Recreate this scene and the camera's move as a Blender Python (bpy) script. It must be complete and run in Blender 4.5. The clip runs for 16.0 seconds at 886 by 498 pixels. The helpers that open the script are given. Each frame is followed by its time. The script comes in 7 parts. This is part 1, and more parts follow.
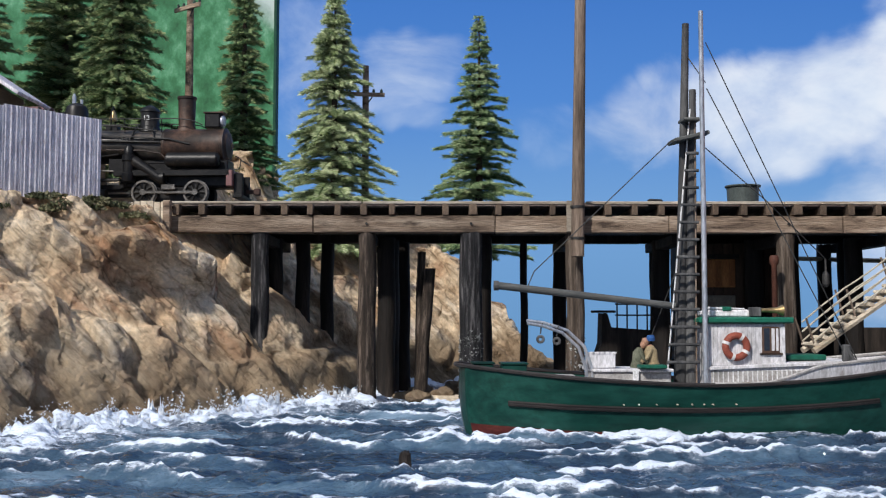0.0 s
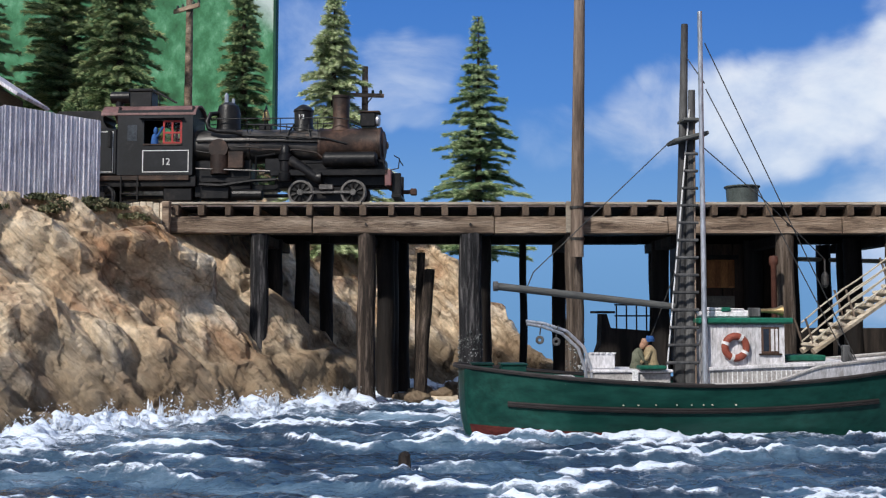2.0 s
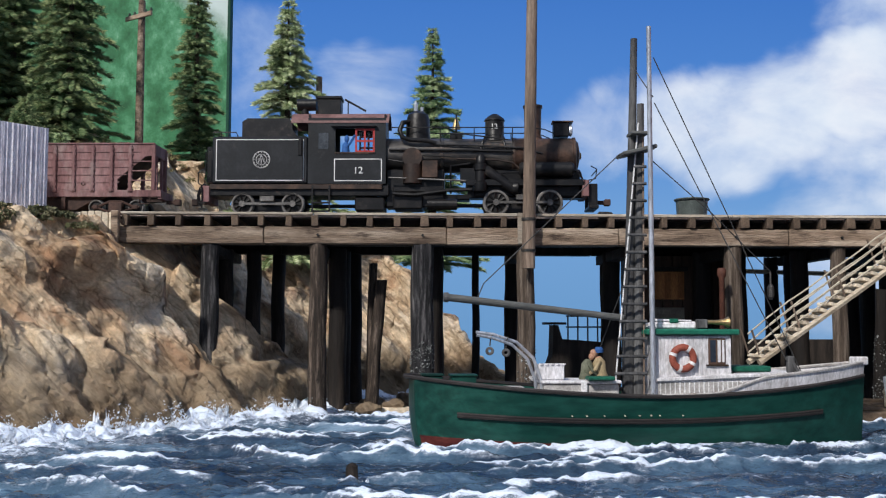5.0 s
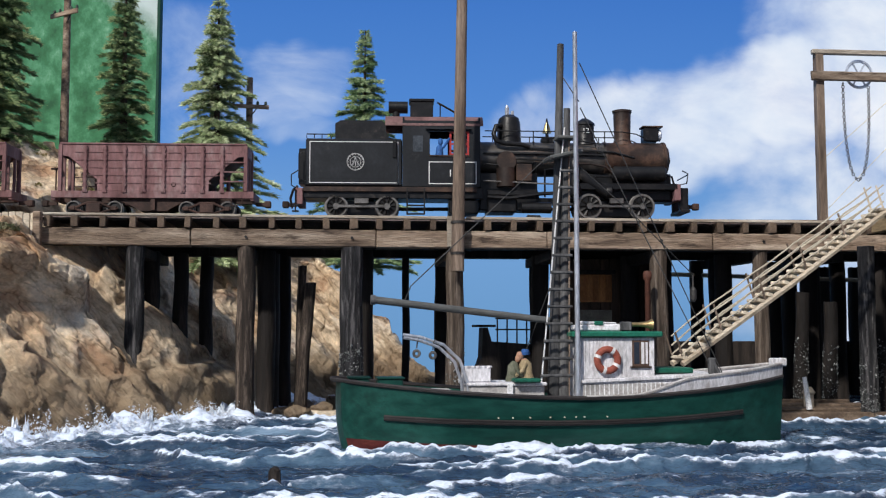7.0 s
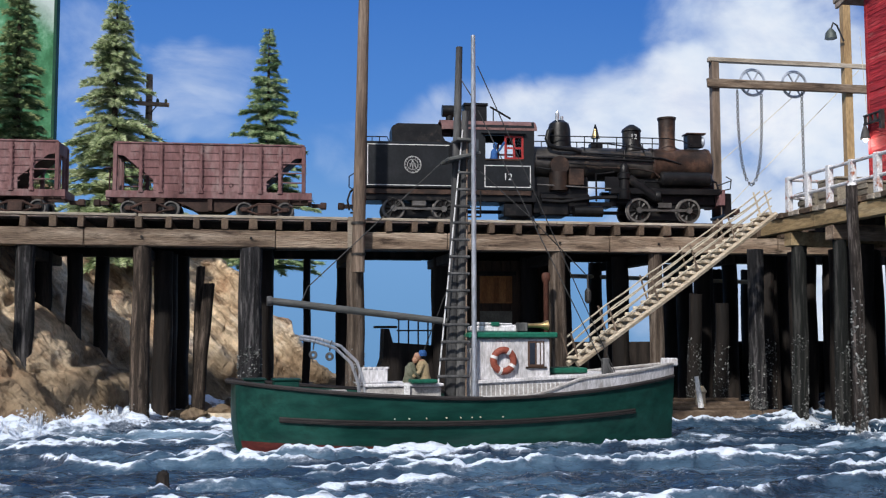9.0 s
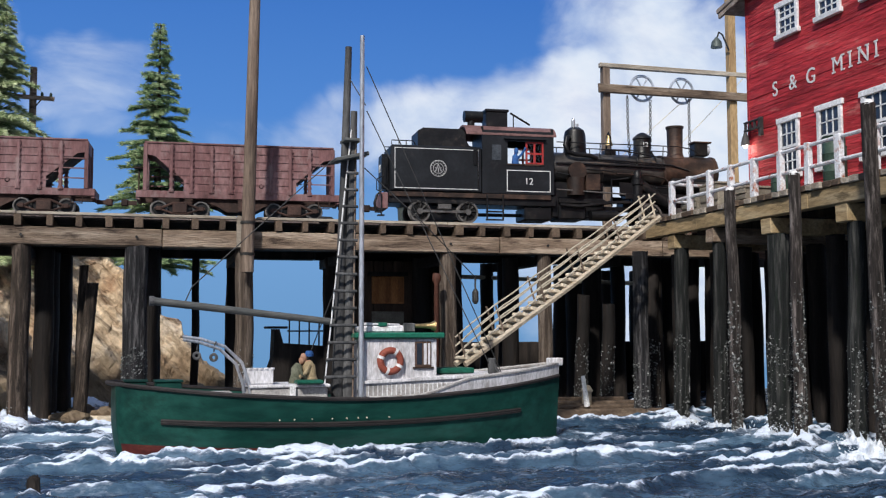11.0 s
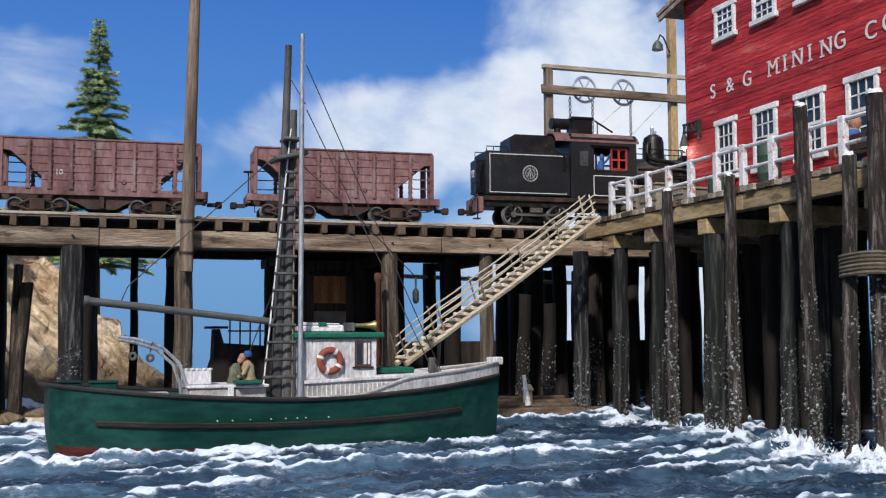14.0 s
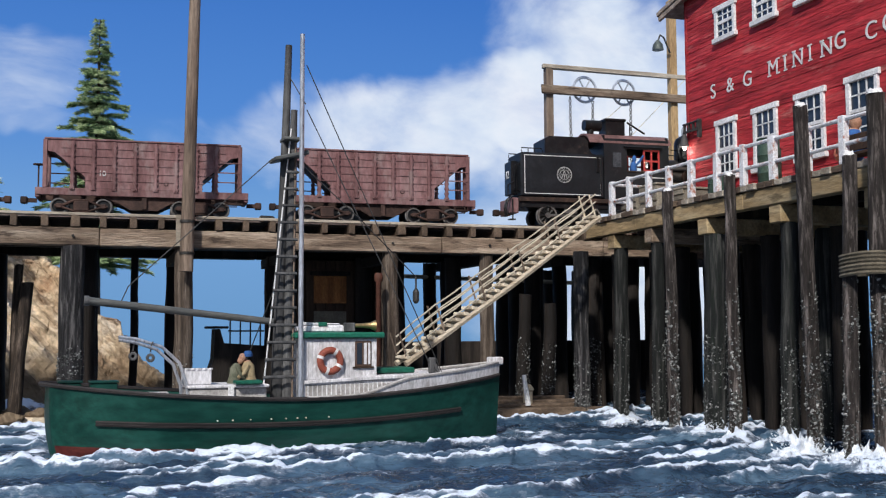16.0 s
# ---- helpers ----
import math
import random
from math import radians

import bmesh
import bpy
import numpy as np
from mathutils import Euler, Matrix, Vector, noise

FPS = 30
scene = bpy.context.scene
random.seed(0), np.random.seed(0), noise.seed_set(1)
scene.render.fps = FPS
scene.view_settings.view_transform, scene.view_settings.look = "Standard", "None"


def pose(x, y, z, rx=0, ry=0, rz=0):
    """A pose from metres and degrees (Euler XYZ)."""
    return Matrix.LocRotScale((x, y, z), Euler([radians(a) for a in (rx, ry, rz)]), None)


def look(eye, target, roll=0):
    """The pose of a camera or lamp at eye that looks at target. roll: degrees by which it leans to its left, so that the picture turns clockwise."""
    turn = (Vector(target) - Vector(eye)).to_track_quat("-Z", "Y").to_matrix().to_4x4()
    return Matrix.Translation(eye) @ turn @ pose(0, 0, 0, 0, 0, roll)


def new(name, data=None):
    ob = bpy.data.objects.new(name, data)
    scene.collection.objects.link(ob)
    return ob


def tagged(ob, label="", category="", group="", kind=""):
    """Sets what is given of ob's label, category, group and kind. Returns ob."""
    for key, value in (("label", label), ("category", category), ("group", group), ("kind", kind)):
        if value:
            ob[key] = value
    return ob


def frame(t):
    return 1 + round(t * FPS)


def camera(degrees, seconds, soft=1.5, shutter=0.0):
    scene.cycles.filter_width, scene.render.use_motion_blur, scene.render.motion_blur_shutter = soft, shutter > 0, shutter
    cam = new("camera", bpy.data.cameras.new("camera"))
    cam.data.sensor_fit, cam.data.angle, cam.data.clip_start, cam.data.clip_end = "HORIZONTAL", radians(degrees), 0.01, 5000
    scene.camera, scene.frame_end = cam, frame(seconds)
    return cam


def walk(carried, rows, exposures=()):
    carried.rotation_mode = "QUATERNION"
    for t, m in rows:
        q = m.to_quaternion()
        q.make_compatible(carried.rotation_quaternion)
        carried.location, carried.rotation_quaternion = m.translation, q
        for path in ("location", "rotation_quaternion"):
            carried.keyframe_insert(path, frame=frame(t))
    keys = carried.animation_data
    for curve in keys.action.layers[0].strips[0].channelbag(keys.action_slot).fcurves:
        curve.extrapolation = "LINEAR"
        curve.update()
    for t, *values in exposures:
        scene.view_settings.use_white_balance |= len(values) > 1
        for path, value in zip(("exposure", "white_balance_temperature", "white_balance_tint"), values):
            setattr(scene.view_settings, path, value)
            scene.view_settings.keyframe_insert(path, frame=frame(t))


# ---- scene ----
cam = camera(45.83, 16.0, 1.2)
PATH = [
    (0.0, pose(-0.00036, 0.00004, 0.04, 93.60, -0.09, 0.39)),
    (0.5, pose(-0.00036, 0.00004, 0.04, 93.60, -0.09, 0.39)),
    (1.0, pose(-0.00036, 0.00004, 0.04, 93.60, -0.09, 0.39)),
    (1.5, pose(-0.00036, 0.00004, 0.04, 93.64, -0.04, 0.39)),
    (2.0, pose(-0.00033, 0.00004, 0.04, 93.64, -0.05, 0.36)),
    (2.5, pose(-0.00025, 0.00003, 0.04, 93.71, -0.01, 0.28)),
    (3.0, pose(-0.00009, 0.00001, 0.04, 93.85, -0.04, 0.10)),
    (3.5, pose(0.00019, -0.00002, 0.04, 93.97, -0.01, -0.21)),
    (4.0, pose(0.00071, -0.00009, 0.04, 94.08, -0.10, -0.77)),
    (6.5, pose(0.00404, -0.00067, 0.04, 94.37, -0.02, -4.43)),
    (7.0, pose(0.00498, -0.00087, 0.04, 94.39, -0.04, -5.48)),
    (7.5, pose(0.00590, -0.00109, 0.04, 94.42, -0.01, -6.49)),
    (8.0, pose(0.00712, -0.00140, 0.04, 94.44, -0.02, -7.86)),
    (8.5, pose(0.00823, -0.00171, 0.04, 94.45, 0.05, -9.11)),
    (9.0, pose(0.00934, -0.00205, 0.04, 94.45, 0.06, -10.37)),
    (11.5, pose(0.01502, -0.00421, 0.04, 94.45, 0.14, -16.94)),
    (12.0, pose(0.01583, -0.00459, 0.04, 94.43, 0.18, -17.92)),
    (12.5, pose(0.01629, -0.00480, 0.04, 94.43, 0.20, -18.47)),
    (13.0, pose(0.01642, -0.00487, 0.04, 94.43, 0.23, -18.63)),
    (13.5, pose(0.01642, -0.00487, 0.04, 94.43, 0.24, -18.62)),
    (14.0, pose(0.01642, -0.00486, 0.04, 94.43, 0.22, -18.62)),
    (14.5, pose(0.01642, -0.00487, 0.04, 94.43, 0.21, -18.62)),
    (15.0, pose(0.01641, -0.00486, 0.04, 94.43, 0.22, -18.61)),
    (15.5, pose(0.01641, -0.00486, 0.04, 94.43, 0.22, -18.61)),
    (16.0, pose(0.01641, -0.00486, 0.04, 94.43, 0.22, -18.61)),
]
walk(cam, PATH)

# ---- light: studio lamps over a model layout ----
world = bpy.data.worlds.new("room")
scene.world = world
world.use_nodes = True
world.node_tree.nodes["Background"].inputs[0].default_value = (0.65, 0.80, 1.10, 1)
world.node_tree.nodes["Background"].inputs[1].default_value = 0.48
key = new("key_lamp", bpy.data.lights.new("key_lamp", "SUN"))
key.data.energy, key.data.angle, key.data.color = 4.1, radians(3), (1.0, 0.95, 0.89)
key.matrix_world = look((-0.53, -0.50, 0.93), (0.05, 0.40, 0.06))
scene.view_settings.exposure = 0.0

S = 0.001   # everything below is written in millimetres of the model


# ---- helpers ----
def link_mesh(name, me, mat, parent=None, loc=(0, 0, 0), label=""):
    ob = new(name, me)
    if mat is not None and not me.materials:
        me.materials.append(mat)
    ob.parent = parent
    ob.location = [c * S for c in loc]
    if label:
        tagged(ob, label)
    return ob


def to_mesh(name, bm, smooth=False):
    me = bpy.data.meshes.new(name)
    bmesh.ops.scale(bm, vec=(S, S, S), verts=bm.verts)
    bmesh.ops.recalc_face_normals(bm, faces=bm.faces)
    bm.to_mesh(me)
    bm.free()
    if smooth:
        me.polygons.foreach_set("use_smooth", [True] * len(me.polygons))
        me.set_sharp_from_angle(angle=radians(38))
    return me


def part(name, bm, material, parent=None, label="", loc=(0, 0, 0), smooth=False):
    return link_mesh(name, to_mesh(name, bm, smooth), material, parent, loc, label)


def thing(name, loc, label, category, group="", rz=0, kind=""):
    ob = new(name)
    ob.empty_display_size = 0.005
    ob.matrix_basis = pose(loc[0] * S, loc[1] * S, loc[2] * S, 0, 0, rz)
    return tagged(ob, label, category, group, kind)


def box(bm, x0, x1, y0, y1, z0, z1, bevel=0.0, jit=0.0, rot=None):
    """A block, its edges rounded by bevel and its corners off by jit."""
    v = [bm.verts.new((x, y, z)) for x in (x0, x1) for y in (y0, y1) for z in (z0, z1)]
    for p in v:
        p.co += Vector([random.uniform(-jit, jit) for _ in range(3)])
    fs = [bm.faces.new([v[i] for i in q]) for q in ((0, 1, 3, 2), (4, 6, 7, 5), (0, 4, 5, 1), (2, 3, 7, 6), (0, 2, 6, 4), (1, 5, 7, 3))]
    geom = v
    if bevel:
        es = list({e for f in fs for e in f.edges})
        r = bmesh.ops.bevel(bm, geom=es, offset=bevel, segments=1, affect="EDGES", clamp_overlap=True)
        geom = list({p for f in r["faces"] for p in f.verts})
    if rot is not None:
        bmesh.ops.transform(bm, matrix=rot, verts=geom)
    return bm


def rod(bm, p, q, r0, r1=None, seg=10, caps=True):
    """A round bar from p to q."""
    r1 = r0 if r1 is None else r1
    p, q = Vector(p), Vector(q)
    d = (q - p).normalized()
    a = d.orthogonal().normalized()
    b = d.cross(a)
    rings = []
    for c, r in ((p, r0), (q, r1)):
        rings.append([bm.verts.new(c + r * (math.cos(i * math.tau / seg) * a + math.sin(i * math.tau / seg) * b)) for i in range(seg)])
    for i in range(seg):
        j = (i + 1) % seg
        bm.faces.new((rings[0][i], rings[0][j], rings[1][j], rings[1][i]))
    if caps:
        bm.faces.new(rings[0][::-1])
        bm.faces.new(rings[1])
    return bm


def tube(bm, pts, r, seg=7):
    """A bent bar through the points."""
    pts = [Vector(p) for p in pts]
    rings = []
    up = None
    for i, p in enumerate(pts):
        d = (pts[min(i + 1, len(pts) - 1)] - pts[max(i - 1, 0)]).normalized()
        a = d.orthogonal().normalized() if up is None else (up - d * up.dot(d)).normalized()
        up = a
        b = d.cross(a)
        rings.append([bm.verts.new(p + r * (math.cos(k * math.tau / seg) * a + math.sin(k * math.tau / seg) * b)) for k in range(seg)])
    for s, t in zip(rings, rings[1:]):
        for k in range(seg):
            bm.faces.new((s[k], s[(k + 1) % seg], t[(k + 1) % seg], t[k]))
    bm.faces.new(rings[0][::-1])
    bm.faces.new(rings[-1])
    return bm


def lathe(bm, profile, centre=(0, 0, 0), axis="z", seg=20):
    """Turns (radius, height) pairs about an axis through centre."""
    c = Vector(centre)
    rings = []
    for r, h in profile:
        ring = []
        for i in range(seg):
            u, v = r * math.cos(i * math.tau / seg), r * math.sin(i * math.tau / seg)
            ring.append(bm.verts.new(c + Vector({"z": (u, v, h), "x": (h, u, v), "y": (u, h, v)}[axis])))
        rings.append(ring)
    for s, t in zip(rings, rings[1:]):
        for k in range(seg):
            bm.faces.new((s[k], s[(k + 1) % seg], t[(k + 1) % seg], t[k]))
    bm.faces.new(rings[0][::-1])
    bm.faces.new(rings[-1])
    return bm


def torus(bm, centre, R, r, axis="y", seg=28, sub=8, squash=1.0):
    c = Vector(centre)
    rings = []
    for i in range(seg):
        a = i * math.tau / seg
        ring = []
        for j in range(sub):
            b = j * math.tau / sub
            rr, h = R + r * math.cos(b), r * squash * math.sin(b)
            u, v = rr * math.cos(a), rr * math.sin(a)
            ring.append(bm.verts.new(c + Vector({"z": (u, v, h), "x": (h, u, v), "y": (u, h, v)}[axis])))
        rings.append(ring)
    for i in range(seg):
        s, t = rings[i], rings[(i + 1) % seg]
        for k in range(sub):
            bm.faces.new((s[k], s[(k + 1) % sub], t[(k + 1) % sub], t[k]))
    return bm


def prism(bm, outline, y0, y1):
    """A plate: an outline in x and z, from y0 to y1."""
    a = [bm.verts.new((x, y0, z)) for x, z in outline]
    b = [bm.verts.new((x, y1, z)) for x, z in outline]
    bm.faces.new(a)
    bm.faces.new(b[::-1])
    for i in range(len(a)):
        j = (i + 1) % len(a)
        bm.faces.new((a[i], b[i], b[j], a[j]))
    return bm


def B():
    return bmesh.new()


def text_mesh(body, size, depth=0.12):
    cu = bpy.data.curves.new("lettering", "FONT")
    cu.body, cu.size, cu.extrude = body, size * S, depth * S
    ob = bpy.data.objects.new("lettering", cu)
    scene.collection.objects.link(ob)
    me = bpy.data.meshes.new_from_object(ob.evaluated_get(bpy.context.evaluated_depsgraph_get()))
    bpy.data.objects.remove(ob)
    me.materials.clear()
    return me


RNG = np.random.default_rng(7)
TABLE = RNG.random((64, 256, 256))


def vnoise(x, y, seed=0):
    """Smooth noise from 0 to 1 over the plane, one cell a unit."""
    xi, yi = np.floor(x).astype(int), np.floor(y).astype(int)
    fx, fy = x - xi, y - yi
    fx, fy = fx * fx * (3 - 2 * fx), fy * fy * (3 - 2 * fy)
    t = TABLE[seed % 64]
    a, b = t[xi % 256, yi % 256], t[(xi + 1) % 256, yi % 256]
    c, d = t[xi % 256, (yi + 1) % 256], t[(xi + 1) % 256, (yi + 1) % 256]
    return (a * (1 - fx) + b * fx) * (1 - fy) + (c * (1 - fx) + d * fx) * fy


def fbm(x, y, seed=0, octaves=4):
    s, amp, tot = 0.0, 1.0, 0.0
    for o in range(octaves):
        s = s + amp * vnoise(x * 2 ** o, y * 2 ** o, seed + o)
        tot += amp
        amp *= 0.5
    return s / tot


def grid_mesh(name, X, Y, Z, keep=None):
    """A sheet over arrays of points, in millimetres."""
    n, m = X.shape
    co = np.stack([X, Y, Z], -1).reshape(-1, 3) * S
    i = np.arange(n * m).reshape(n, m)
    q = np.stack([i[:-1, :-1], i[1:, :-1], i[1:, 1:], i[:-1, 1:]], -1).reshape(-1, 4)
    if keep is not None:
        q = q[keep[:-1, :-1].ravel()]
    me = bpy.data.meshes.new(name)
    me.vertices.add(len(co))
    me.vertices.foreach_set("co", co.ravel())
    me.loops.add(q.size)
    me.loops.foreach_set("vertex_index", q.ravel())
    me.polygons.add(len(q))
    me.polygons.foreach_set("loop_start", np.arange(len(q)) * 4)
    me.polygons.foreach_set("use_smooth", np.ones(len(q), bool))
    me.update(calc_edges=True)
    return me


def soup(name, verts, faces):
    me = bpy.data.meshes.new(name)
    me.from_pydata([tuple(v) for v in np.asarray(verts) * S], [], [tuple(f) for f in faces])
    me.update()
    return me


# ---- materials ----
def nodes_of(name):
    m = bpy.data.materials.new(name)
    m.use_nodes = True
    nt = m.node_tree
    return m, nt, nt.nodes["Principled BSDF"]


def nnode(nt, kind, **kw):
    n = nt.nodes.new(kind)
    for k, v in kw.items():
        n.inputs[k].default_value = v
    return n


def coords(nt, size, stretch=(1, 1, 1), rot=(0, 0, 0)):
    tc = nt.nodes.new("ShaderNodeTexCoord")
    mp = nt.nodes.new("ShaderNodeMapping")
    mp.inputs["Scale"].default_value = [1000.0 / size / s for s in stretch]
    src = tc.outputs["Object"]
    if any(rot):
        m0 = nt.nodes.new("ShaderNodeMapping")
        m0.inputs["Rotation"].default_value = [radians(a) for a in rot]
        nt.links.new(src, m0.inputs["Vector"])
        src = m0.outputs["Vector"]
    nt.links.new(src, mp.inputs["Vector"])
    return mp.outputs["Vector"]


def ramp(nt, stops):
    r = nt.nodes.new("ShaderNodeValToRGB")
    el = r.color_ramp.elements
    while len(el) < len(stops):
        el.new(0.5)
    for e, (p, c) in zip(el, stops):
        e.position, e.color = p, (*c, 1)
    return r


def mix(nt, mode, fac, a, b):
    n = nt.nodes.new("ShaderNodeMix")
    n.data_type, n.blend_type = "RGBA", mode
    for sock, v in ((n.inputs[0], fac), (n.inputs[6], a), (n.inputs[7], b)):
        if isinstance(v, (int, float)):
            sock.default_value = v
        elif isinstance(v, tuple):
            sock.default_value = (*v, 1) if len(v) == 3 else v
        else:
            nt.links.new(v, sock)
    return n.outputs[2]


def mat(name, cols, size=6.0, stretch=(1, 1, 1), rough=0.75, metal=0.0, bump=0.25, fine=0.12, rand=0.25, rot=(0, 0, 0), contrast=0.5, dirt=None, dirt_at=0.62, spec=0.28):
    """A worn surface: broad patches, fine grain in the same direction, dirt in blots, and a shift from piece to piece."""
    m, nt, bsdf = nodes_of(name)
    L = nt.links.new
    v1, v2 = coords(nt, size, stretch, rot), coords(nt, size * fine, stretch, rot)
    n1 = nnode(nt, "ShaderNodeTexNoise", Scale=1.0, Detail=4.0, Roughness=0.6)
    n2 = nnode(nt, "ShaderNodeTexNoise", Scale=1.0, Detail=3.0, Roughness=0.65)
    L(v1, n1.inputs["Vector"])
    L(v2, n2.inputs["Vector"])
    lo, hi = 0.5 - contrast / 2 + 0.05, 0.5 + contrast / 2 - 0.05
    r = ramp(nt, [(lo + (hi - lo) * i / max(1, len(cols) - 1), c) for i, c in enumerate(cols)])
    L(n1.outputs["Fac"], r.inputs["Fac"])
    g = ramp(nt, [(0.3, (0.55, 0.55, 0.55)), (0.7, (1.25, 1.25, 1.25))])
    L(n2.outputs["Fac"], g.inputs["Fac"])
    col = mix(nt, "MULTIPLY", 0.8, r.outputs["Color"], g.outputs["Color"])
    if dirt:
        n3 = nnode(nt, "ShaderNodeTexNoise", Scale=1.0, Detail=5.0, Roughness=0.7)
        L(coords(nt, size * 0.7, tuple(0.5 + 0.5 * s for s in stretch), rot), n3.inputs["Vector"])
        d = ramp(nt, [(dirt_at - 0.06, (0, 0, 0)), (dirt_at + 0.08, (1, 1, 1))])
        L(n3.outputs["Fac"], d.inputs["Fac"])
        col = mix(nt, "MIX", d.outputs["Color"], col, dirt)
    if rand:
        oi = nt.nodes.new("ShaderNodeObjectInfo")
        mr = nnode(nt, "ShaderNodeMapRange")
        mr.inputs["To Min"].default_value, mr.inputs["To Max"].default_value = 1 - rand, 1 + rand
        L(oi.outputs["Random"], mr.inputs["Value"])
        hs = nt.nodes.new("ShaderNodeHueSaturation")
        L(mr.outputs["Result"], hs.inputs["Value"])
        L(col, hs.inputs["Color"])
        col = hs.outputs["Color"]
    L(col, bsdf.inputs["Base Color"])
    rr = nnode(nt, "ShaderNodeMapRange")
    rr.inputs["To Min"].default_value, rr.inputs["To Max"].default_value = max(0.05, rough - 0.15), min(1, rough + 0.15)
    L(n2.outputs["Fac"], rr.inputs["Value"])
    L(rr.outputs["Result"], bsdf.inputs["Roughness"])
    bsdf.inputs["Metallic"].default_value = metal
    bsdf.inputs["Specular IOR Level"].default_value = spec
    if bump:
        bp = nnode(nt, "ShaderNodeBump", Strength=bump, Distance=0.0007)
        L(n2.outputs["Fac"], bp.inputs["Height"])
        L(bp.outputs["Normal"], bsdf.inputs["Normal"])
    return m


BEAM = mat("weathered_beam", [(0.085, 0.058, 0.042), (0.25, 0.182, 0.13), (0.46, 0.37, 0.285)], 4.5, (9, 1, 1), bump=0.9, dirt=(0.055, 0.037, 0.027), dirt_at=0.58)
GREYWOOD = mat("grey_timber", [(0.20, 0.16, 0.12), (0.36, 0.31, 0.25), (0.5, 0.45, 0.38)], 6, (6, 1, 1), bump=0.5)
TIE = mat("tie_wood", [(0.045, 0.032, 0.024), (0.12, 0.085, 0.06), (0.22, 0.165, 0.12)], 5, (1, 5, 1), bump=0.5)
# near-black wood; under the decks this darkness stands in for shade
DARKWOOD = mat("dark_and_shaded_wood", [(0.006, 0.005, 0.0045), (0.016, 0.0125, 0.0108), (0.045, 0.035, 0.029)], 6, (1, 1, 7), bump=0.6)
PILEWOOD = mat("pile_wood", [(0.014, 0.010, 0.008), (0.052, 0.038, 0.029), (0.20, 0.155, 0.125)], 1.8, (1, 1, 12), bump=0.8, dirt=(0.02, 0.016, 0.013), dirt_at=0.55)
PILEBLUE = mat("blackened_pile", [(0.006, 0.006, 0.007), (0.03, 0.03, 0.033), (0.17, 0.16, 0.16)], 1.5, (1, 1, 12), rough=0.85, bump=1.0, dirt=(0.012, 0.011, 0.012), dirt_at=0.55)
PILEGREEN = mat("algae_pile", [(0.005, 0.006, 0.006), (0.015, 0.0175, 0.0172), (0.09, 0.088, 0.084)], 1.5, (1, 1, 14), bump=1.0, dirt=(0.009, 0.018, 0.010))
PALEPILE = mat("bleached_pile", [(0.05, 0.037, 0.028), (0.15, 0.112, 0.085), (0.33, 0.27, 0.22)], 1.6, (1, 1, 14), bump=1.0, dirt=(0.05, 0.036, 0.028), dirt_at=0.60)
FENDER = mat("fender_pile_wood", [(0.010, 0.009, 0.009), (0.045, 0.037, 0.034), (0.25, 0.215, 0.20)], 1.4, (1, 1, 10), bump=1.0, dirt=(0.018, 0.014, 0.012), dirt_at=0.54)
POLEWOOD = mat("pole_wood", [(0.07, 0.051, 0.039), (0.155, 0.114, 0.086), (0.28, 0.218, 0.17)], 6, (1, 1, 8), bump=0.5)
DOCKWOOD = mat("dock_edge_wood", [(0.20, 0.14, 0.07), (0.36, 0.26, 0.14), (0.5, 0.4, 0.25)], 8, (1, 6, 1), bump=0.4, dirt=(0.12, 0.09, 0.05))
BARN = mat("barnacles", [(0.012, 0.014, 0.013), (0.07, 0.078, 0.075), (0.85, 0.85, 0.84)], 1.1, rough=0.5, bump=0.6)
RAILSTEEL = mat("rail_steel", [(0.15, 0.10, 0.08), (0.35, 0.30, 0.27)], 4, rough=0.4, metal=0.8)
LOCOBLACK = mat("loco_black", [(0.004, 0.004, 0.0045), (0.008, 0.008, 0.009), (0.022, 0.020, 0.019)], 7, rough=0.40, bump=0.12, rand=0.15, dirt=(0.055, 0.044, 0.036), dirt_at=0.66)
LOCOTANK = mat("tank_grey_black", [(0.006, 0.007, 0.009), (0.010, 0.012, 0.015), (0.019, 0.021, 0.026)], 12, rough=0.5, bump=0.06, rand=0.0, dirt=(0.035, 0.033, 0.032), dirt_at=0.69)
LOCORUST = mat("sooty_rust", [(0.014, 0.011, 0.010), (0.036, 0.023, 0.018), (0.105, 0.060, 0.042)], 9, rough=0.5, bump=0.15, rand=0.1)
ROOFRED = mat("cab_roof_red", [(0.10, 0.055, 0.052), (0.18, 0.098, 0.094), (0.27, 0.16, 0.15)], 16, rough=0.6, bump=0.08, rand=0.0)
OXIDE = mat("oxide_red_brown", [(0.10, 0.045, 0.045), (0.185, 0.092, 0.092), (0.27, 0.165, 0.165)], 11, (1, 1, 3), rough=0.65, bump=0.12, rand=0.10, dirt=(0.24, 0.17, 0.165), dirt_at=0.60)
OXIDEDARK = mat("oxide_dark", [(0.02, 0.012, 0.01), (0.045, 0.025, 0.02), (0.08, 0.045, 0.036)], 8, rough=0.7, bump=0.15)
SIGNRED = mat("signal_red", [(0.32, 0.03, 0.03), (0.42, 0.05, 0.045)], 8, rough=0.5, bump=0.05)
WHITEPAINT = mat("white_paint", [(0.55, 0.55, 0.55), (0.75, 0.75, 0.76), (0.85, 0.85, 0.86)], 6, rough=0.6, bump=0.2, rand=0.05)
LETTER = mat("lettering_white", [(0.6, 0.6, 0.6), (0.8, 0.8, 0.8)], 3, rough=0.6, bump=0.1, rand=0.0)
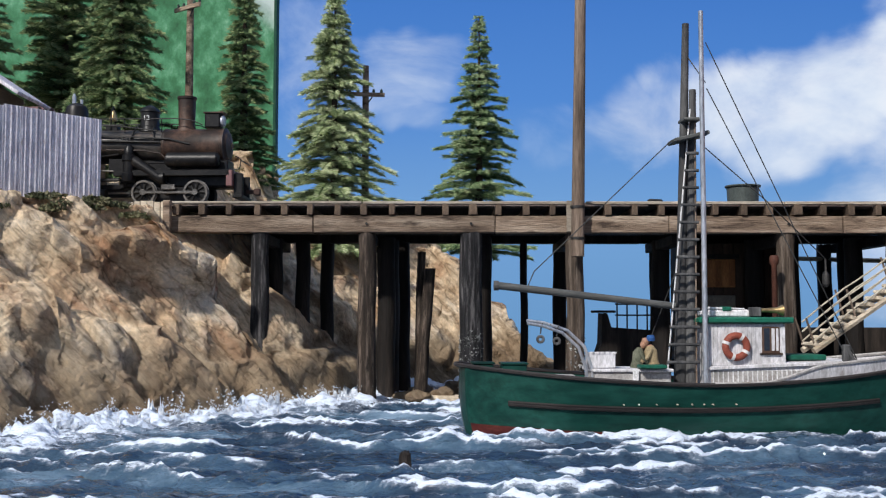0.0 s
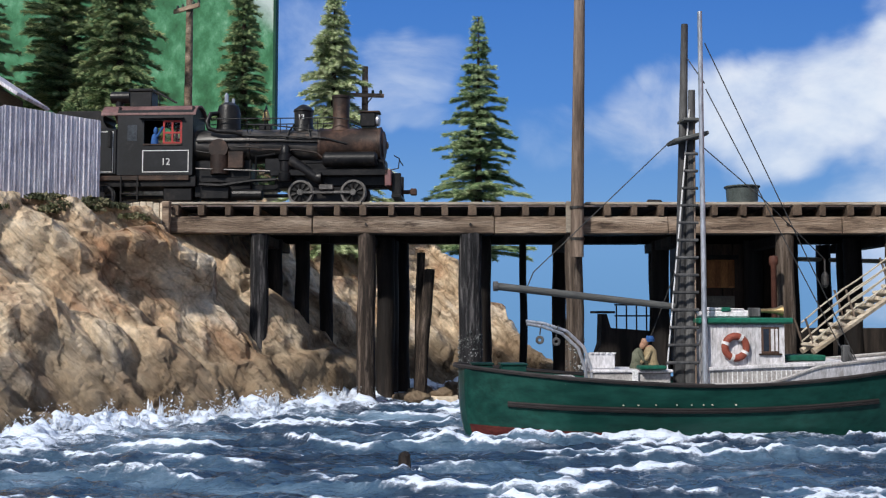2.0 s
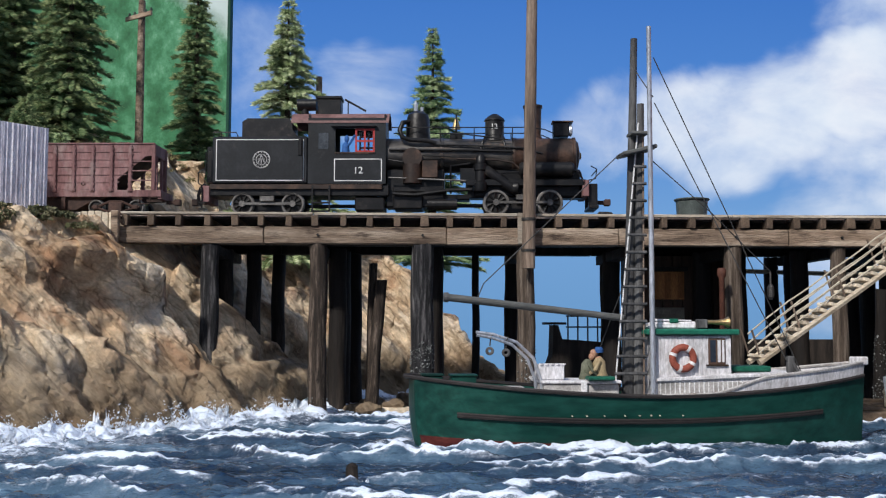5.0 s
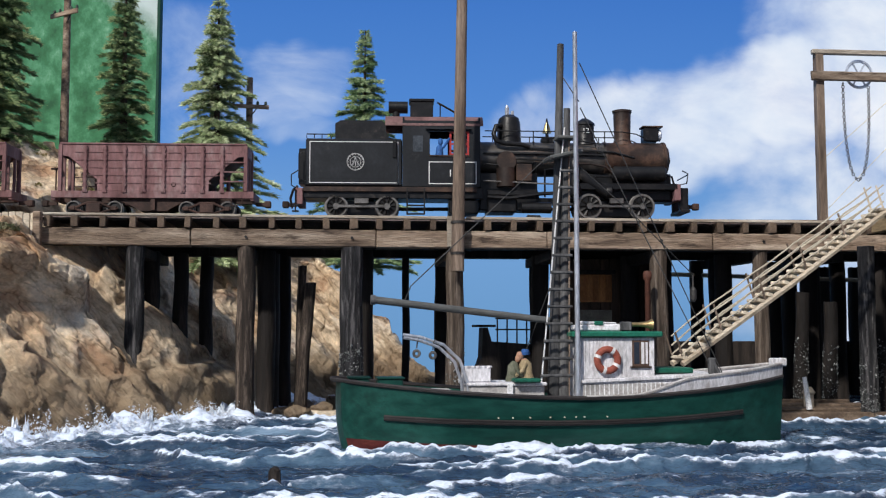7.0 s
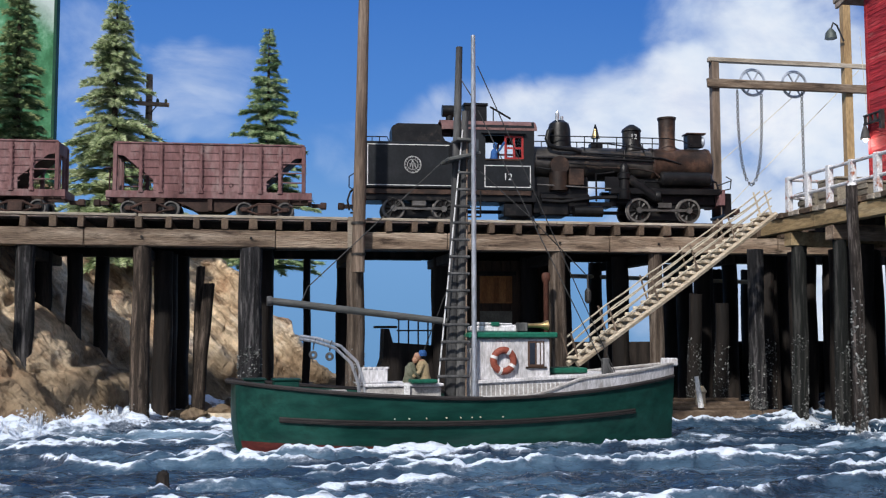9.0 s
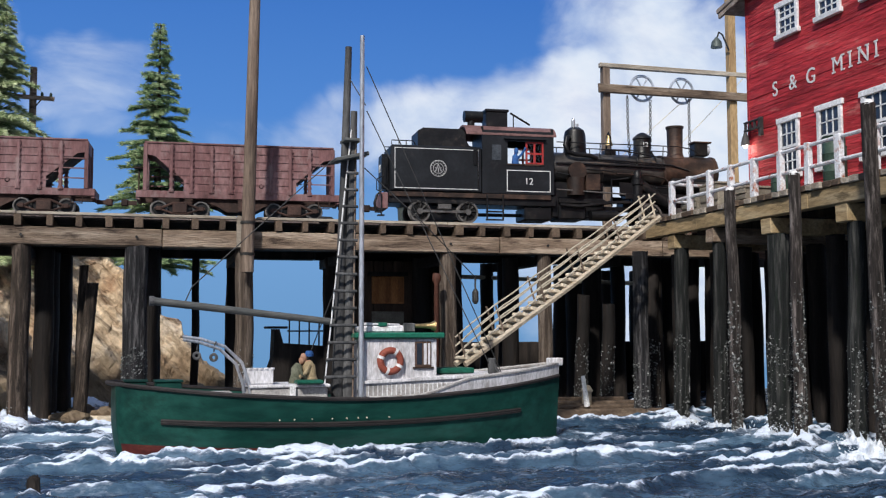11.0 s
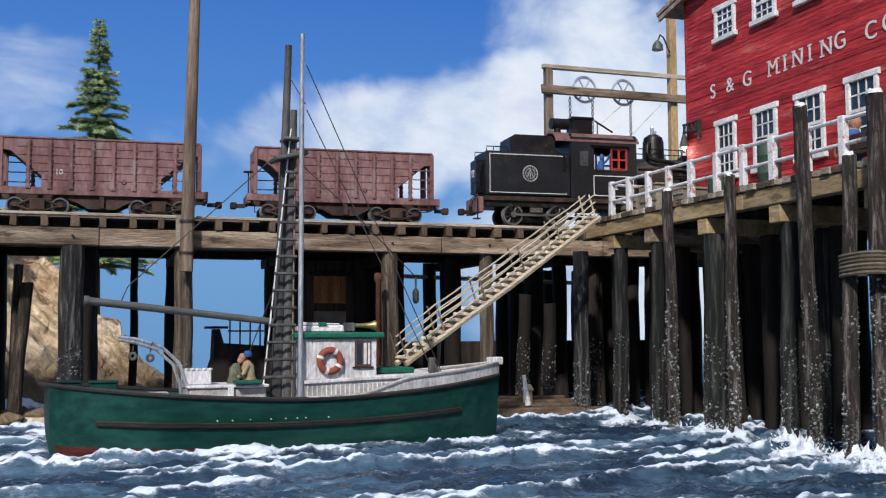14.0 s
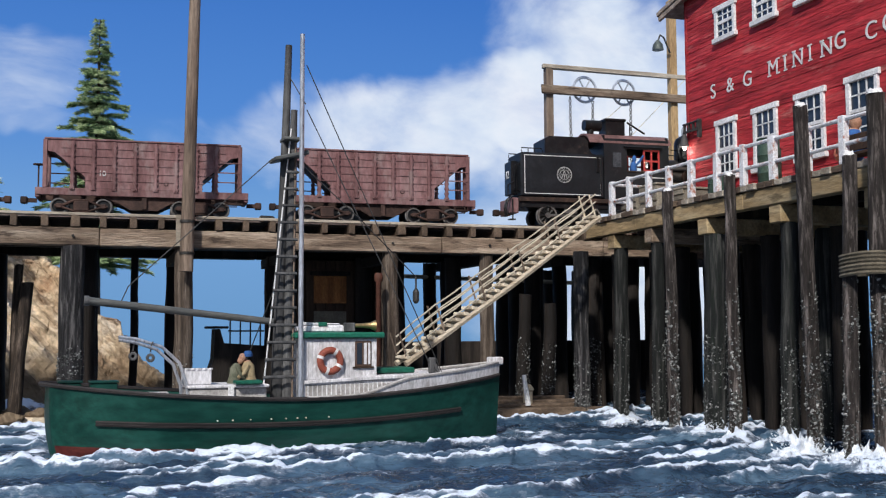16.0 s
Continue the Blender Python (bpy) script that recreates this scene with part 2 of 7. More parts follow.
CHIPWHITE = mat("chipped_white_paint", [(0.62, 0.63, 0.66), (0.78, 0.79, 0.82)], 5, rough=0.6, bump=0.2, rand=0.05, dirt=(0.34, 0.11, 0.05), dirt_at=0.60)
BOATWHITE = mat("boat_white", [(0.46, 0.45, 0.46), (0.66, 0.65, 0.67), (0.76, 0.75, 0.78)], 7, (1, 1, 3), rough=0.6, bump=0.2, rand=0.03, dirt=(0.30, 0.25, 0.22), dirt_at=0.66)
BOATGREY = mat("boat_deck_grey", [(0.3, 0.29, 0.28), (0.45, 0.43, 0.42), (0.56, 0.55, 0.54)], 6, rough=0.65, bump=0.2, dirt=(0.2, 0.16, 0.13))
HULL = mat("hull_green", [(0.003, 0.019, 0.015), (0.006, 0.046, 0.036), (0.014, 0.078, 0.061)], 12, (6, 1, 1.6), rough=0.38, bump=0.06, rand=0.0, dirt=(0.006, 0.03, 0.022), dirt_at=0.64)
BOOT = mat("boot_red", [(0.035, 0.010, 0.010), (0.085, 0.018, 0.017), (0.15, 0.04, 0.028)], 8, (4, 1, 1), rough=0.5, bump=0.1, rand=0.0)
TRIMGREEN = mat("trim_green", [(0.008, 0.09, 0.055), (0.015, 0.14, 0.09)], 8, rough=0.45, bump=0.08)
RUB = mat("rub_rail_dark", [(0.015, 0.013, 0.013), (0.04, 0.035, 0.034)], 6, (6, 1, 1), rough=0.55)
MASTDARK = mat("mast_dark", [(0.03, 0.032, 0.034), (0.07, 0.07, 0.072), (0.14, 0.14, 0.14)], 4, (1, 1, 6), rough=0.6)
SILVER = mat("aluminium", [(0.34, 0.37, 0.42), (0.66, 0.69, 0.75)], 6, (1, 1, 5), rough=0.32, metal=0.5, bump=0.05)
BOOMGREY = mat("boom_grey", [(0.06, 0.063, 0.06), (0.12, 0.123, 0.12)], 7, (5, 1, 1), rough=0.55)
BUOY = mat("buoy_orange", [(0.30, 0.07, 0.045), (0.42, 0.12, 0.08)], 4, rough=0.6, bump=0.15)
BRASS = mat("brass", [(0.36, 0.25, 0.11), (0.55, 0.40, 0.2)], 4, rough=0.35, metal=0.8)
ROPE = mat("rope", [(0.52, 0.46, 0.35), (0.7, 0.64, 0.52)], 2, rough=0.85, bump=0.5)
PLANKPALE = mat("pale_plank", [(0.42, 0.34, 0.24), (0.6, 0.51, 0.39), (0.74, 0.66, 0.53)], 5, (4, 1, 1), bump=0.35)
WIRE = mat("rigging", [(0.03, 0.03, 0.03), (0.07, 0.07, 0.07)], 3, rough=0.6)
CHAIN = mat("chain_iron", [(0.03, 0.03, 0.03), (0.08, 0.075, 0.07)], 2, rough=0.5, metal=0.6)
BARNRED = mat("barn_red", [(0.20, 0.016, 0.020), (0.42, 0.030, 0.038), (0.58, 0.075, 0.078)], 7, (1, 8, 1), rough=0.7, bump=0.8, rand=0.22, dirt=(0.52, 0.17, 0.15), dirt_at=0.64)
CLEARGLASS, _nt, _bs = nodes_of("clear_pane")
_bs.inputs["Transmission Weight"].default_value, _bs.inputs["Roughness"].default_value, _bs.inputs["IOR"].default_value = 1.0, 0.02, 1.3
_bs.inputs["Base Color"].default_value = (0.9, 0.93, 0.95, 1)
GLASSDARK = mat("window_glass", [(0.012, 0.016, 0.025), (0.03, 0.04, 0.06)], 20, rough=0.12, bump=0.0, rand=0.3, spec=0.6)
SHINGLE = mat("roof_shingle", [(0.2, 0.15, 0.12), (0.34, 0.27, 0.22), (0.48, 0.4, 0.34)], 4, bump=0.5)
CORRUG = mat("corrugated_grey", [(0.40, 0.38, 0.45), (0.68, 0.65, 0.72), (0.86, 0.84, 0.88)], 3, (1, 1, 5), rough=0.6, metal=0.1, bump=0.2, rand=0.1, dirt=(0.34, 0.24, 0.2), dirt_at=0.66)
GALV = mat("galvanised_tub", [(0.06, 0.075, 0.07), (0.12, 0.14, 0.135)], 5, rough=0.5, metal=0.3)
FIGURE = mat("figure_paint", [(0.2, 0.16, 0.1), (0.35, 0.28, 0.18)], 2.5, rough=0.8, bump=0.1)
FIGHEAD = mat("figure_head_paint", [(0.30, 0.15, 0.09), (0.48, 0.28, 0.19)], 2, rough=0.8, bump=0.05)
FIGBLUE = mat("figure_blue", [(0.02, 0.07, 0.22), (0.04, 0.14, 0.4)], 3, rough=0.8, bump=0.1)
BARK = mat("bark", [(0.04, 0.025, 0.016), (0.09, 0.06, 0.04)], 4, (1, 1, 5), bump=0.6)
SHEDWOOD = mat("shed_wood", [(0.03, 0.018, 0.012), (0.07, 0.042, 0.028)], 6, (1, 1, 5), bump=0.4)
SHUTTER = mat("orange_wood", [(0.24, 0.09, 0.03), (0.40, 0.17, 0.06)], 5, (1, 1, 4), bump=0.3)
PIPERUST = mat("rusty_pipe", [(0.06, 0.025, 0.018), (0.14, 0.055, 0.036)], 4, rough=0.7)
CRATE = mat("crate_grey", [(0.16, 0.14, 0.11), (0.28, 0.25, 0.2)], 5, (1, 5, 1), bump=0.4)
DRUM = mat("green_drum", [(0.02, 0.04, 0.03), (0.045, 0.075, 0.055)], 5, rough=0.5)


def foliage(name, cols, size=14.0):
    m, nt, bsdf = nodes_of(name)
    L = nt.links.new
    n = nnode(nt, "ShaderNodeTexNoise", Scale=1.0, Detail=3.0)
    L(coords(nt, size), n.inputs["Vector"])
    ge = nt.nodes.new("ShaderNodeNewGeometry")
    ad = nt.nodes.new("ShaderNodeMath")
    ad.operation = "MULTIPLY_ADD"
    ad.inputs[1].default_value, ad.inputs[2].default_value = 0.45, -0.22
    L(ge.outputs["Random Per Island"], ad.inputs[0])
    a2 = nt.nodes.new("ShaderNodeMath")
    L(ad.outputs[0], a2.inputs[0])
    L(n.outputs["Fac"], a2.inputs[1])
    r = ramp(nt, [(0.25 + 0.5 * i / (len(cols) - 1), c) for i, c in enumerate(cols)])
    L(a2.outputs[0], r.inputs["Fac"])
    L(r.outputs["Color"], bsdf.inputs["Base Color"])
    bsdf.inputs["Roughness"].default_value = 0.8
    bsdf.inputs["Specular IOR Level"].default_value = 0.2
    return m


NEEDLE_PALE = foliage("needles_pale", [(0.10, 0.15, 0.06), (0.32, 0.40, 0.19), (0.64, 0.68, 0.44)])
NEEDLE_BLUE = foliage("needles_bluegreen", [(0.05, 0.105, 0.05), (0.19, 0.29, 0.13), (0.50, 0.58, 0.32)])
NEEDLE_DARK = foliage("needles_dark", [(0.05, 0.10, 0.04), (0.15, 0.23, 0.10), (0.36, 0.40, 0.19)])
SHRUB = foliage("shrub_leaves", [(0.04, 0.045, 0.022), (0.10, 0.11, 0.055), (0.22, 0.20, 0.12)], 6)
DRYGRASS = foliage("dry_grass", [(0.12, 0.10, 0.04), (0.25, 0.2, 0.1), (0.16, 0.17, 0.06)], 5)


def rock_material():
    m, nt, bsdf = nodes_of("cliff_rock")
    L = nt.links.new
    big = nnode(nt, "ShaderNodeTexNoise", Scale=1.0, Detail=5.0, Roughness=0.6)
    L(coords(nt, 34, (1, 1, 1), (0, -45, 0)), big.inputs["Vector"])
    base = ramp(nt, [(0.28, (0.33, 0.215, 0.135)), (0.40, (0.57, 0.42, 0.28)), (0.52, (0.76, 0.62, 0.45)), (0.68, (0.67, 0.62, 0.56))])
    L(big.outputs["Fac"], base.inputs["Fac"])
    st = nnode(nt, "ShaderNodeTexNoise", Scale=1.0, Detail=6.0, Roughness=0.65, Distortion=0.6)
    L(coords(nt, 4.0, (6, 2, 1), (0, -45, 0)), st.inputs["Vector"])
    sr = ramp(nt, [(0.32, (0.34, 0.30, 0.26)), (0.5, (0.95, 0.93, 0.9)), (0.7, (1.3, 1.25, 1.15))])
    L(st.outputs["Fac"], sr.inputs["Fac"])
    col = mix(nt, "MULTIPLY", 0.85, base.outputs["Color"], sr.outputs["Color"])
    ru = nnode(nt, "ShaderNodeTexNoise", Scale=1.0, Detail=4.0, Roughness=0.6)
    L(coords(nt, 17, (2.2, 1, 0.8), (0, -45, 0)), ru.inputs["Vector"])
    rr = ramp(nt, [(0.51, (0, 0, 0)), (0.67, (0.6, 0.6, 0.6))])
    L(ru.outputs["Fac"], rr.inputs["Fac"])
    col = mix(nt, "MIX", rr.outputs["Color"], col, (0.36, 0.17, 0.085))
    gr = nnode(nt, "ShaderNodeTexNoise", Scale=1.0, Detail=6.0, Roughness=0.7)
    L(coords(nt, 17, (2.2, 1, 1), (0, -45, 0)), gr.inputs["Vector"])
    g2 = ramp(nt, [(0.58, (0, 0, 0)), (0.70, (0.7, 0.7, 0.7))])
    L(gr.outputs["Fac"], g2.inputs["Fac"])
    col = mix(nt, "MIX", g2.outputs["Color"], col, (0.07, 0.062, 0.055))
    fi = nnode(nt, "ShaderNodeTexNoise", Scale=1.0, Detail=6.0, Roughness=0.75)
    L(coords(nt, 2.2), fi.inputs["Vector"])
    f2 = ramp(nt, [(0.3, (0.6, 0.6, 0.6)), (0.7, (1.2, 1.2, 1.2))])
    L(fi.outputs["Fac"], f2.inputs["Fac"])
    col = mix(nt, "MULTIPLY", 0.8, col, f2.outputs["Color"])
    vo = nt.nodes.new("ShaderNodeTexVoronoi")
    vo.feature = "DISTANCE_TO_EDGE"
    vo.inputs["Scale"].default_value = 1.0
    vw = nt.nodes.new("ShaderNodeVectorMath")
    vw.operation = "MULTIPLY_ADD"
    vw.inputs[1].default_value = (0.7, 0.7, 0.7)
    L(st.outputs["Color"], vw.inputs[0])
    L(coords(nt, 10.0, (2.8, 1.4, 0.8), (0, -45, 0)), vw.inputs[2])
    L(vw.outputs[0], vo.inputs["Vector"])
    ck = ramp(nt, [(0.0, (0.30, 0.26, 0.22)), (0.035, (0.8, 0.78, 0.75)), (0.09, (1, 1, 1))])
    L(vo.outputs["Distance"], ck.inputs["Fac"])
    cm = ramp(nt, [(0.42, (0, 0, 0)), (0.58, (0.75, 0.75, 0.75))])
    L(ru.outputs["Fac"], cm.inputs["Fac"])
    col = mix(nt, "MULTIPLY", cm.outputs["Color"], col, ck.outputs["Color"])
    tz = nt.nodes.new("ShaderNodeTexCoord")
    sz = nt.nodes.new("ShaderNodeSeparateXYZ")
    L(tz.outputs["Object"], sz.inputs[0])
    wz_ = nt.nodes.new("ShaderNodeMath")
    wz_.operation = "MULTIPLY_ADD"
    wz_.inputs[1].default_value = 0.030
    L(gr.outputs["Fac"], wz_.inputs[0])
    L(sz.outputs["Z"], wz_.inputs[2])
    wr = ramp(nt, [(0.0, (0.85, 0.85, 0.85)), (0.55, (0.7, 0.7, 0.7)), (1.0, (0, 0, 0))])
    wm = nnode(nt, "ShaderNodeMapRange")
    wm.inputs["From Min"].default_value, wm.inputs["From Max"].default_value = 0.017, 0.050
    L(wz_.outputs[0], wm.inputs["Value"])
    L(wm.outputs["Result"], wr.inputs["Fac"])
    col = mix(nt, "MIX", wr.outputs["Color"], col, (0.17, 0.125, 0.08))
    L(col, bsdf.inputs["Base Color"])
    bsdf.inputs["Roughness"].default_value = 0.85
    bsdf.inputs["Specular IOR Level"].default_value = 0.25
    b1 = nnode(nt, "ShaderNodeBump", Strength=1.0, Distance=0.0030)
    L(st.outputs["Fac"], b1.inputs["Height"])
    b2 = nnode(nt, "ShaderNodeBump", Strength=0.7, Distance=0.0010)
    L(fi.outputs["Fac"], b2.inputs["Height"])
    L(b1.outputs["Normal"], b2.inputs["Normal"])
    b3 = nnode(nt, "ShaderNodeBump", Strength=0.45, Distance=0.0011)
    cb = ramp(nt, [(0.0, (0, 0, 0)), (0.10, (1, 1, 1))])
    L(vo.outputs["Distance"], cb.inputs["Fac"])
    L(cb.outputs["Color"], b3.inputs["Height"])
    L(b2.outputs["Normal"], b3.inputs["Normal"])
    L(b3.outputs["Normal"], bsdf.inputs["Normal"])
    return m


def water_material():
    m, nt, bsdf = nodes_of("cast_resin_water")
    L = nt.links.new
    at = nt.nodes.new("ShaderNodeAttribute")
    at.attribute_name = "foam"
    n1 = nnode(nt, "ShaderNodeTexNoise", Scale=1.0, Detail=6.0, Roughness=0.7, Distortion=0.8)
    L(coords(nt, 6.0, (3.2, 1, 1)), n1.inputs["Vector"])
    ad = nt.nodes.new("ShaderNodeMath")
    ad.operation = "ADD"
    L(at.outputs["Fac"], ad.inputs[0])
    L(n1.outputs["Fac"], ad.inputs[1])
    n3 = nnode(nt, "ShaderNodeTexNoise", Scale=1.0, Detail=5.0, Roughness=0.75)
    L(coords(nt, 1.6, (1.8, 1, 1)), n3.inputs["Vector"])
    a3 = nt.nodes.new("ShaderNodeMath")
    a3.operation = "MULTIPLY_ADD"
    a3.inputs[1].default_value = 0.95
    L(n3.outputs["Fac"], a3.inputs[0])
    L(ad.outputs[0], a3.inputs[2])
    mr = nnode(nt, "ShaderNodeMapRange")
    mr.inputs["From Min"].default_value, mr.inputs["From Max"].default_value = 0.98, 1.95
    L(a3.outputs[0], mr.inputs["Value"])
    fr = ramp(nt, [(0.20, (0, 0, 0)), (0.42, (0.20, 0.20, 0.20)), (0.56, (1, 1, 1))])
    L(mr.outputs["Result"], fr.inputs["Fac"])
    deep = nnode(nt, "ShaderNodeTexNoise", Scale=1.0, Detail=6.0, Roughness=0.65)
    L(coords(nt, 26, (2.5, 1, 1)), deep.inputs["Vector"])
    dr = ramp(nt, [(0.30, (0.007, 0.015, 0.030)), (0.45, (0.018, 0.040, 0.075)), (0.57, (0.055, 0.105, 0.165)), (0.72, (0.18, 0.27, 0.37))])
    L(deep.outputs["Fac"], dr.inputs["Fac"])
    col = mix(nt, "MIX", fr.outputs["Color"], dr.outputs["Color"], (0.70, 0.79, 0.94))
    L(col, bsdf.inputs["Base Color"])
    ro = nnode(nt, "ShaderNodeMapRange")
    ro.inputs["To Min"].default_value, ro.inputs["To Max"].default_value = 0.06, 0.6
    L(fr.outputs["Color"], ro.inputs["Value"])
    L(ro.outputs["Result"], bsdf.inputs["Roughness"])
    bsdf.inputs["IOR"].default_value = 1.45
    n2 = nnode(nt, "ShaderNodeTexNoise", Scale=1.0, Detail=4.0, Roughness=0.6)
    L(coords(nt, 2.6, (2.4, 1, 1)), n2.inputs["Vector"])
    b = nnode(nt, "ShaderNodeBump", Strength=1.0, Distance=0.0024)
    L(n2.outputs["Fac"], b.inputs["Height"])
    b2 = nnode(nt, "ShaderNodeBump", Strength=0.6, Distance=0.0007)
    L(fr.outputs["Color"], b2.inputs["Height"])
    L(b.outputs["Normal"], b2.inputs["Normal"])
    L(b2.outputs["Normal"], bsdf.inputs["Normal"])
    return m


FOAM = mat("foam_white", [(0.55, 0.63, 0.74), (0.76, 0.82, 0.90), (0.88, 0.91, 0.95)], 3, rough=0.45, bump=0.4, rand=0.0)
ROCK = rock_material()
WATER = water_material()


def sky_material():
    """A painted sky: deep blue above, paler below, with soft banks of cloud."""
    m, nt, bsdf = nodes_of("painted_sky")
    L = nt.links.new
    nt.nodes.remove(bsdf)
    out = nt.nodes["Material Output"]
    tc = nt.nodes.new("ShaderNodeTexCoord")
    sp = nt.nodes.new("ShaderNodeSeparateXYZ")
    L(tc.outputs["Object"], sp.inputs[0])
    h = nnode(nt, "ShaderNodeMapRange")
    h.inputs["From Min"].default_value, h.inputs["From Max"].default_value = 0.0, 0.40
    L(sp.outputs["Z"], h.inputs["Value"])
    blue = ramp(nt, [(0.0, (0.14, 0.31, 0.56)), (0.35, (0.17, 0.36, 0.68)), (0.62, (0.085, 0.25, 0.65)), (1.0, (0.045, 0.17, 0.55))])
    L(h.outputs["Result"], blue.inputs["Fac"])
    n = nnode(nt, "ShaderNodeTexNoise", Scale=1.0, Detail=7.0, Roughness=0.6, Distortion=0.4)
    L(coords(nt, 90, (1.5, 1, 1)), n.inputs["Vector"])
    nw = nnode(nt, "ShaderNodeTexNoise", Scale=1.0, Detail=3.0)
    L(coords(nt, 110), nw.inputs["Vector"])
    warp = nt.nodes.new("ShaderNodeVectorMath")
    warp.operation = "MULTIPLY_ADD"
    warp.inputs[1].default_value = (0.16, 0.0, 0.12)
    L(nw.outputs["Color"], warp.inputs[0])
    off = nt.nodes.new("ShaderNodeVectorMath")
    off.operation = "ADD"
    off.inputs[1].default_value = (-0.08, 0.0, -0.06)
    L(tc.outputs["Object"], off.inputs[0])
    L(off.outputs[0], warp.inputs[2])
    total = None
    # cloud banks: x, z, half width, half height, strength
    for cx, cz, w, hh, s in CLOUDS:
        vs = nt.nodes.new("ShaderNodeVectorMath")
        vs.operation = "SUBTRACT"
        vs.inputs[1].default_value = (cx * S, 0, cz * S)
        L(warp.outputs[0], vs.inputs[0])
        vm = nt.nodes.new("ShaderNodeVectorMath")
        vm.operation = "MULTIPLY"
        vm.inputs[1].default_value = (1 / (w * S), 0, 1 / (hh * S))
        L(vs.outputs[0], vm.inputs[0])
        ln = nt.nodes.new("ShaderNodeVectorMath")
        ln.operation = "LENGTH"
        L(vm.outputs[0], ln.inputs[0])
        mr = nnode(nt, "ShaderNodeMapRange")
        mr.interpolation_type = "SMOOTHSTEP"
        mr.inputs["From Min"].default_value, mr.inputs["From Max"].default_value = 1.25, 0.45
        mr.inputs["To Max"].default_value = s
        L(ln.outputs["Value"], mr.inputs["Value"])
        if total is None:
            total = mr.outputs["Result"]
        else:
            mx = nt.nodes.new("ShaderNodeMath")
            mx.operation = "MAXIMUM"
            L(total, mx.inputs[0])
            L(mr.outputs["Result"], mx.inputs[1])
            total = mx.outputs[0]
    ad = nt.nodes.new("ShaderNodeMath")
    ad.operation = "MULTIPLY_ADD"
    ad.inputs[1].default_value = 1.3
    L(n.outputs["Fac"], ad.inputs[0])
    L(total, ad.inputs[2])
    cr = nnode(nt, "ShaderNodeMapRange")
    cr.interpolation_type = "SMOOTHSTEP"
    cr.inputs["From Min"].default_value, cr.inputs["From Max"].default_value = 0.84, 1.80
    L(ad.outputs[0], cr.inputs["Value"])
    nc = nnode(nt, "ShaderNodeTexNoise", Scale=1.0, Detail=5.0, Roughness=0.6)
    L(coords(nt, 120, (1.6, 1, 1)), nc.inputs["Vector"])
    tone = ramp(nt, [(0.30, (0.45, 0.58, 0.83)), (0.50, (0.73, 0.81, 0.93)), (0.68, (0.88, 0.91, 0.97))])
    L(nc.outputs["Fac"], tone.inputs["Fac"])
    col = mix(nt, "MIX", cr.outputs["Result"], blue.outputs["Color"], tone.outputs["Color"])
    em = nt.nodes.new("ShaderNodeEmission")
    L(col, em.inputs["Color"])
    L(em.outputs[0], out.inputs["Surface"])
    return m


CLOUDS = [(315, 222, 135, 66, 0.92), (430, 262, 130, 80, 1.0), (560, 310, 160, 125, 1.0), (190, 212, 105, 50, 0.55), (720, 260, 240, 140, 1.0), (110, 212, 40, 26, 0.4),
          (-25, 280, 75, 40, 0.50), (-75, 255, 60, 32, 0.42), (-150, 290, 70, 95, 0.46), (-40, 232, 55, 24, 0.36), (480, 195, 280, 45, 0.6), (580, 110, 270, 130, 1.0)]


def board_material():
    """A board painted with a wooded green hill under a pale sky."""
    m, nt, bsdf = nodes_of("painted_forest_board")
    L = nt.links.new
    tc = nt.nodes.new("ShaderNodeTexCoord")
    sp = nt.nodes.new("ShaderNodeSeparateXYZ")
    L(tc.outputs["Object"], sp.inputs[0])
    n = nnode(nt, "ShaderNodeTexNoise", Scale=1.0, Detail=6.0, Roughness=0.65)
    L(coords(nt, 14, (1, 1, 1.3)), n.inputs["Vector"])
    g = ramp(nt, [(0.32, (0.012, 0.085, 0.03)), (0.48, (0.03, 0.16, 0.065)), (0.60, (0.075, 0.26, 0.13)), (0.72, (0.20, 0.42, 0.27))])
    L(n.outputs["Fac"], g.inputs["Fac"])
    # the ridge falls from left to right
    s = nt.nodes.new("ShaderNodeMath")
    s.operation = "MULTIPLY_ADD"
    s.inputs[1].default_value, s.inputs[2].default_value = 0.75, 0.105
    L(sp.outputs["X"], s.inputs[0])
    a = nt.nodes.new("ShaderNodeMath")
    a.operation = "ADD"
    L(s.outputs[0], a.inputs[0])
    L(sp.outputs["Z"], a.inputs[1])
    a2 = nt.nodes.new("ShaderNodeMath")
    a2.operation = "MULTIPLY_ADD"
    a2.inputs[1].default_value = 0.03
    L(n.outputs["Fac"], a2.inputs[0])
    L(a.outputs[0], a2.inputs[2])
    sk = ramp(nt, [(0.275, (0, 0, 0)), (0.295, (1, 1, 1))])
    L(a2.outputs[0], sk.inputs["Fac"])
    col = mix(nt, "MIX", sk.outputs["Color"], g.outputs["Color"], (0.50, 0.60, 0.58))
    L(col, bsdf.inputs["Base Color"])
    bsdf.inputs["Roughness"].default_value = 0.8
    return m


# ---- setting: backdrop, water, rock ----
bm = B()
box(bm, -1500, 1700, 1000, 1010, -400, 900)
tagged(part("backdrop", bm, sky_material()), "painted blue sky backdrop with white clouds", "backdrop", kind="structure")
bm = B()
box(bm, -800, -137, 800, 806, 20, 420)
forest_board = tagged(part("backdrop_board", bm, board_material()), "board painted with a wooded green hillside", "backdrop", kind="structure")
bm = B()
box(bm, -136.9, -134.5, 797, 808, 20, 420, 0.4)
part("edge_strip", bm, mat("board_edge_green", [(0.008, 0.05, 0.03), (0.015, 0.08, 0.05)], 20), forest_board)

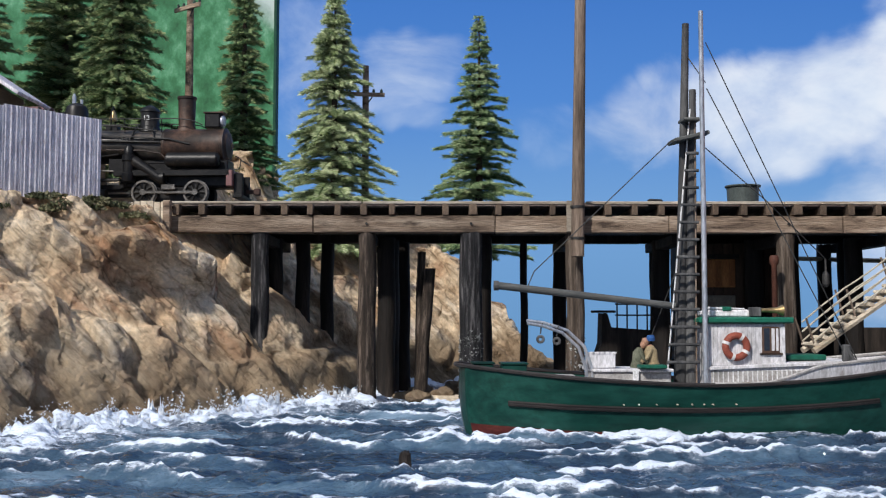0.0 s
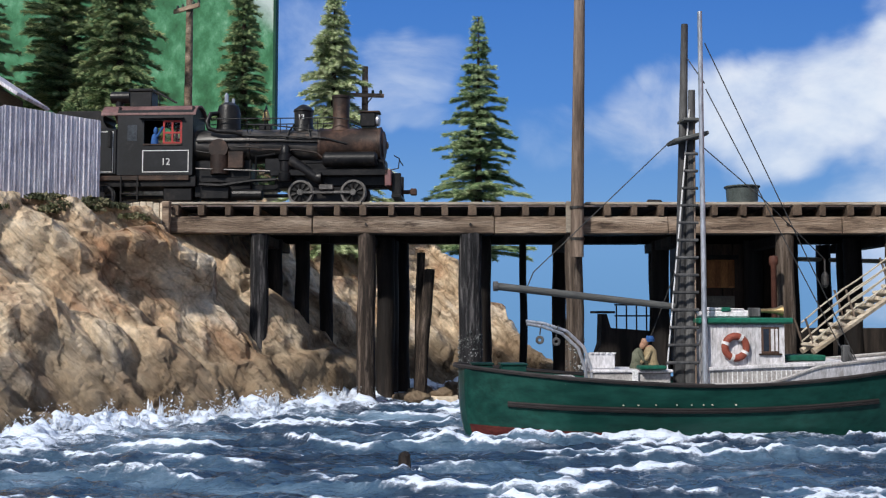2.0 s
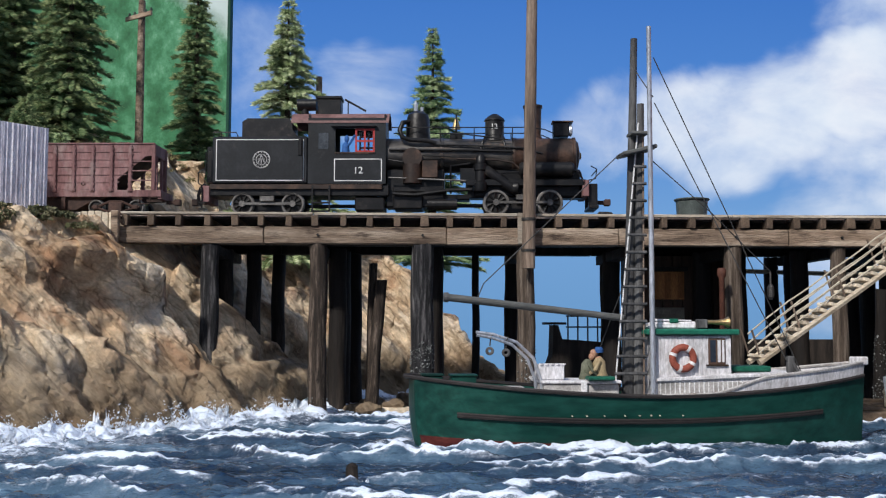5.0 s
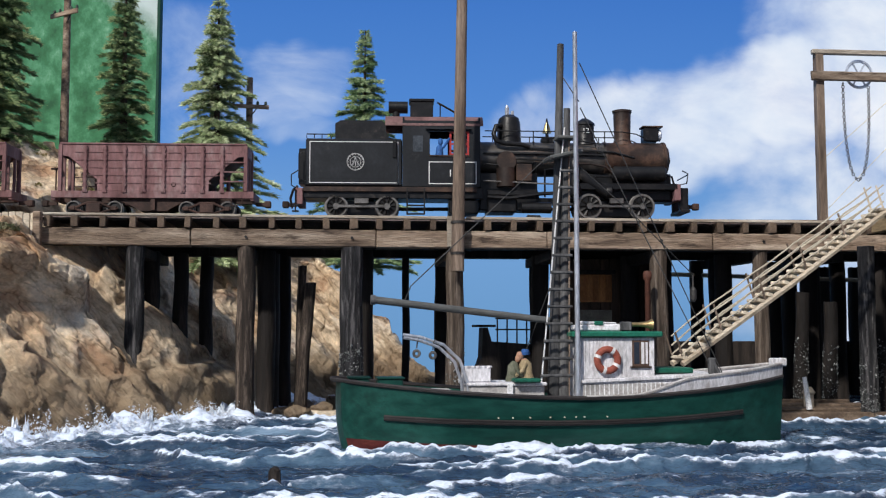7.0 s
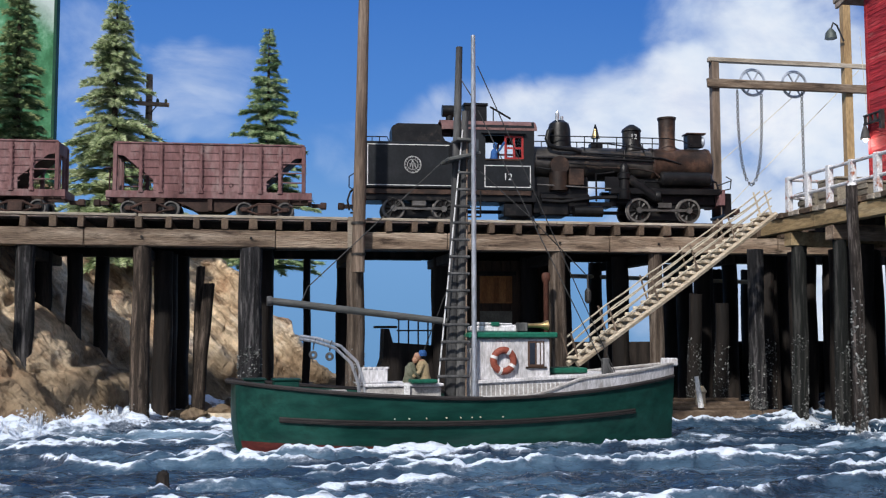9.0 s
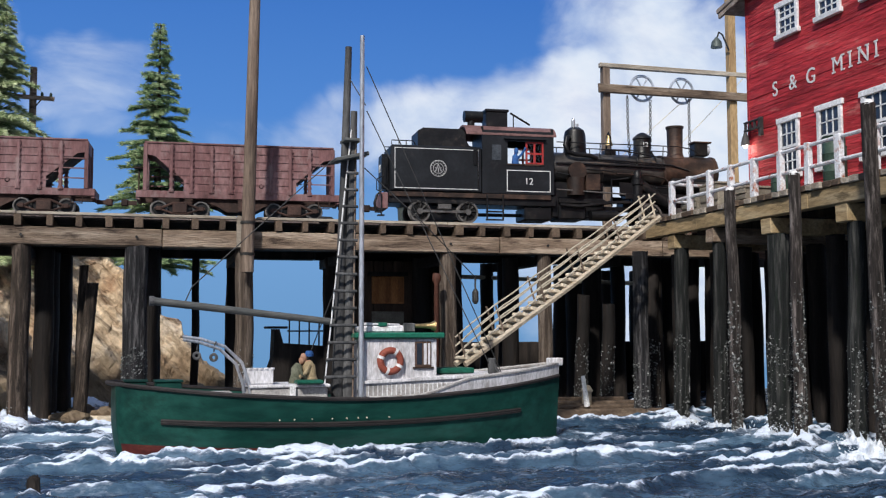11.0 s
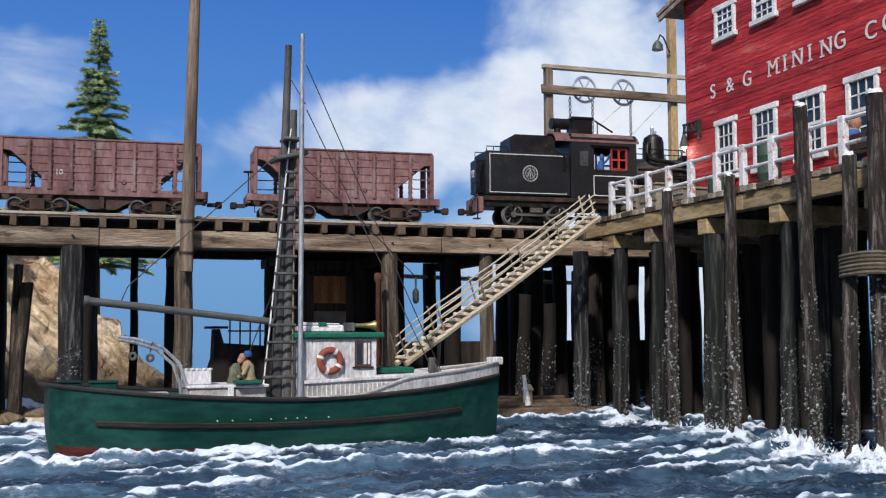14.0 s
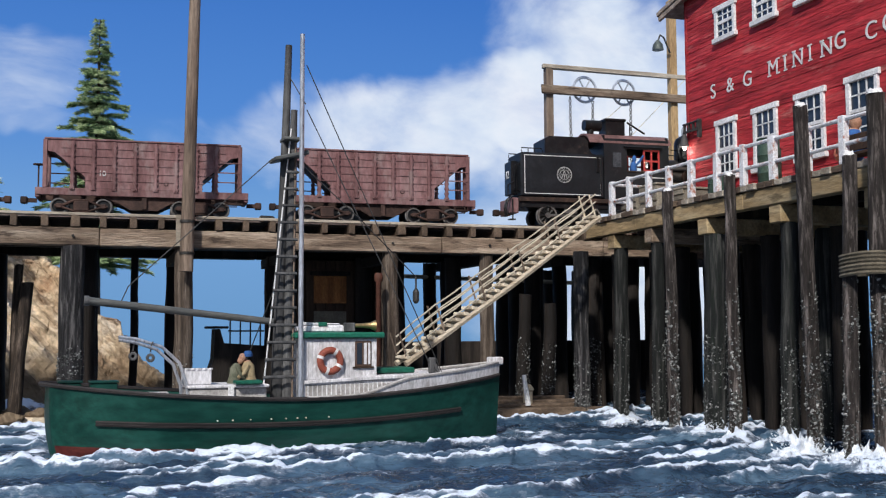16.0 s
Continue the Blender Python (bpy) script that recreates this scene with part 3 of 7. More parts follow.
SHORE = [(-330, 225), (-200, 300), (-146, 342), (-131, 372), (-106, 394), (-81, 430), (-60, 452), (-44, 482), (-40, 528), (-28, 590), (10, 612), (42, 622), (56, 645), (46, 710), (10, 800)]


def shore_distance(X, Y):
    """Millimetres inland (positive) or out to sea from the waterline."""
    best = np.full(X.shape, 1e9)
    sign = np.ones(X.shape)
    for (ax, ay), (bx, by) in zip(SHORE, SHORE[1:]):
        dx, dy = bx - ax, by - ay
        t = np.clip(((X - ax) * dx + (Y - ay) * dy) / (dx * dx + dy * dy), 0, 1)
        d = np.hypot(X - ax - t * dx, Y - ay - t * dy)
        s = np.where(dx * (Y - ay) - dy * (X - ax) > 0, 1.0, -1.0)
        sign = np.where(d < best - 1e-6, s, sign)
        best = np.minimum(best, d)
    return best * sign


def worley(u, v, seed):
    """Cells over the plane: a random value for each cell, and the gap to the next cell."""
    ui, vi = np.floor(u).astype(int), np.floor(v).astype(int)
    f1, f2, val = np.full(u.shape, 9.0), np.full(u.shape, 9.0), np.zeros(u.shape)
    for a in (-1, 0, 1):
        for b in (-1, 0, 1):
            p, q = (ui + a) % 256, (vi + b) % 256
            d = np.hypot(u - ui - a - TABLE[seed][p, q], v - vi - b - TABLE[seed + 1][p, q])
            near = d < f1
            f2 = np.where(near, f1, np.minimum(f2, d))
            val = np.where(near, TABLE[seed + 2][p, q], val)
            f1 = np.where(near, d, f1)
    return val, f2 - f1


def terrain(X, Y):
    d = shore_distance(X, Y)
    d = d + 14 * (fbm(X / 34, Y / 34, 3) - 0.5) * np.clip(d / 12, 0, 1)
    back = np.clip((Y - 512) / 90, 0, 1)
    left = np.clip((-106 - X) / 26 + 1.2 * (fbm(X / 20, Y / 20, 6) - 0.5), 0, 1)
    top = 87 + 58 * back ** 0.8 * left * (0.7 + 0.6 * fbm(X / 45, Y / 45, 8)) + 3 * (fbm(X / 14, Y / 14, 9) - 0.5)
    slope = np.where(Y < 462, 1.55, 1.36)
    z = np.minimum(d * slope - 3, top)
    k = np.clip((top - z) / 10, 0, 1) * np.where(Y > 462, 0.75, 1.0)
    hill = 0.35 * np.clip((Y - 515) / 20, 0, 1)
    k = np.maximum(k, hill)
    crest = np.interp(X, (-120, -27, -5, 0, 20, 32.5, 33.5, 44, 62, 72), (90, 85, 79, 73, 49.5, 46, 35.5, 21, 8, -16))
    crest = crest + 5 * (fbm(X / 9, Y / 9, 5) - 0.5)
    knoll = np.minimum(crest, (Y - 616 + 10 * (fbm(X / 16, Y / 16, 7) - 0.5)) * 1.7 - 4)
    z = np.maximum(z, np.where(X > -100, knoll, -20))
    return np.where((Y > 474) & (Y < 526) & (X < -110), np.minimum(z, 88.4), z)


def step(f):
    """A ledge that rises slowly and breaks off over a short way."""
    f = f % 1.0
    return np.where(f < 0.68, f / 0.68, (1 - f) / 0.32)


def weathered(X, Y):
    """The cliff's points: slabs that lean down towards the water, broken by cracks, pushed out along the surface."""
    z = terrain(X, Y)
    gx_, gy_ = np.gradient(z, X[:, 0], Y[0, :])
    gx_, gy_ = np.clip(gx_, -2.5, 2.5), np.clip(gy_, -2.5, 2.5)
    nl = np.sqrt(gx_ ** 2 + gy_ ** 2 + 1)
    nx, ny, nz = -gx_ / nl, -gy_ / nl, 1 / nl
    steep = np.clip((1 - nz) / 0.35, 0.12, 1)
    flat_track = np.where((Y > 470) & (Y < 528) & (X < -105), 0.0, 1.0)
    along = X * 0.71 - z * 0.70 + 12 * (fbm(X / 40, z / 40, 14) - 0.5)
    across = X * 0.70 + z * 0.71 + 13 * (fbm(X / 50, z / 50, 18) - 0.5)
    v1, g1 = worley(along / 62, across / 17, 20)
    v2, g2 = worley(along / 22, across / 8.0, 24)
    v3, g3 = worley(along / 7.5, across / 3.6, 28)
    v4, g4 = worley(along / 3.2, across / 1.9, 50)
    lay = across / 16 + 0.8 * fbm(along / 60, across / 34, 36)
    thin = across / 5.2 + 1.6 * fbm(along / 20, across / 16, 38)
    disp = 6.0 * (v1 - 0.5) + 1.8 * (v2 - 0.5) + 1.0 * (v3 - 0.5) + 0.25 * (v4 - 0.5)
    disp = disp + 8.2 * (step(lay) ** 1.2 - 0.5) + 1.8 * (step(thin) - 0.5) * fbm(along / 24, across / 12, 41)
    disp = disp - 3.6 * np.clip(1 - g1 / 0.08, 0, 1) - 0.9 * np.clip(1 - g2 / 0.10, 0, 1)
    for _ in range(2):
        for ax in (0, 1):
            disp = 0.5 * disp + 0.25 * (np.roll(disp, 1, ax) + np.roll(disp, -1, ax))
    disp = disp + 4.6 * (fbm(along / 12, across / 5, 33, 5) - 0.5) + 1.3 * (v3 - 0.5) + 0.5 * (v4 - 0.5)
    # a boulder that juts out under the trestle's end, undercut below
    for bx, bz, ra, rb, push in ((-123, 60, 20, 9, 14), (-152, 66, 20, 8, 8), (-146, 34, 26, 8, 8)):
        p, q = (X - bx) * 0.88 - (z - bz) * 0.47, (X - bx) * 0.47 + (z - bz) * 0.88
        m = np.clip(1.15 - np.hypot(p / ra, q / rb), 0, 1)
        disp = disp + push * np.where(Y < 470, 1, 0) * np.clip(m * 2.2, 0, 1) ** 0.7 * np.clip((q + rb * 0.8) / 4, 0, 1)
    disp = np.where(z > 72, np.minimum(disp, 0.20 * (104 - z)), disp)
    disp = disp * steep * flat_track
    return X + nx * disp, Y + ny * disp, z + nz * disp


gx, gy = np.meshgrid(np.arange(-330, 74, 0.9), np.concatenate([np.arange(240, 520, 0.8), np.arange(520, 680, 1.0), np.arange(680, 800, 1.8)]), indexing="ij")
gz = terrain(gx, gy)
me = grid_mesh("cliff", *weathered(gx, gy), keep=gz > -14)
me.polygons.foreach_set("use_smooth", np.zeros(len(me.polygons), bool))
me.materials.append(ROCK)
tagged(new("ground_cliff", me), "tan and rust-stained rocky cliff with leaning ledges", "cliff", kind="structure")

HULL_AXIS = [(14, 366.5), (165, 377.5)]
FOAM_SPOTS = [(-86, 470, 6), (-38, 470, 9), (9, 470, 8), (56, 470, 7), (234, 404, 9), (247, 426, 10), (247, 392, 9), (247, 350, 12), (247, 304, 13), (234, 357, 8), (234, 316, 9), (230, 276, 12), (233, 250, 15), (236, 243, 15), (200, 470, 8), (152, 470, 7), (260, 464, 9), (-12, 268, 5)]


def water_height(X, Y):
    wx = 60 * (fbm(X / 120, Y / 60, 40, 3) - 0.5)
    w2 = 12 * (fbm(X / 26, Y / 16, 44, 4) - 0.5)
    ph = (Y + wx + w2) / 19.0
    f = ph % 1.0
    crest = np.where(f < 0.3, f / 0.3, (1 - f) / 0.7) ** 2.2
    amp = np.clip(2.2 * fbm(X / 42 + 7.3 * np.floor(ph), Y / 90, 48, 2) - 0.40, 0.22, 1.5)
    calm = np.clip(1.25 - (Y - 380) / 160, 0.35, 1)
    h = (3.6 * crest * amp - 0.8) * calm + 2.4 * (fbm(X / 9, Y / 6, 52, 4) - 0.5) + 2.3 * (fbm(X / 4.2, Y / 2.2, 56, 4) - 0.5)
    ragged = fbm(X / 9, Y / 4, 60, 5)
    h = h + crest * amp * 2.2 * (fbm(X / 2.6, Y / 2.6, 30, 3) - 0.5)
    foam = np.clip(crest ** 2.2 * amp * 1.02 + 1.5 * (ragged - 0.60), -0.6, 0.88) * (0.55 + 0.45 * calm)
    foam = np.maximum(foam, 1.9 * (fbm(X / 30, Y / 6, 22, 5) - 0.60))
    d = -shore_distance(X, Y)
    near = np.clip(1 - d / (40 + 26 * np.clip((-60 - X) / 60, 0, 1)), 0, 1)
    h = h + near ** 2 * 14 * np.clip(fbm(X / 9, Y / 7, 12, 4) - 0.38, 0, 1) + near * 5.0 * (fbm(X / 3.4, Y / 3.0, 13, 4) - 0.5)
    foam = np.maximum(foam, 1.0 * near ** 0.9 * (0.12 + 1.15 * fbm(X / 9, Y / 7, 12, 4)))
    for x, y, r in FOAM_SPOTS:
        q = np.hypot(X - x, (Y - y) * 1.1) / r
        foam = np.maximum(foam, np.clip(1.35 - q, 0, 1) * (0.5 + 0.9 * (fbm(X / 4, Y / 4, 17, 3) - 0.2)))
        h = h + 2.0 * np.clip(1.2 - q, 0, 1) ** 2
    ax, ay = HULL_AXIS[0]
    bx, by = HULL_AXIS[1]
    t = np.clip(((X - ax) * (bx - ax) + (Y - ay) * (by - ay)) / ((bx - ax) ** 2 + (by - ay) ** 2), 0, 1)
    q = np.hypot(X - ax - t * (bx - ax), Y - ay - t * (by - ay))
    foam = np.maximum(foam, np.clip(1 - np.abs(q - 21) / 7, 0, 1) * (fbm(X / 8, Y / 8, 18, 3) + 0.15))
    h = np.where(q < 19, np.minimum(h, -0.5), h)
    return h, foam


wx, wy = np.meshgrid(np.arange(-360, 520, 1.2), np.concatenate([np.arange(90, 470, 0.9), np.arange(470, 640, 2.0)]), indexing="ij")
wz, foam = water_height(wx, wy)
me = grid_mesh("water", wx, wy, wz, keep=(terrain(wx, wy) < 14))
at = me.attributes.new("foam", "FLOAT", "POINT")
at.data.foreach_set("value", foam.ravel().astype(np.float32))
me.materials.append(WATER)
tagged(new("water", me), "choppy blue sea cast in resin with white foam crests", "water", kind="structure")
bm = B()
box(bm, -700, 900, -500, 660, -60, -40)
tagged(part("floor_board", bm, DARKWOOD), "dark layout base board under the sea", "base", kind="structure")


# ---- timber trestle ----
trestle = thing("trestle", (0, 470, 0), "weathered timber railway trestle on dark timber pilings", "railway trestle")


def pile_mesh(name, r0, r1, h, seg=16, rows=14, rough=0.35):
    """A worn round post: its foot at 0, uneven along its length."""
    bm = B()
    rings = []
    o = random.uniform(0, 99)
    for k in range(rows + 1):
        z = h * k / rows
        r = r0 + (r1 - r0) * k / rows
        cx, cy = 0.25 * math.sin(o + k * 0.7), 0.25 * math.cos(o * 2 + k * 0.6)
        rings.append([bm.verts.new((cx + (r + rough * (noise.noise((3 * math.cos(i * math.tau / seg) + o, 3 * math.sin(i * math.tau / seg), z / 14)))) * math.cos(i * math.tau / seg),
                                    cy + (r + rough * (noise.noise((3 * math.cos(i * math.tau / seg) + o + 9, 3 * math.sin(i * math.tau / seg), z / 14)))) * math.sin(i * math.tau / seg), z + (random.uniform(-0.4, 0.4) if k == rows else 0))) for i in range(seg)])
    for s, t in zip(rings, rings[1:]):
        for i in range(seg):
            bm.faces.new((s[i], s[(i + 1) % seg], t[(i + 1) % seg], t[i]))
    bm.faces.new(rings[0][::-1])
    bm.faces.new(rings[-1])
    return to_mesh(name, bm, True)


def barnacle_mesh(name, r, h, n=90):
    """Shells in a band above the water round a post."""
    vs, fs = [], []
    for _ in range(n):
        if random.random() < 0.16 or not vs:
            a0, z0 = random.uniform(0, math.tau), h * random.random() ** 1.5
        a, z = a0 + random.gauss(0, 0.30), max(0.0, z0 + random.gauss(0, 1.5))
        s = 0.14 + 0.62 * random.random() ** 2.8
        c = Vector((r * math.cos(a), r * math.sin(a), z))
        out = Vector((math.cos(a), math.sin(a), 0.2)).normalized()
        t1 = out.orthogonal().normalized()
        t2 = out.cross(t1)
        b = len(vs)
        for k in range(5):
            w = k * math.tau / 5 + random.random()
            vs.append(c - 0.2 * out + s * (math.cos(w) * t1 + math.sin(w) * t2))
        vs.append(c + out * s * random.uniform(0.5, 1.1))
        fs += [(b + k, b + (k + 1) % 5, b + 5) for k in range(5)]
    return soup(name, vs, fs)


def piling(parent, x, y, top, r, material, foot=-8, shells=0, lean=(0, 0), name="post", label=""):
    me = pile_mesh(name, r * 1.04, r * 0.97, top - foot)
    ob = link_mesh(name, me, material, parent, (x, y, foot), label)
    ob.rotation_euler = (radians(lean[0]), radians(lean[1]), 0)
    if shells:
        sh = link_mesh("barnacle_crust", barnacle_mesh("barnacle_crust", r * 1.02, shells, int(190 * r * shells / 20)), BARN, ob, (0, 0, -foot - 1))
        tagged(sh, "white and black barnacle crust", kind="stuff")
    return ob


def ground_at(x, y):
    return float(terrain(np.array([x], float), np.array([y], float))[0])


# front posts, seen in full
for x, r, m, sh in ((-86.5, 4.1, PILEBLUE, 0), (-38, 4.1, PILEWOOD, 10), (9, 5.2, PILEBLUE, 34), (56, 4.1, PALEPILE, 32), (151.3, 4.1, PALEPILE, 0), (200.2, 3.5, PALEPILE, 12)):
    foot = max(-8.0, ground_at(x, 470) - 22)
    piling(trestle, x, 4, 77, r, m, foot, sh)
# posts further back under the deck, its shade put into their near-black colour
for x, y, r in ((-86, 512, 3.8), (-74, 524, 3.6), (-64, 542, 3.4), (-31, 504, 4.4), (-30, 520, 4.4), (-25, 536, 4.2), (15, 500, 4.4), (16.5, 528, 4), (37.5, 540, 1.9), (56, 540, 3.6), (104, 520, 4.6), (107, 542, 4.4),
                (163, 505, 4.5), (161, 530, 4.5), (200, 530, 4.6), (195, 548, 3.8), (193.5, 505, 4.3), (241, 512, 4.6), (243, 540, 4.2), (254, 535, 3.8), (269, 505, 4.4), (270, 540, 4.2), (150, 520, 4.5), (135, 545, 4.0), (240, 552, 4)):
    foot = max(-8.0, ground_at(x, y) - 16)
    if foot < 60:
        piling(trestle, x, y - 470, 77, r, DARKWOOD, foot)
# stringers in lengths; the two behind carry their shade as near-black colour
xs = [-128, -62, 20, 98, 176, 262, 334]
for a, b in zip(xs, xs[1:]):
    bm = box(B(), a, b - 0.25, -0.5, 7, 76.9, 84.6, 0.35, 0.15)
    part("beam", bm, BEAM, trestle)
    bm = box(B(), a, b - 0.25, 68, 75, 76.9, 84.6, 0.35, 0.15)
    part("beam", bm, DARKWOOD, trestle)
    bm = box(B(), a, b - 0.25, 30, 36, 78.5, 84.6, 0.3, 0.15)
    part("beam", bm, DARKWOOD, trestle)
# cap beams, coloured near-black for the shade below the deck
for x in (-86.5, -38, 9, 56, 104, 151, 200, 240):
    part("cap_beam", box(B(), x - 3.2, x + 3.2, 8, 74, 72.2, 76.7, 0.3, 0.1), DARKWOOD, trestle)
tie_me = [to_mesh("tie", box(B(), -w, w, -1.2, 39, 0, 4.9, 0.25, 0.2)) for w in (1.3, 1.5, 1.2, 1.9)]
k = 0
x = -124.0
while x < 330:
    wide = abs((x + 86.5) % 47.6) < 6
    ob = link_mesh("tie", tie_me[3] if wide else tie_me[k % 3], TIE, trestle, (x + random.uniform(-0.6, 0.6), random.uniform(-0.7, 0.5), 84.8))
    k += 1
    x += 12.15
plank_me = [to_mesh("plank", box(B(), -5.8, 5.8, 47, 76, 0, 1.4, 0.2, 0.15)) for _ in range(3)]
for i in range(32):
    if i % 4 != 3:
        link_mesh("plank", plank_me[i % 3], TIE, trestle, (-122 + 12.1 * i, random.uniform(-0.5, 0.5), 85.0))
for a, b in ((-128, -40), (-40, 52), (60.5, 150), (150, 262), (262, 334)):
    part("guard_timber", box(B(), a + 0.2, b - 0.2, -0.6, 2.2, 89.8, 91.1, 0.25, 0.12), GREYWOOD, trestle, "pale weathered guard timber")
    part("guard_timber", box(B(), a + 0.2, b - 0.2, 35.6, 38.0, 89.8, 91.3, 0.25, 0.12), GREYWOOD, trestle)
skew = Matrix.Translation((0, 26, 0)) @ Matrix.Rotation(radians(-3.09), 4, "Z")
for y in (-8.0, 8.0):
    bm = B()
    box(bm, -335, 345, y - 0.8, y + 0.8, 89.75, 90.2, rot=skew)
    box(bm, -335, 345, y - 0.25, y + 0.25, 90.2, 91.5, rot=skew)
    box(bm, -335, 345, y - 0.55, y + 0.55, 91.5, 92.0, rot=skew)
    part("rail", bm, RAILSTEEL, trestle)
for a, b in zip(xs, xs[1:]):
    # near-black boards and stringer, added so the gaps between ties look shaded
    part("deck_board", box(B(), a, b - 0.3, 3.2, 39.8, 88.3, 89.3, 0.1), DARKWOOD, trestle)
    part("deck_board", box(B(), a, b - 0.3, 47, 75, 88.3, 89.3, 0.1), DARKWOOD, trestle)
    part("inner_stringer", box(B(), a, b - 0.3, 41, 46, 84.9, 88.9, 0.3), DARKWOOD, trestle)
part("post_head", box(B(), 51.8, 55.8, -2.2, -0.4, 77, 91.2, 0.3, 0.15), GREYWOOD, trestle)
for x in (-38, 9, 104, 151.3, 200.2):
    part("bolt", rod(B(), (x, -1.3, 81), (x, 0, 81), 0.6), CHAIN, trestle)

# plank wall that holds the bank where the trestle starts
abut = thing("abutment", (-136, 467, 70), "upright plank retaining wall at the trestle's end", "retaining wall")
for i in range(6):
    part("plank", box(B(), -9 + 3 * i, -6.2 + 3 * i, -1, 1, -8 + random.uniform(-1, 1), 20.5 + random.uniform(-0.3, 0.3), 0.2, 0.1), PLANKPALE, abut)
part("sill", box(B(), -9, 9, 1.2, 6, 15, 20, 0.3), BEAM, abut)
part("corner_post", box(B(), 7.2, 10.4, -2, 2, -10, 21, 0.3, 0.1), BEAM, abut)

# tall mast pole lashed to the trestle
pole = thing("mast_pole", (57.5, 464.5, 66), "tall brown wooden pole bolted to a trestle post", "pole")
bm = rod(B(), (-1.4, 0, 0), (1.2, 0, 150), 3.0, 2.3, 16)
part("shaft", bm, POLEWOOD, pole, smooth=True)
for z in (8, 22):
    part("strap", lathe(B(), [(3.25, -0.6), (3.3, 0.6)], (-1.2, 0, z), seg=16), CHAIN, pole)

MOVERS = []

# ---- the train ----
RODSTEEL = mat("rod_steel", [(0.08, 0.075, 0.07), (0.2, 0.19, 0.18)], 4, rough=0.4, metal=0.6)
RAIL_TOP, TRACK_Y = 92.0, 496.0
TURN = -3.09   # the track runs a little askew to the trestle's edge
TRAIN = [(0, -256.4), (0.5, -237.5), (1, -218.2), (1.5, -199.6), (2, -180.6), (2.5, -161.9), (3, -142.7), (3.5, -123.6), (4, -104.0), (4.8, -73.8), (5.6, -43.2), (6.5, -8.9), (7, 10.9), (7.5, 30.2), (8, 49.0),
         (8.5, 66.7), (9, 83.9), (9.7, 107.3), (10.6, 136.0), (11.5, 163.6), (12, 178.8), (12.5, 192.4), (13, 205.0), (13.5, 215.9), (14, 224.8), (14.5, 231.6), (15, 236.9), (15.5, 240.6), (16, 243.0)]


def on_track(s):
    """The pose of a vehicle whose middle is s along the track."""
    return pose(s * math.cos(radians(TURN)) * S, (TRACK_Y + s * math.sin(radians(TURN))) * S, RAIL_TOP * S, 0, 0, TURN)


def train_x(t):
    return float(np.interp(t, [a for a, _ in TRAIN], [b for _, b in TRAIN]))


def wheel_material(r):
    """Black centre, bright worn tread and rim."""
    m, nt, bsdf = nodes_of("wheel_iron")
    L = nt.links.new
    tc = nt.nodes.new("ShaderNodeTexCoord")
    vm = nt.nodes.new("ShaderNodeVectorMath")
    vm.operation = "MULTIPLY"
    vm.inputs[1].default_value = (1, 0, 1)
    L(tc.outputs["Object"], vm.inputs[0])
    ln = nt.nodes.new("ShaderNodeVectorMath")
    ln.operation = "LENGTH"
    L(vm.outputs[0], ln.inputs[0])
    mr = nnode(nt, "ShaderNodeMapRange")
    mr.inputs["From Max"].default_value = r * S
    L(ln.outputs["Value"], mr.inputs["Value"])
    cr = ramp(nt, [(0.0, (0.045, 0.042, 0.04)), (0.22, (0.009, 0.0085, 0.008)), (0.80, (0.011, 0.010, 0.0095)), (0.87, (0.14, 0.13, 0.12)), (1.0, (0.2, 0.19, 0.18))])
    L(mr.outputs["Result"], cr.inputs["Fac"])
    n = nnode(nt, "ShaderNodeTexNoise", Scale=1.0, Detail=4.0)
    L(coords(nt, 1.5), n.inputs["Vector"])
    g = ramp(nt, [(0.35, (0.45, 0.43, 0.4)), (0.65, (1.1, 1.1, 1.1))])
    L(n.outputs["Fac"], g.inputs["Fac"])
    L(mix(nt, "MULTIPLY", 0.8, cr.outputs["Color"], g.outputs["Color"]), bsdf.inputs["Base Color"])
    bsdf.inputs["Metallic"].default_value, bsdf.inputs["Roughness"].default_value = 0.35, 0.42
    return m


WHEEL_MATS = {}


def wheel(parent, x, z, r, y, spokes=True, name="wheel"):
    """A wheel that turns about its own axle; tyre, web, spoke ribs and hub are one casting."""
    if r not in WHEEL_MATS:
        WHEEL_MATS[r] = wheel_material(r)
    s = 1 if y > 0 else -1
    bm = B()
    seg = 30
    prof = [(r * 0.10, 1.25), (r * 0.22, 1.2), (r * 0.26, 0.35), (r * 0.78, 0.25), (r * 0.82, 1.0), (r, 1.0), (r, -0.6), (r + 0.4, -0.7), (r + 0.4, -1.1), (r * 0.2, -1.1)]
    rings = []
    for q, h in prof:
        ring = []
        for i in range(seg):
            w = i * math.tau / seg
            rib = 0.55 if spokes and i % 3 == 0 and 0.24 * r < q < 0.8 * r else 0.0
            ring.append(bm.verts.new((q * math.cos(w), s * (h + rib), q * math.sin(w))))
        rings.append(ring)
    for p, q in zip(rings, rings[1:]):
        for k in range(seg):
            bm.faces.new((p[k], p[(k + 1) % seg], q[(k + 1) % seg], q[k]))
    bm.faces.new(rings[0][::-1])
    bm.faces.new(rings[-1])
    ob = part(name, bm, WHEEL_MATS[r], parent, loc=(x, y, z))
    MOVERS.append((ob, x, y, z, r))
    return ob


WHEELSTEEL = mat("axle_steel", [(0.03, 0.028, 0.027), (0.08, 0.075, 0.072), (0.2, 0.19, 0.18)], 4, rough=0.4, metal=0.6)


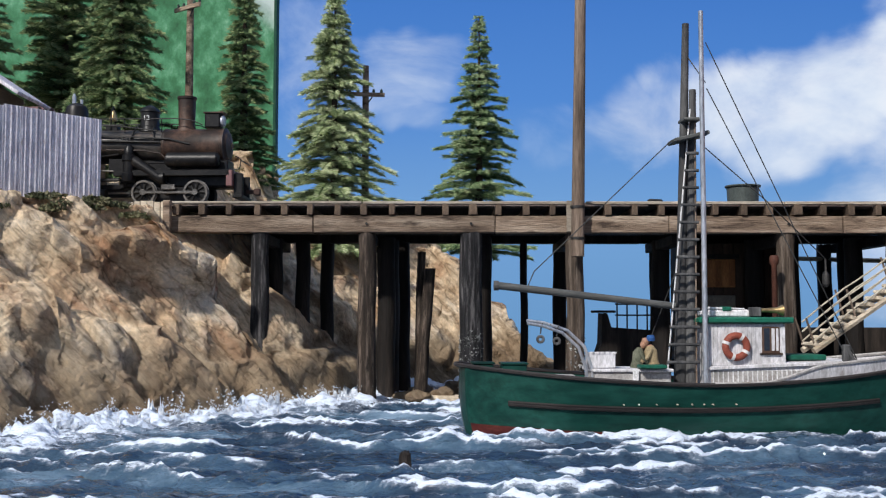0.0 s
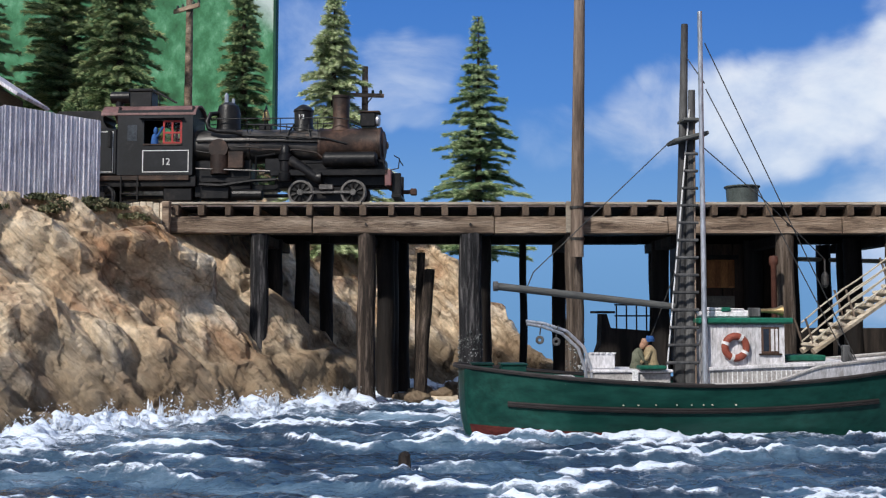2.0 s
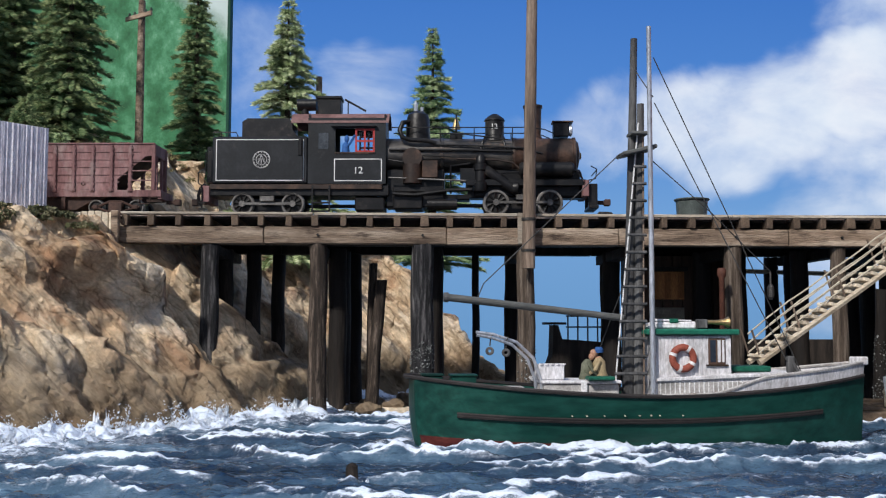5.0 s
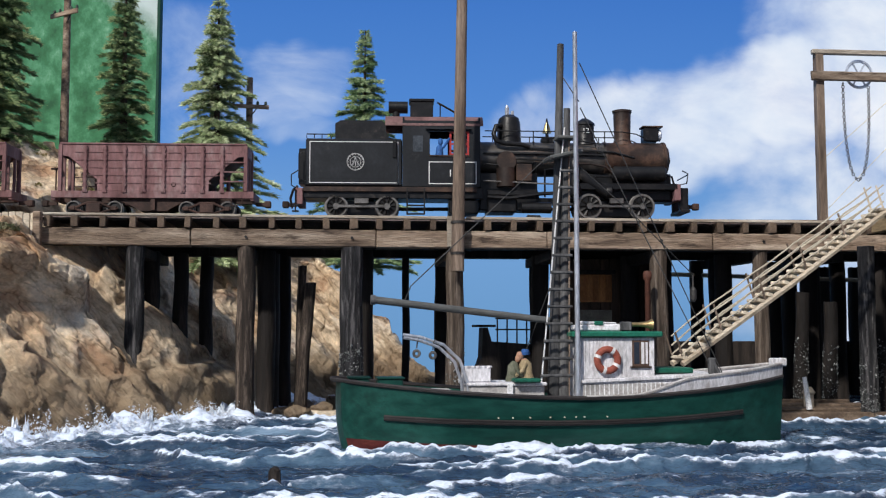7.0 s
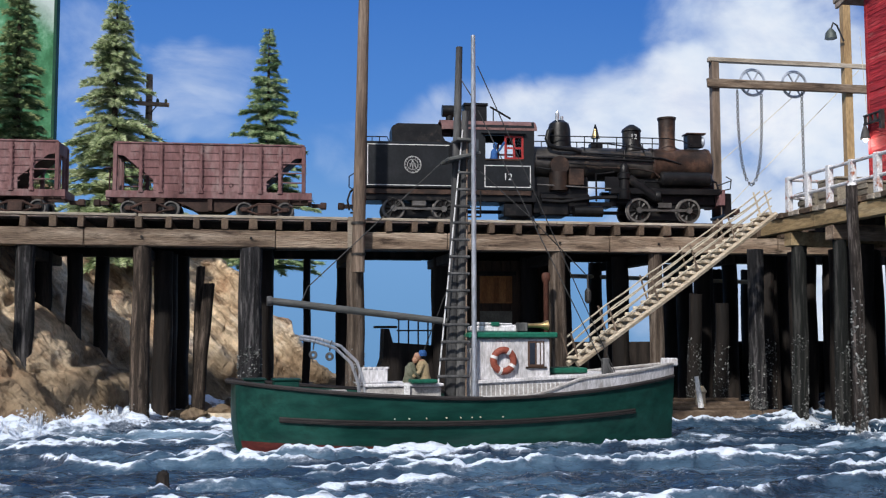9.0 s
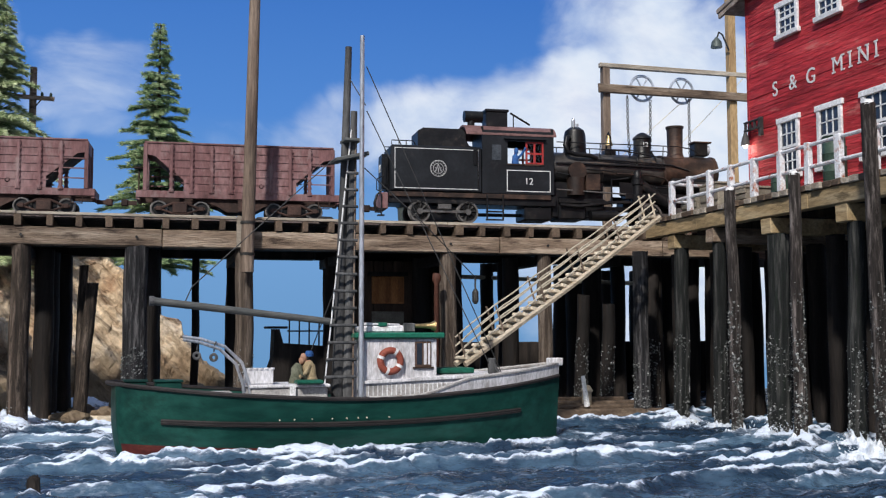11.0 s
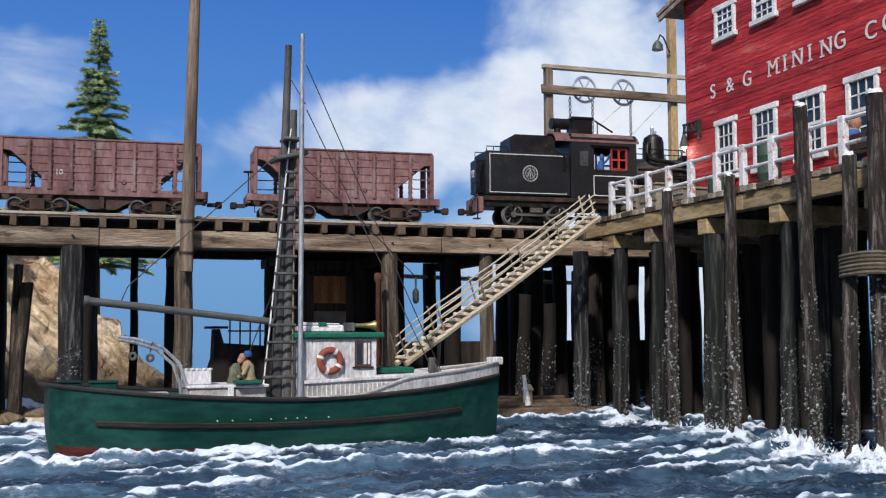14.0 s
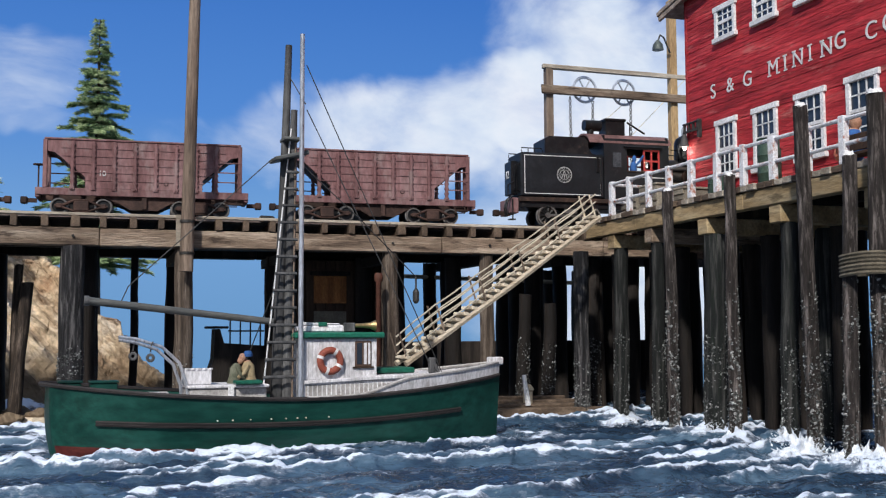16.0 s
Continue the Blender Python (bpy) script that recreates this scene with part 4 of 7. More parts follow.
def frame_lines(bm, x0, x1, z0, z1, y, w=0.35):
    """A thin painted border on an upright side."""
    box(bm, x0, x1, y - 0.06, y + 0.06, z0, z0 + w)
    box(bm, x0, x1, y - 0.06, y + 0.06, z1 - w, z1)
    box(bm, x0, x0 + w, y - 0.06, y + 0.06, z0 + w, z1 - w)
    box(bm, x1 - w, x1, y - 0.06, y + 0.06, z0 + w, z1 - w)
    return bm


def side_text(body, size, x, z, y, parent, name="number", material=None):
    me = text_mesh(body, size)
    ob = link_mesh(name, me, material or LETTER, parent, (x, y, z))
    ob.rotation_euler = (radians(90), 0, 0)
    return ob


loco = thing("steam_locomotive", (0, 0, 0), "black geared steam locomotive with white number panel and red-framed cab window", "locomotive")
loco.matrix_basis = on_track(train_x(0))
# tank and bunker
part("water_tank", box(B(), -23, 22, -10, 10, 14.6, 37, 0.7), LOCOTANK, loco, smooth=False)
bm = B()
prism(bm, [(-9.5, 37), (-9.5, 44.4), (-7, 46), (12.5, 46), (14.2, 44), (14.2, 41), (16, 38), (19, 37)], -8, 8)
part("coal_bunker", bm, LOCOBLACK, loco)
bm = B()
for y in (-9.6, 9.6):
    tube(bm, [(-22.6, y, 37), (-22.6, y, 39), (-12, y, 39), (-11, y, 37)], 0.28)
    for x in (-19, -15.5):
        rod(bm, (x, y, 37), (x, y, 39), 0.22, seg=6)
part("grab_rail", bm, LOCOBLACK, loco)
for y in (-10.08, 10.08):
    part("tank_lining", frame_lines(B(), -21.2, 20.2, 16, 35.6, y), LETTER, loco, "thin white lining")
bm = B()
torus(bm, (0.2, -10.1, 26), 3.9, 0.22, "y", 32, 4, 0.4)
torus(bm, (0.2, -10.1, 26), 2.5, 0.18, "y", 28, 4, 0.4)
for k in range(16):
    w = k * math.tau / 16
    c = Vector((0.2 + 3.2 * math.cos(w), -10.1, 26 + 3.2 * math.sin(w)))
    rod(bm, c, c + Vector((0.5 * math.cos(w), 0, 0.5 * math.sin(w))), 0.26, 0.26, 5)
for p, q in (((-1.2, 24.6), (0.2, 28)), ((0.2, 28), (1.6, 24.6)), ((-1.5, 26.2), (1.9, 26.2)), ((0.2, 24), (0.2, 26))):
    rod(bm, (p[0], -10.08, p[1]), (q[0], -10.08, q[1]), 0.26, 0.26, 5)
part("emblem", bm, mat("worn_emblem_white", [(0.12, 0.12, 0.12), (0.34, 0.34, 0.34), (0.6, 0.6, 0.6)], 1.2, rough=0.6, bump=0.0, rand=0.0), loco, "round white emblem with plain shapes")
part("tank_door", box(B(), 17.6, 19.2, -10.7, -10.05, 28, 36, 0.2), LOCOBLACK, loco)
part("tank_rail", tube(B(), [(17.5, -10.5, 35.8), (19.6, -10.9, 35.4), (19.8, -10.9, 16)], 0.25), LOCOBLACK, loco)
# cab with open side windows
for sy in (-1, 1):
    bm = B()
    y0, y1 = (9.2 * sy, 10 * sy) if sy > 0 else (-10, -9.2)
    box(bm, 22.1, 34.9, y0, y1, 14.6, 45.8)
    box(bm, 53.4, 58.6, y0, y1, 14.6, 45.8)
    box(bm, 34.9, 53.4, y0, y1, 14.6, 29.4)
    box(bm, 34.9, 53.4, y0, y1, 40.7, 45.8)
    part("cab_side", bm, LOCOTANK, loco)
    ys = 9.7 * sy
    bm = B()
    for x in (44.6, 48.7, 52.9):
        box(bm, x - 0.45, x + 0.45, ys - 0.3, ys + 0.3, 29.6, 40.4)
    for z in (29.9, 34.8, 40.2):
        box(bm, 44.4, 53.2, ys - 0.25, ys + 0.25, z - 0.45, z + 0.45)
    sash = part("window_sash", bm, SIGNRED, loco, "red four-pane sliding sash")
    part("pane", box(B(), 45, 52.6, ys - 0.1, ys + 0.1, 30, 40), CLEARGLASS, sash).visible_shadow = False
    part("window_sill", box(B(), 34.6, 53.6, 10 * sy - 0.4, 10 * sy + 0.6, 28.7, 29.5, 0.1), LOCORUST, loco)
    part("awning", box(B(), 33, 54.4, min(9.9 * sy, 12 * sy), max(9.9 * sy, 12 * sy), 41.4, 41.9, 0.1), LOCOTANK, loco)
    part("small_window", box(B(), 27, 31.6, 10.06 * sy - 0.12, 10.06 * sy + 0.12, 31, 38.6), mat("dusty_glass", [(0.05, 0.06, 0.07), (0.09, 0.10, 0.115)], 12, rough=0.2, bump=0.0), loco)
part("cab_front", box(B(), 57.8, 58.6, -9.2, 9.2, 14.6, 47.6), LOCOBLACK, loco)
part("cab_rear", box(B(), 22.1, 22.9, -9.2, 9.2, 14.6, 47.6), LOCOBLACK, loco)
bm = B()
arc = [(11.2 * math.sin(a), 44.2 + 5.2 * (math.cos(a * 1.0) - math.cos(1.15)) / (1 - math.cos(1.15))) for a in np.linspace(-1.15, 1.15, 13)]
outl = arc + [(y, z - 0.9) for y, z in arc[::-1]]
a = [bm.verts.new((14, y, z)) for y, z in outl]
b = [bm.verts.new((60, y, z)) for y, z in outl]
for i in range(len(a)):
    j = (i + 1) % len(a)
    bm.faces.new((a[i], b[i], b[j], a[j]))
for row, flip in ((a, 1), (b, -1)):
    n = len(arc)
    for i in range(n - 1):
        q = (row[i], row[i + 1], row[2 * n - 2 - i], row[2 * n - 1 - i])
        bm.faces.new(q[::flip])
part("cab_roof", bm, ROOFRED, loco, "dusty red curved roof", smooth=True)
bm = box(B(), 25.8, 36.6, -4.5, 4.5, 48, 56, 0.3)
box(bm, 25.2, 37.2, -5, 5, 56, 57.4, 0.3)
part("roof_hatch", bm, LOCOBLACK, loco)
part("roof_vent", rod(rod(B(), (19, 0, 48), (19, 0, 52.5), 1.8, 1.8, 12), (15.4, 0, 54), (24.6, 0, 54), 2.9, 2.9, 16), LOCOBLACK, loco, smooth=True)
bm = rod(B(), (38.5, -3, 56), (48.5, -3, 50.4), 0.5)
rod(bm, (40, -3, 55), (40, -3, 48), 0.3)
part("roof_brace", bm, LOCOBLACK, loco)
for y in (-10.08, 10.08):
    part("number_border", frame_lines(B(), 34.4, 56.8, 15.8, 26.4, y, 0.4), LETTER, loco)
side_text("12", 4.6, 43.4, 19.4, -10.05, loco)
# the driver in the cab: a small painted figure
bm = lathe(B(), [(1.6, 26), (1.9, 30), (1.5, 33.5), (0.7, 34.6)], (39.5, -7.6, 0), seg=10)
lathe(bm, [(0.5, 34.4), (1.1, 35.4), (1.1, 36.8), (0.5, 37.8)], (40, -7.8, 0), seg=10)
tube(bm, [(40.5, -8.4, 32.6), (42, -9.4, 34.2), (44.2, -9.9, 37.6)], 0.6)
part("driver_doll", bm, FIGBLUE, loco, "small blue painted figure", smooth=True)
# frame, steps, ends
part("frame", box(B(), -24, 60, -9, 9, 9, 14.4, 0.3), LOCOBLACK, loco)
part("side_sill", box(B(), -24, 57, -10.3, -9.1, 12, 14.3, 0.2), LOCORUST, loco)
bm = B()
for z in (1.4, 5.4):
    box(bm, 24, 32.5, -10.8, -8.6, z, z + 0.6)
for x in (24, 32):
    box(bm, x, x + 0.7, -10.6, -10, 1.4, 14)
part("cab_step", bm, LOCOBLACK, loco)
bm = box(B(), -27.6, -24.2, -9.5, 9.5, 6, 13.8, 0.3)
part("rear_beam", bm, OXIDE, loco, "red-brown end beam")
rear_no = side_text("12", 5.4, -26.75, 24.5, 3.0, loco)
rear_no.rotation_euler = (radians(90), 0, radians(-90))
bm = B()
for y in (-7.6, -4.8):
    tube(bm, [(-26.8, y, 15), (-29.0, y, 13), (-30.2, y, 9), (-29.4, y, 4.5)], 0.45)
for z in (2.6, 5.6):
    box(bm, -29, -26, -10.2, -6.6, z, z + 0.5)
tube(bm, [(-27.5, -9.9, 13), (-27.5, -9.9, 2.6)], 0.35)
part("brake_hose", bm, LOCOBLACK, loco)
bm = tube(B(), [(-27.2, -9, 13.6), (-29.6, -9, 15), (-29.6, -9, 20), (-26.4, -9, 22)], 0.3)
tube(bm, [(-23.2, -8.6, 17), (-26.2, -8.6, 18.5), (-26.2, -8.6, 30), (-23.2, -8.6, 31)], 0.3)
box(bm, -26.6, -23.2, -5, 5, 16, 33, 0.3)
part("rear_fitting", bm, LOCOBLACK, loco)


def coupler(parent, x, sgn, z=6.8):
    bm = box(B(), x, x + sgn * 5 if sgn > 0 else x, -0.9, 0.9, z - 0.9, z + 0.9) if sgn > 0 else box(B(), x - 5, x, -0.9, 0.9, z - 0.9, z + 0.9)
    c = x + sgn * 5.4
    box(bm, c - 1.5, c + 1.5, -1.6, 1.6, z - 1.6, z + 1.6, 0.4)
    return part("coupler", bm, OXIDEDARK, parent)


coupler(loco, -27.6, -1)
coupler(loco, 157.7, 1)
# boiler
BOILER = mat("dusty_boiler_black", [(0.008, 0.0075, 0.0075), (0.019, 0.0175, 0.0165), (0.10, 0.09, 0.082)], 9, (2.2, 1, 1), rough=0.42, bump=0.12, rand=0.0, dirt=(0.10, 0.07, 0.052), dirt_at=0.60, spec=0.5)
part("boiler", lathe(B(), [(8.3, 58.6), (8.3, 84), (8.6, 84.2), (8.6, 85.4), (8.3, 85.6), (8.1, 118)], (0, 0, 29.2), "x", 28), BOILER, loco, smooth=True)
part("smokebox", lathe(B(), [(8.5, 118), (8.7, 118.3), (8.7, 119.6), (8.4, 120), (8.4, 146.4), (8.8, 146.6), (8.8, 147.8), (7.4, 148.2), (6.6, 149.2), (2.0, 150.2), (0.9, 151)], (0, 0, 29.2), "x", 28), LOCORUST, loco, "rusty brown smokebox", smooth=True)
part("number_plate", lathe(B(), [(1.6, 150), (1.6, 150.8)], (0, 0, 29.2), "x", 14), BRASS, loco)
dome = part("steam_dome", lathe(B(), [(6.2, 36), (5.8, 38.4), (5.5, 46.5), (4.8, 49), (2.6, 50.6), (1, 51)], (73.2, 0, 0), seg=20), LOCOBLACK, loco, smooth=True)
bm = lathe(B(), [(1.0, 50.4), (1.0, 54), (0.4, 55.5)], (72.2, -1, 0), seg=8)
lathe(bm, [(0.7, 50.2), (0.8, 53)], (75, 1.2, 0), seg=8)
part("safety_valve", bm, SILVER, dome, "grey metal safety valves")
sand = part("sand_dome", lathe(B(), [(5.6, 36), (5.0, 38), (4.5, 39), (4.5, 45.6), (5, 46), (4.6, 47), (2.6, 48.6), (1.2, 49.4)], (109.8, 0, 0), seg=20), LOCOBLACK, loco, smooth=True)
side_text("12", 3.4, 107.8, 41.6, -4.75, sand)
bm = tube(B(), [(113, -4, 39), (113.6, -6.4, 36), (115, -8.6, 31)], 0.45)
tube(bm, [(106, -4, 39), (104, -7, 35), (103, -8.7, 30)], 0.45)
part("sand_pipe", bm, LOCOBLACK, loco)
bell = part("bell", lathe(B(), [(2.2, 42.2), (1.9, 43.2), (1.2, 45.8), (0.5, 47.4)], (91.5, 0, 0), seg=14), BRASS, loco, "brass bell", smooth=True)
bm = tube(B(), [(91.5, -2.8, 36), (91.5, -2.8, 46), (91.5, 0, 49), (91.5, 2.8, 46), (91.5, 2.8, 36)], 0.4)
box(bm, 88.5, 94.5, -2.5, 2.5, 36.5, 39.5, 0.3)
part("bell_stand", bm, LOCOBLACK, bell)
part("smokestack", lathe(B(), [(5.4, 36), (4.3, 38), (3.9, 39.5), (4.2, 52), (4.6, 52.2), (4.7, 53.3), (3.6, 53.4), (3.2, 44)], (128, 0, 0), seg=22), LOCORUST, loco, "tall rusty smokestack", smooth=True)
lamp = part("headlight", box(B(), 137.6, 145, -3.2, 3.2, 38, 44.8, 0.5), LOCOBLACK, loco)
part("lamp_hood", box(B(), 137, 147, -3.6, 3.6, 44.8, 45.6, 0.2), LOCORUST, lamp)
part("lens", lathe(B(), [(2.6, 145), (2.9, 146.2), (2.2, 146.8)], (0, 0, 41.4), "x", 16), SILVER, lamp, "silver reflector rim", smooth=True)
bm = B()
for y in (-7.6, 7.6):
    tube(bm, [(61, y, 41.6), (126, y, 41.6), (133, y, 40.6), (138, y, 38.4)], 0.28)
    for x in (66, 84, 100, 118):
        rod(bm, (x, y, 41.6), (x, y * 0.9, 35), 0.25, seg=6)
part("handrail", bm, LOCOBLACK, loco)
part("steam_pipe", tube(B(), [(69, -3.5, 45), (66.4, -7.5, 44), (65, -8.8, 40), (66.2, -9.3, 36.6), (70, -9.4, 35.4), (78, -9, 35), (82, -7.8, 34)], 1.15, 10), LOCOBLACK, loco, smooth=True)
bm = tube(B(), [(82, -8.4, 33.4), (100, -8.7, 32.8), (122, -8.8, 31.6), (132, -8.4, 29)], 0.5)
tube(bm, [(60, -9, 30.8), (96, -9.2, 30.6), (118, -9.2, 30)], 0.6)
tube(bm, [(84, -8.6, 38.6), (96, -8.2, 38.2), (106, -8, 37), (116, -8.2, 35.6)], 0.35)
tube(bm, [(60, -8.8, 26), (66, -9.6, 25), (76, -9.8, 28), (90, -9.4, 27.4)], 0.4)
part("pipe_run", bm, LOCOBLACK, loco)
part("pipe_rack", tube(B(), [(92, -9.2, 26.4), (110, -9.4, 26), (118, -9.2, 24.6), (121, -9, 22)], 0.5), LOCORUST, loco)
part("reach_rod", rod(B(), (60, -9.9, 17.5), (101, -9.9, 15.8), 0.4), RODSTEEL, loco)
part("cylinder_cover", lathe(B(), [(2.9, 118), (3.2, 119), (3.2, 120.4), (2.4, 121)], (0, -8.9, 12.6), "x", 14), LOCOBLACK, loco, smooth=True)
part("air_tank", lathe(B(), [(2.6, 121), (3.6, 122), (3.6, 145.6), (2.6, 146.6)], (0, -9, 21.4), "x", 18), LOCOBLACK, loco, smooth=True)
part("air_tank", lathe(B(), [(2.6, 121), (3.6, 122), (3.6, 145.6), (2.6, 146.6)], (0, 9, 21.4), "x", 18), LOCOBLACK, loco, smooth=True)
for y0, y1 in ((-10.5, -6.5), (6.5, 10.5)):
    part("running_board", box(B(), 96, 152, y0, y1, 13.6, 16.6, 0.3), LOCOBLACK, loco)
bm = box(B(), 60, 87, -4.5, 4.5, 8.5, 13, 0.3)
box(bm, 86, 98, -4.5, 4.5, 7.6, 10.2, 0.3)
box(bm, 97, 151, -4.5, 4.5, 8.5, 13, 0.3)
box(bm, 62, 86, -8, 8, 11, 13.4, 0.3)
part("main_frame", bm, LOCOBLACK, loco)
bm = lathe(B(), [(4.6, -10.2), (4.6, -3)], (71, 0, 27), "y", 18)
lathe(bm, [(4.4, 15), (4.6, 24)], (71, -6.8, 0), "z", 16)
part("drum", bm, LOCORUST, loco, "rusty drum beside the boiler", smooth=True)
part("lubricator_box", box(B(), 75.6, 83, -10, -6, 17.5, 25.6, 0.3), LOCORUST, loco)
bm = lathe(B(), [(3, 11), (3.3, 12), (3.3, 15), (2.7, 15.6), (2.7, 20.5), (3.3, 21), (3.3, 23.6), (2.4, 24.2), (2.4, 27), (1.4, 28.4)], (103, -9, 0), "z", 14)
part("air_pump", bm, LOCOBLACK, loco, smooth=True)
bm = rod(B(), (104, -8.6, 22), (119, -8.6, 12), 2.6, 2.6, 14)
rod(bm, (119, -8.6, 12), (124, -8.6, 8.6), 0.6)
part("cylinder", bm, LOCOBLACK, loco, smooth=True)
part("valve_plate", box(B(), 93.4, 101.4, -9.6, -8.6, 15, 22, 0.2), LOCOBLACK, loco)
for pts, r in (([(89, -9.4, 10), (89, -9.4, 23), (98, -9.4, 24.2)], 0.5), ([(62, -9.6, 10), (72, -9.6, 9.4), (88, -9.6, 11.6), (99, -9.6, 12)], 0.9),
               ([(112, -9.8, 14.5), (113, -9.8, 19.8), (121, -9.6, 20)], 0.5), ([(146.4, -9, 21), (149.5, -9, 20), (150.4, -9, 16.6)], 0.5)):
    part("pipe", tube(B(), pts, r), LOCOBLACK, loco, smooth=True)
bm = box(B(), 44, 58, -8, 8, 2.2, 8.6, 0.5)
box(bm, 62, 76, -8, 8, 3, 9.6, 0.6)
rod(bm, (78, -8.4, 5), (92, -8.4, 5), 2.6, 2.6, 14)
part("underframe_tank", bm, LOCOBLACK, loco)
bm = box(B(), 58.6, 86, -6, 6, 4, 22, 0.5)
box(bm, 100, 150, -5.5, 5.5, 9, 22, 0.5)
part("ashpan", bm, LOCOBLACK, loco)
part("drive_shaft", rod(B(), (20, 0, 5), (112, 0, 5.4), 0.9), LOCOBLACK, loco)
bm = box(B(), 150.4, 153.4, -10.5, 10.5, 8.6, 16.4, 0.3)
part("pilot_beam", bm, OXIDE, loco, "faded red pilot beam")
bm = box(B(), 153.4, 157.7, -7.6, -5.6, 4.4, 15, 0.3)
box(bm, 153.4, 157.7, 5.6, 7.6, 4.4, 15, 0.3)
box(bm, 153.4, 158, -9.6, 9.6, 3.2, 4.6, 0.2)
part("pilot_step", bm, LOCOBLACK, loco)
bm = tube(B(), [(152, -9, 16), (156.6, -9, 17), (157.2, -9, 21.6), (154.5, -9, 23)], 0.3)
rod(bm, (157, -9, 21), (157, 9, 21), 0.3)
part("pilot_rail", bm, LOCOBLACK, loco)


def truck(parent, x0, x1, r, spokes, rod_bar, y=8.0):
    """A four-wheel truck: side frames, bolster, wheels."""
    mid = (x0 + x1) / 2
    tk = part("truck", box(B(), mid - 3, mid + 3, -y + 1, y - 1, r - 0.8, r + 2.4, 0.3), LOCOBLACK if rod_bar else OXIDEDARK, parent)
    for s in (-1, 1):
        bm = B()
        yy = s * (y + 1.6)
        if rod_bar:
            box(bm, x0 - 1, x1 + 1, yy - 0.35, yy + 0.35, r - 0.7, r + 0.7, 0.2)
            for x in (x0, x1):
                lathe(bm, [(1.5, yy - 0.5), (1.5, yy + 0.5)], (x, 0, r), "y", 12)
            box(bm, mid - 3.4, mid + 3.4, yy - 1.4, yy - 0.5, r + 1, r + 3.6, 0.3)
        else:
            tube(bm, [(x0 - 1.8, yy, r), (x0 + 1.5, yy, r + 0.4), (mid - 3, yy, r + 2.6), (mid + 3, yy, r + 2.6), (x1 - 1.5, yy, r + 0.4), (x1 + 1.8, yy, r)], 0.6, 6)
            tube(bm, [(x0, yy, r), (mid - 3, yy, r - 2.2), (mid + 3, yy, r - 2.2), (x1, yy, r)], 0.5, 6)
            box(bm, mid - 3.2, mid + 3.2, yy - 0.7, yy + 0.7, r - 2, r + 2.4, 0.3)
            for x in (x0, x1):
                box(bm, x - 1.2, x + 1.2, yy - 0.8, yy + 0.8, r - 1, r + 1.1, 0.3)
        part("coupling_rod" if rod_bar else "side_frame", bm, RODSTEEL if rod_bar else OXIDEDARK, tk)
        for x in (x0, x1):
            wheel(tk, x, r, r, s * y, spokes)
    part("inner_frame", box(B(), x0 - 2, x1 + 2, -y + 2, y - 2, 1.2, r + 3.0, 0.3), LOCOBLACK, tk)
    for x in (x0, x1):
        part("axle", rod(B(), (x, -y, r), (x, y, r), 0.7), WHEELSTEEL, tk)


truck(loco, 110.2, 135.3, 5.9, True, True)
truck(loco, -8.7, 15, 5.2, True, True)


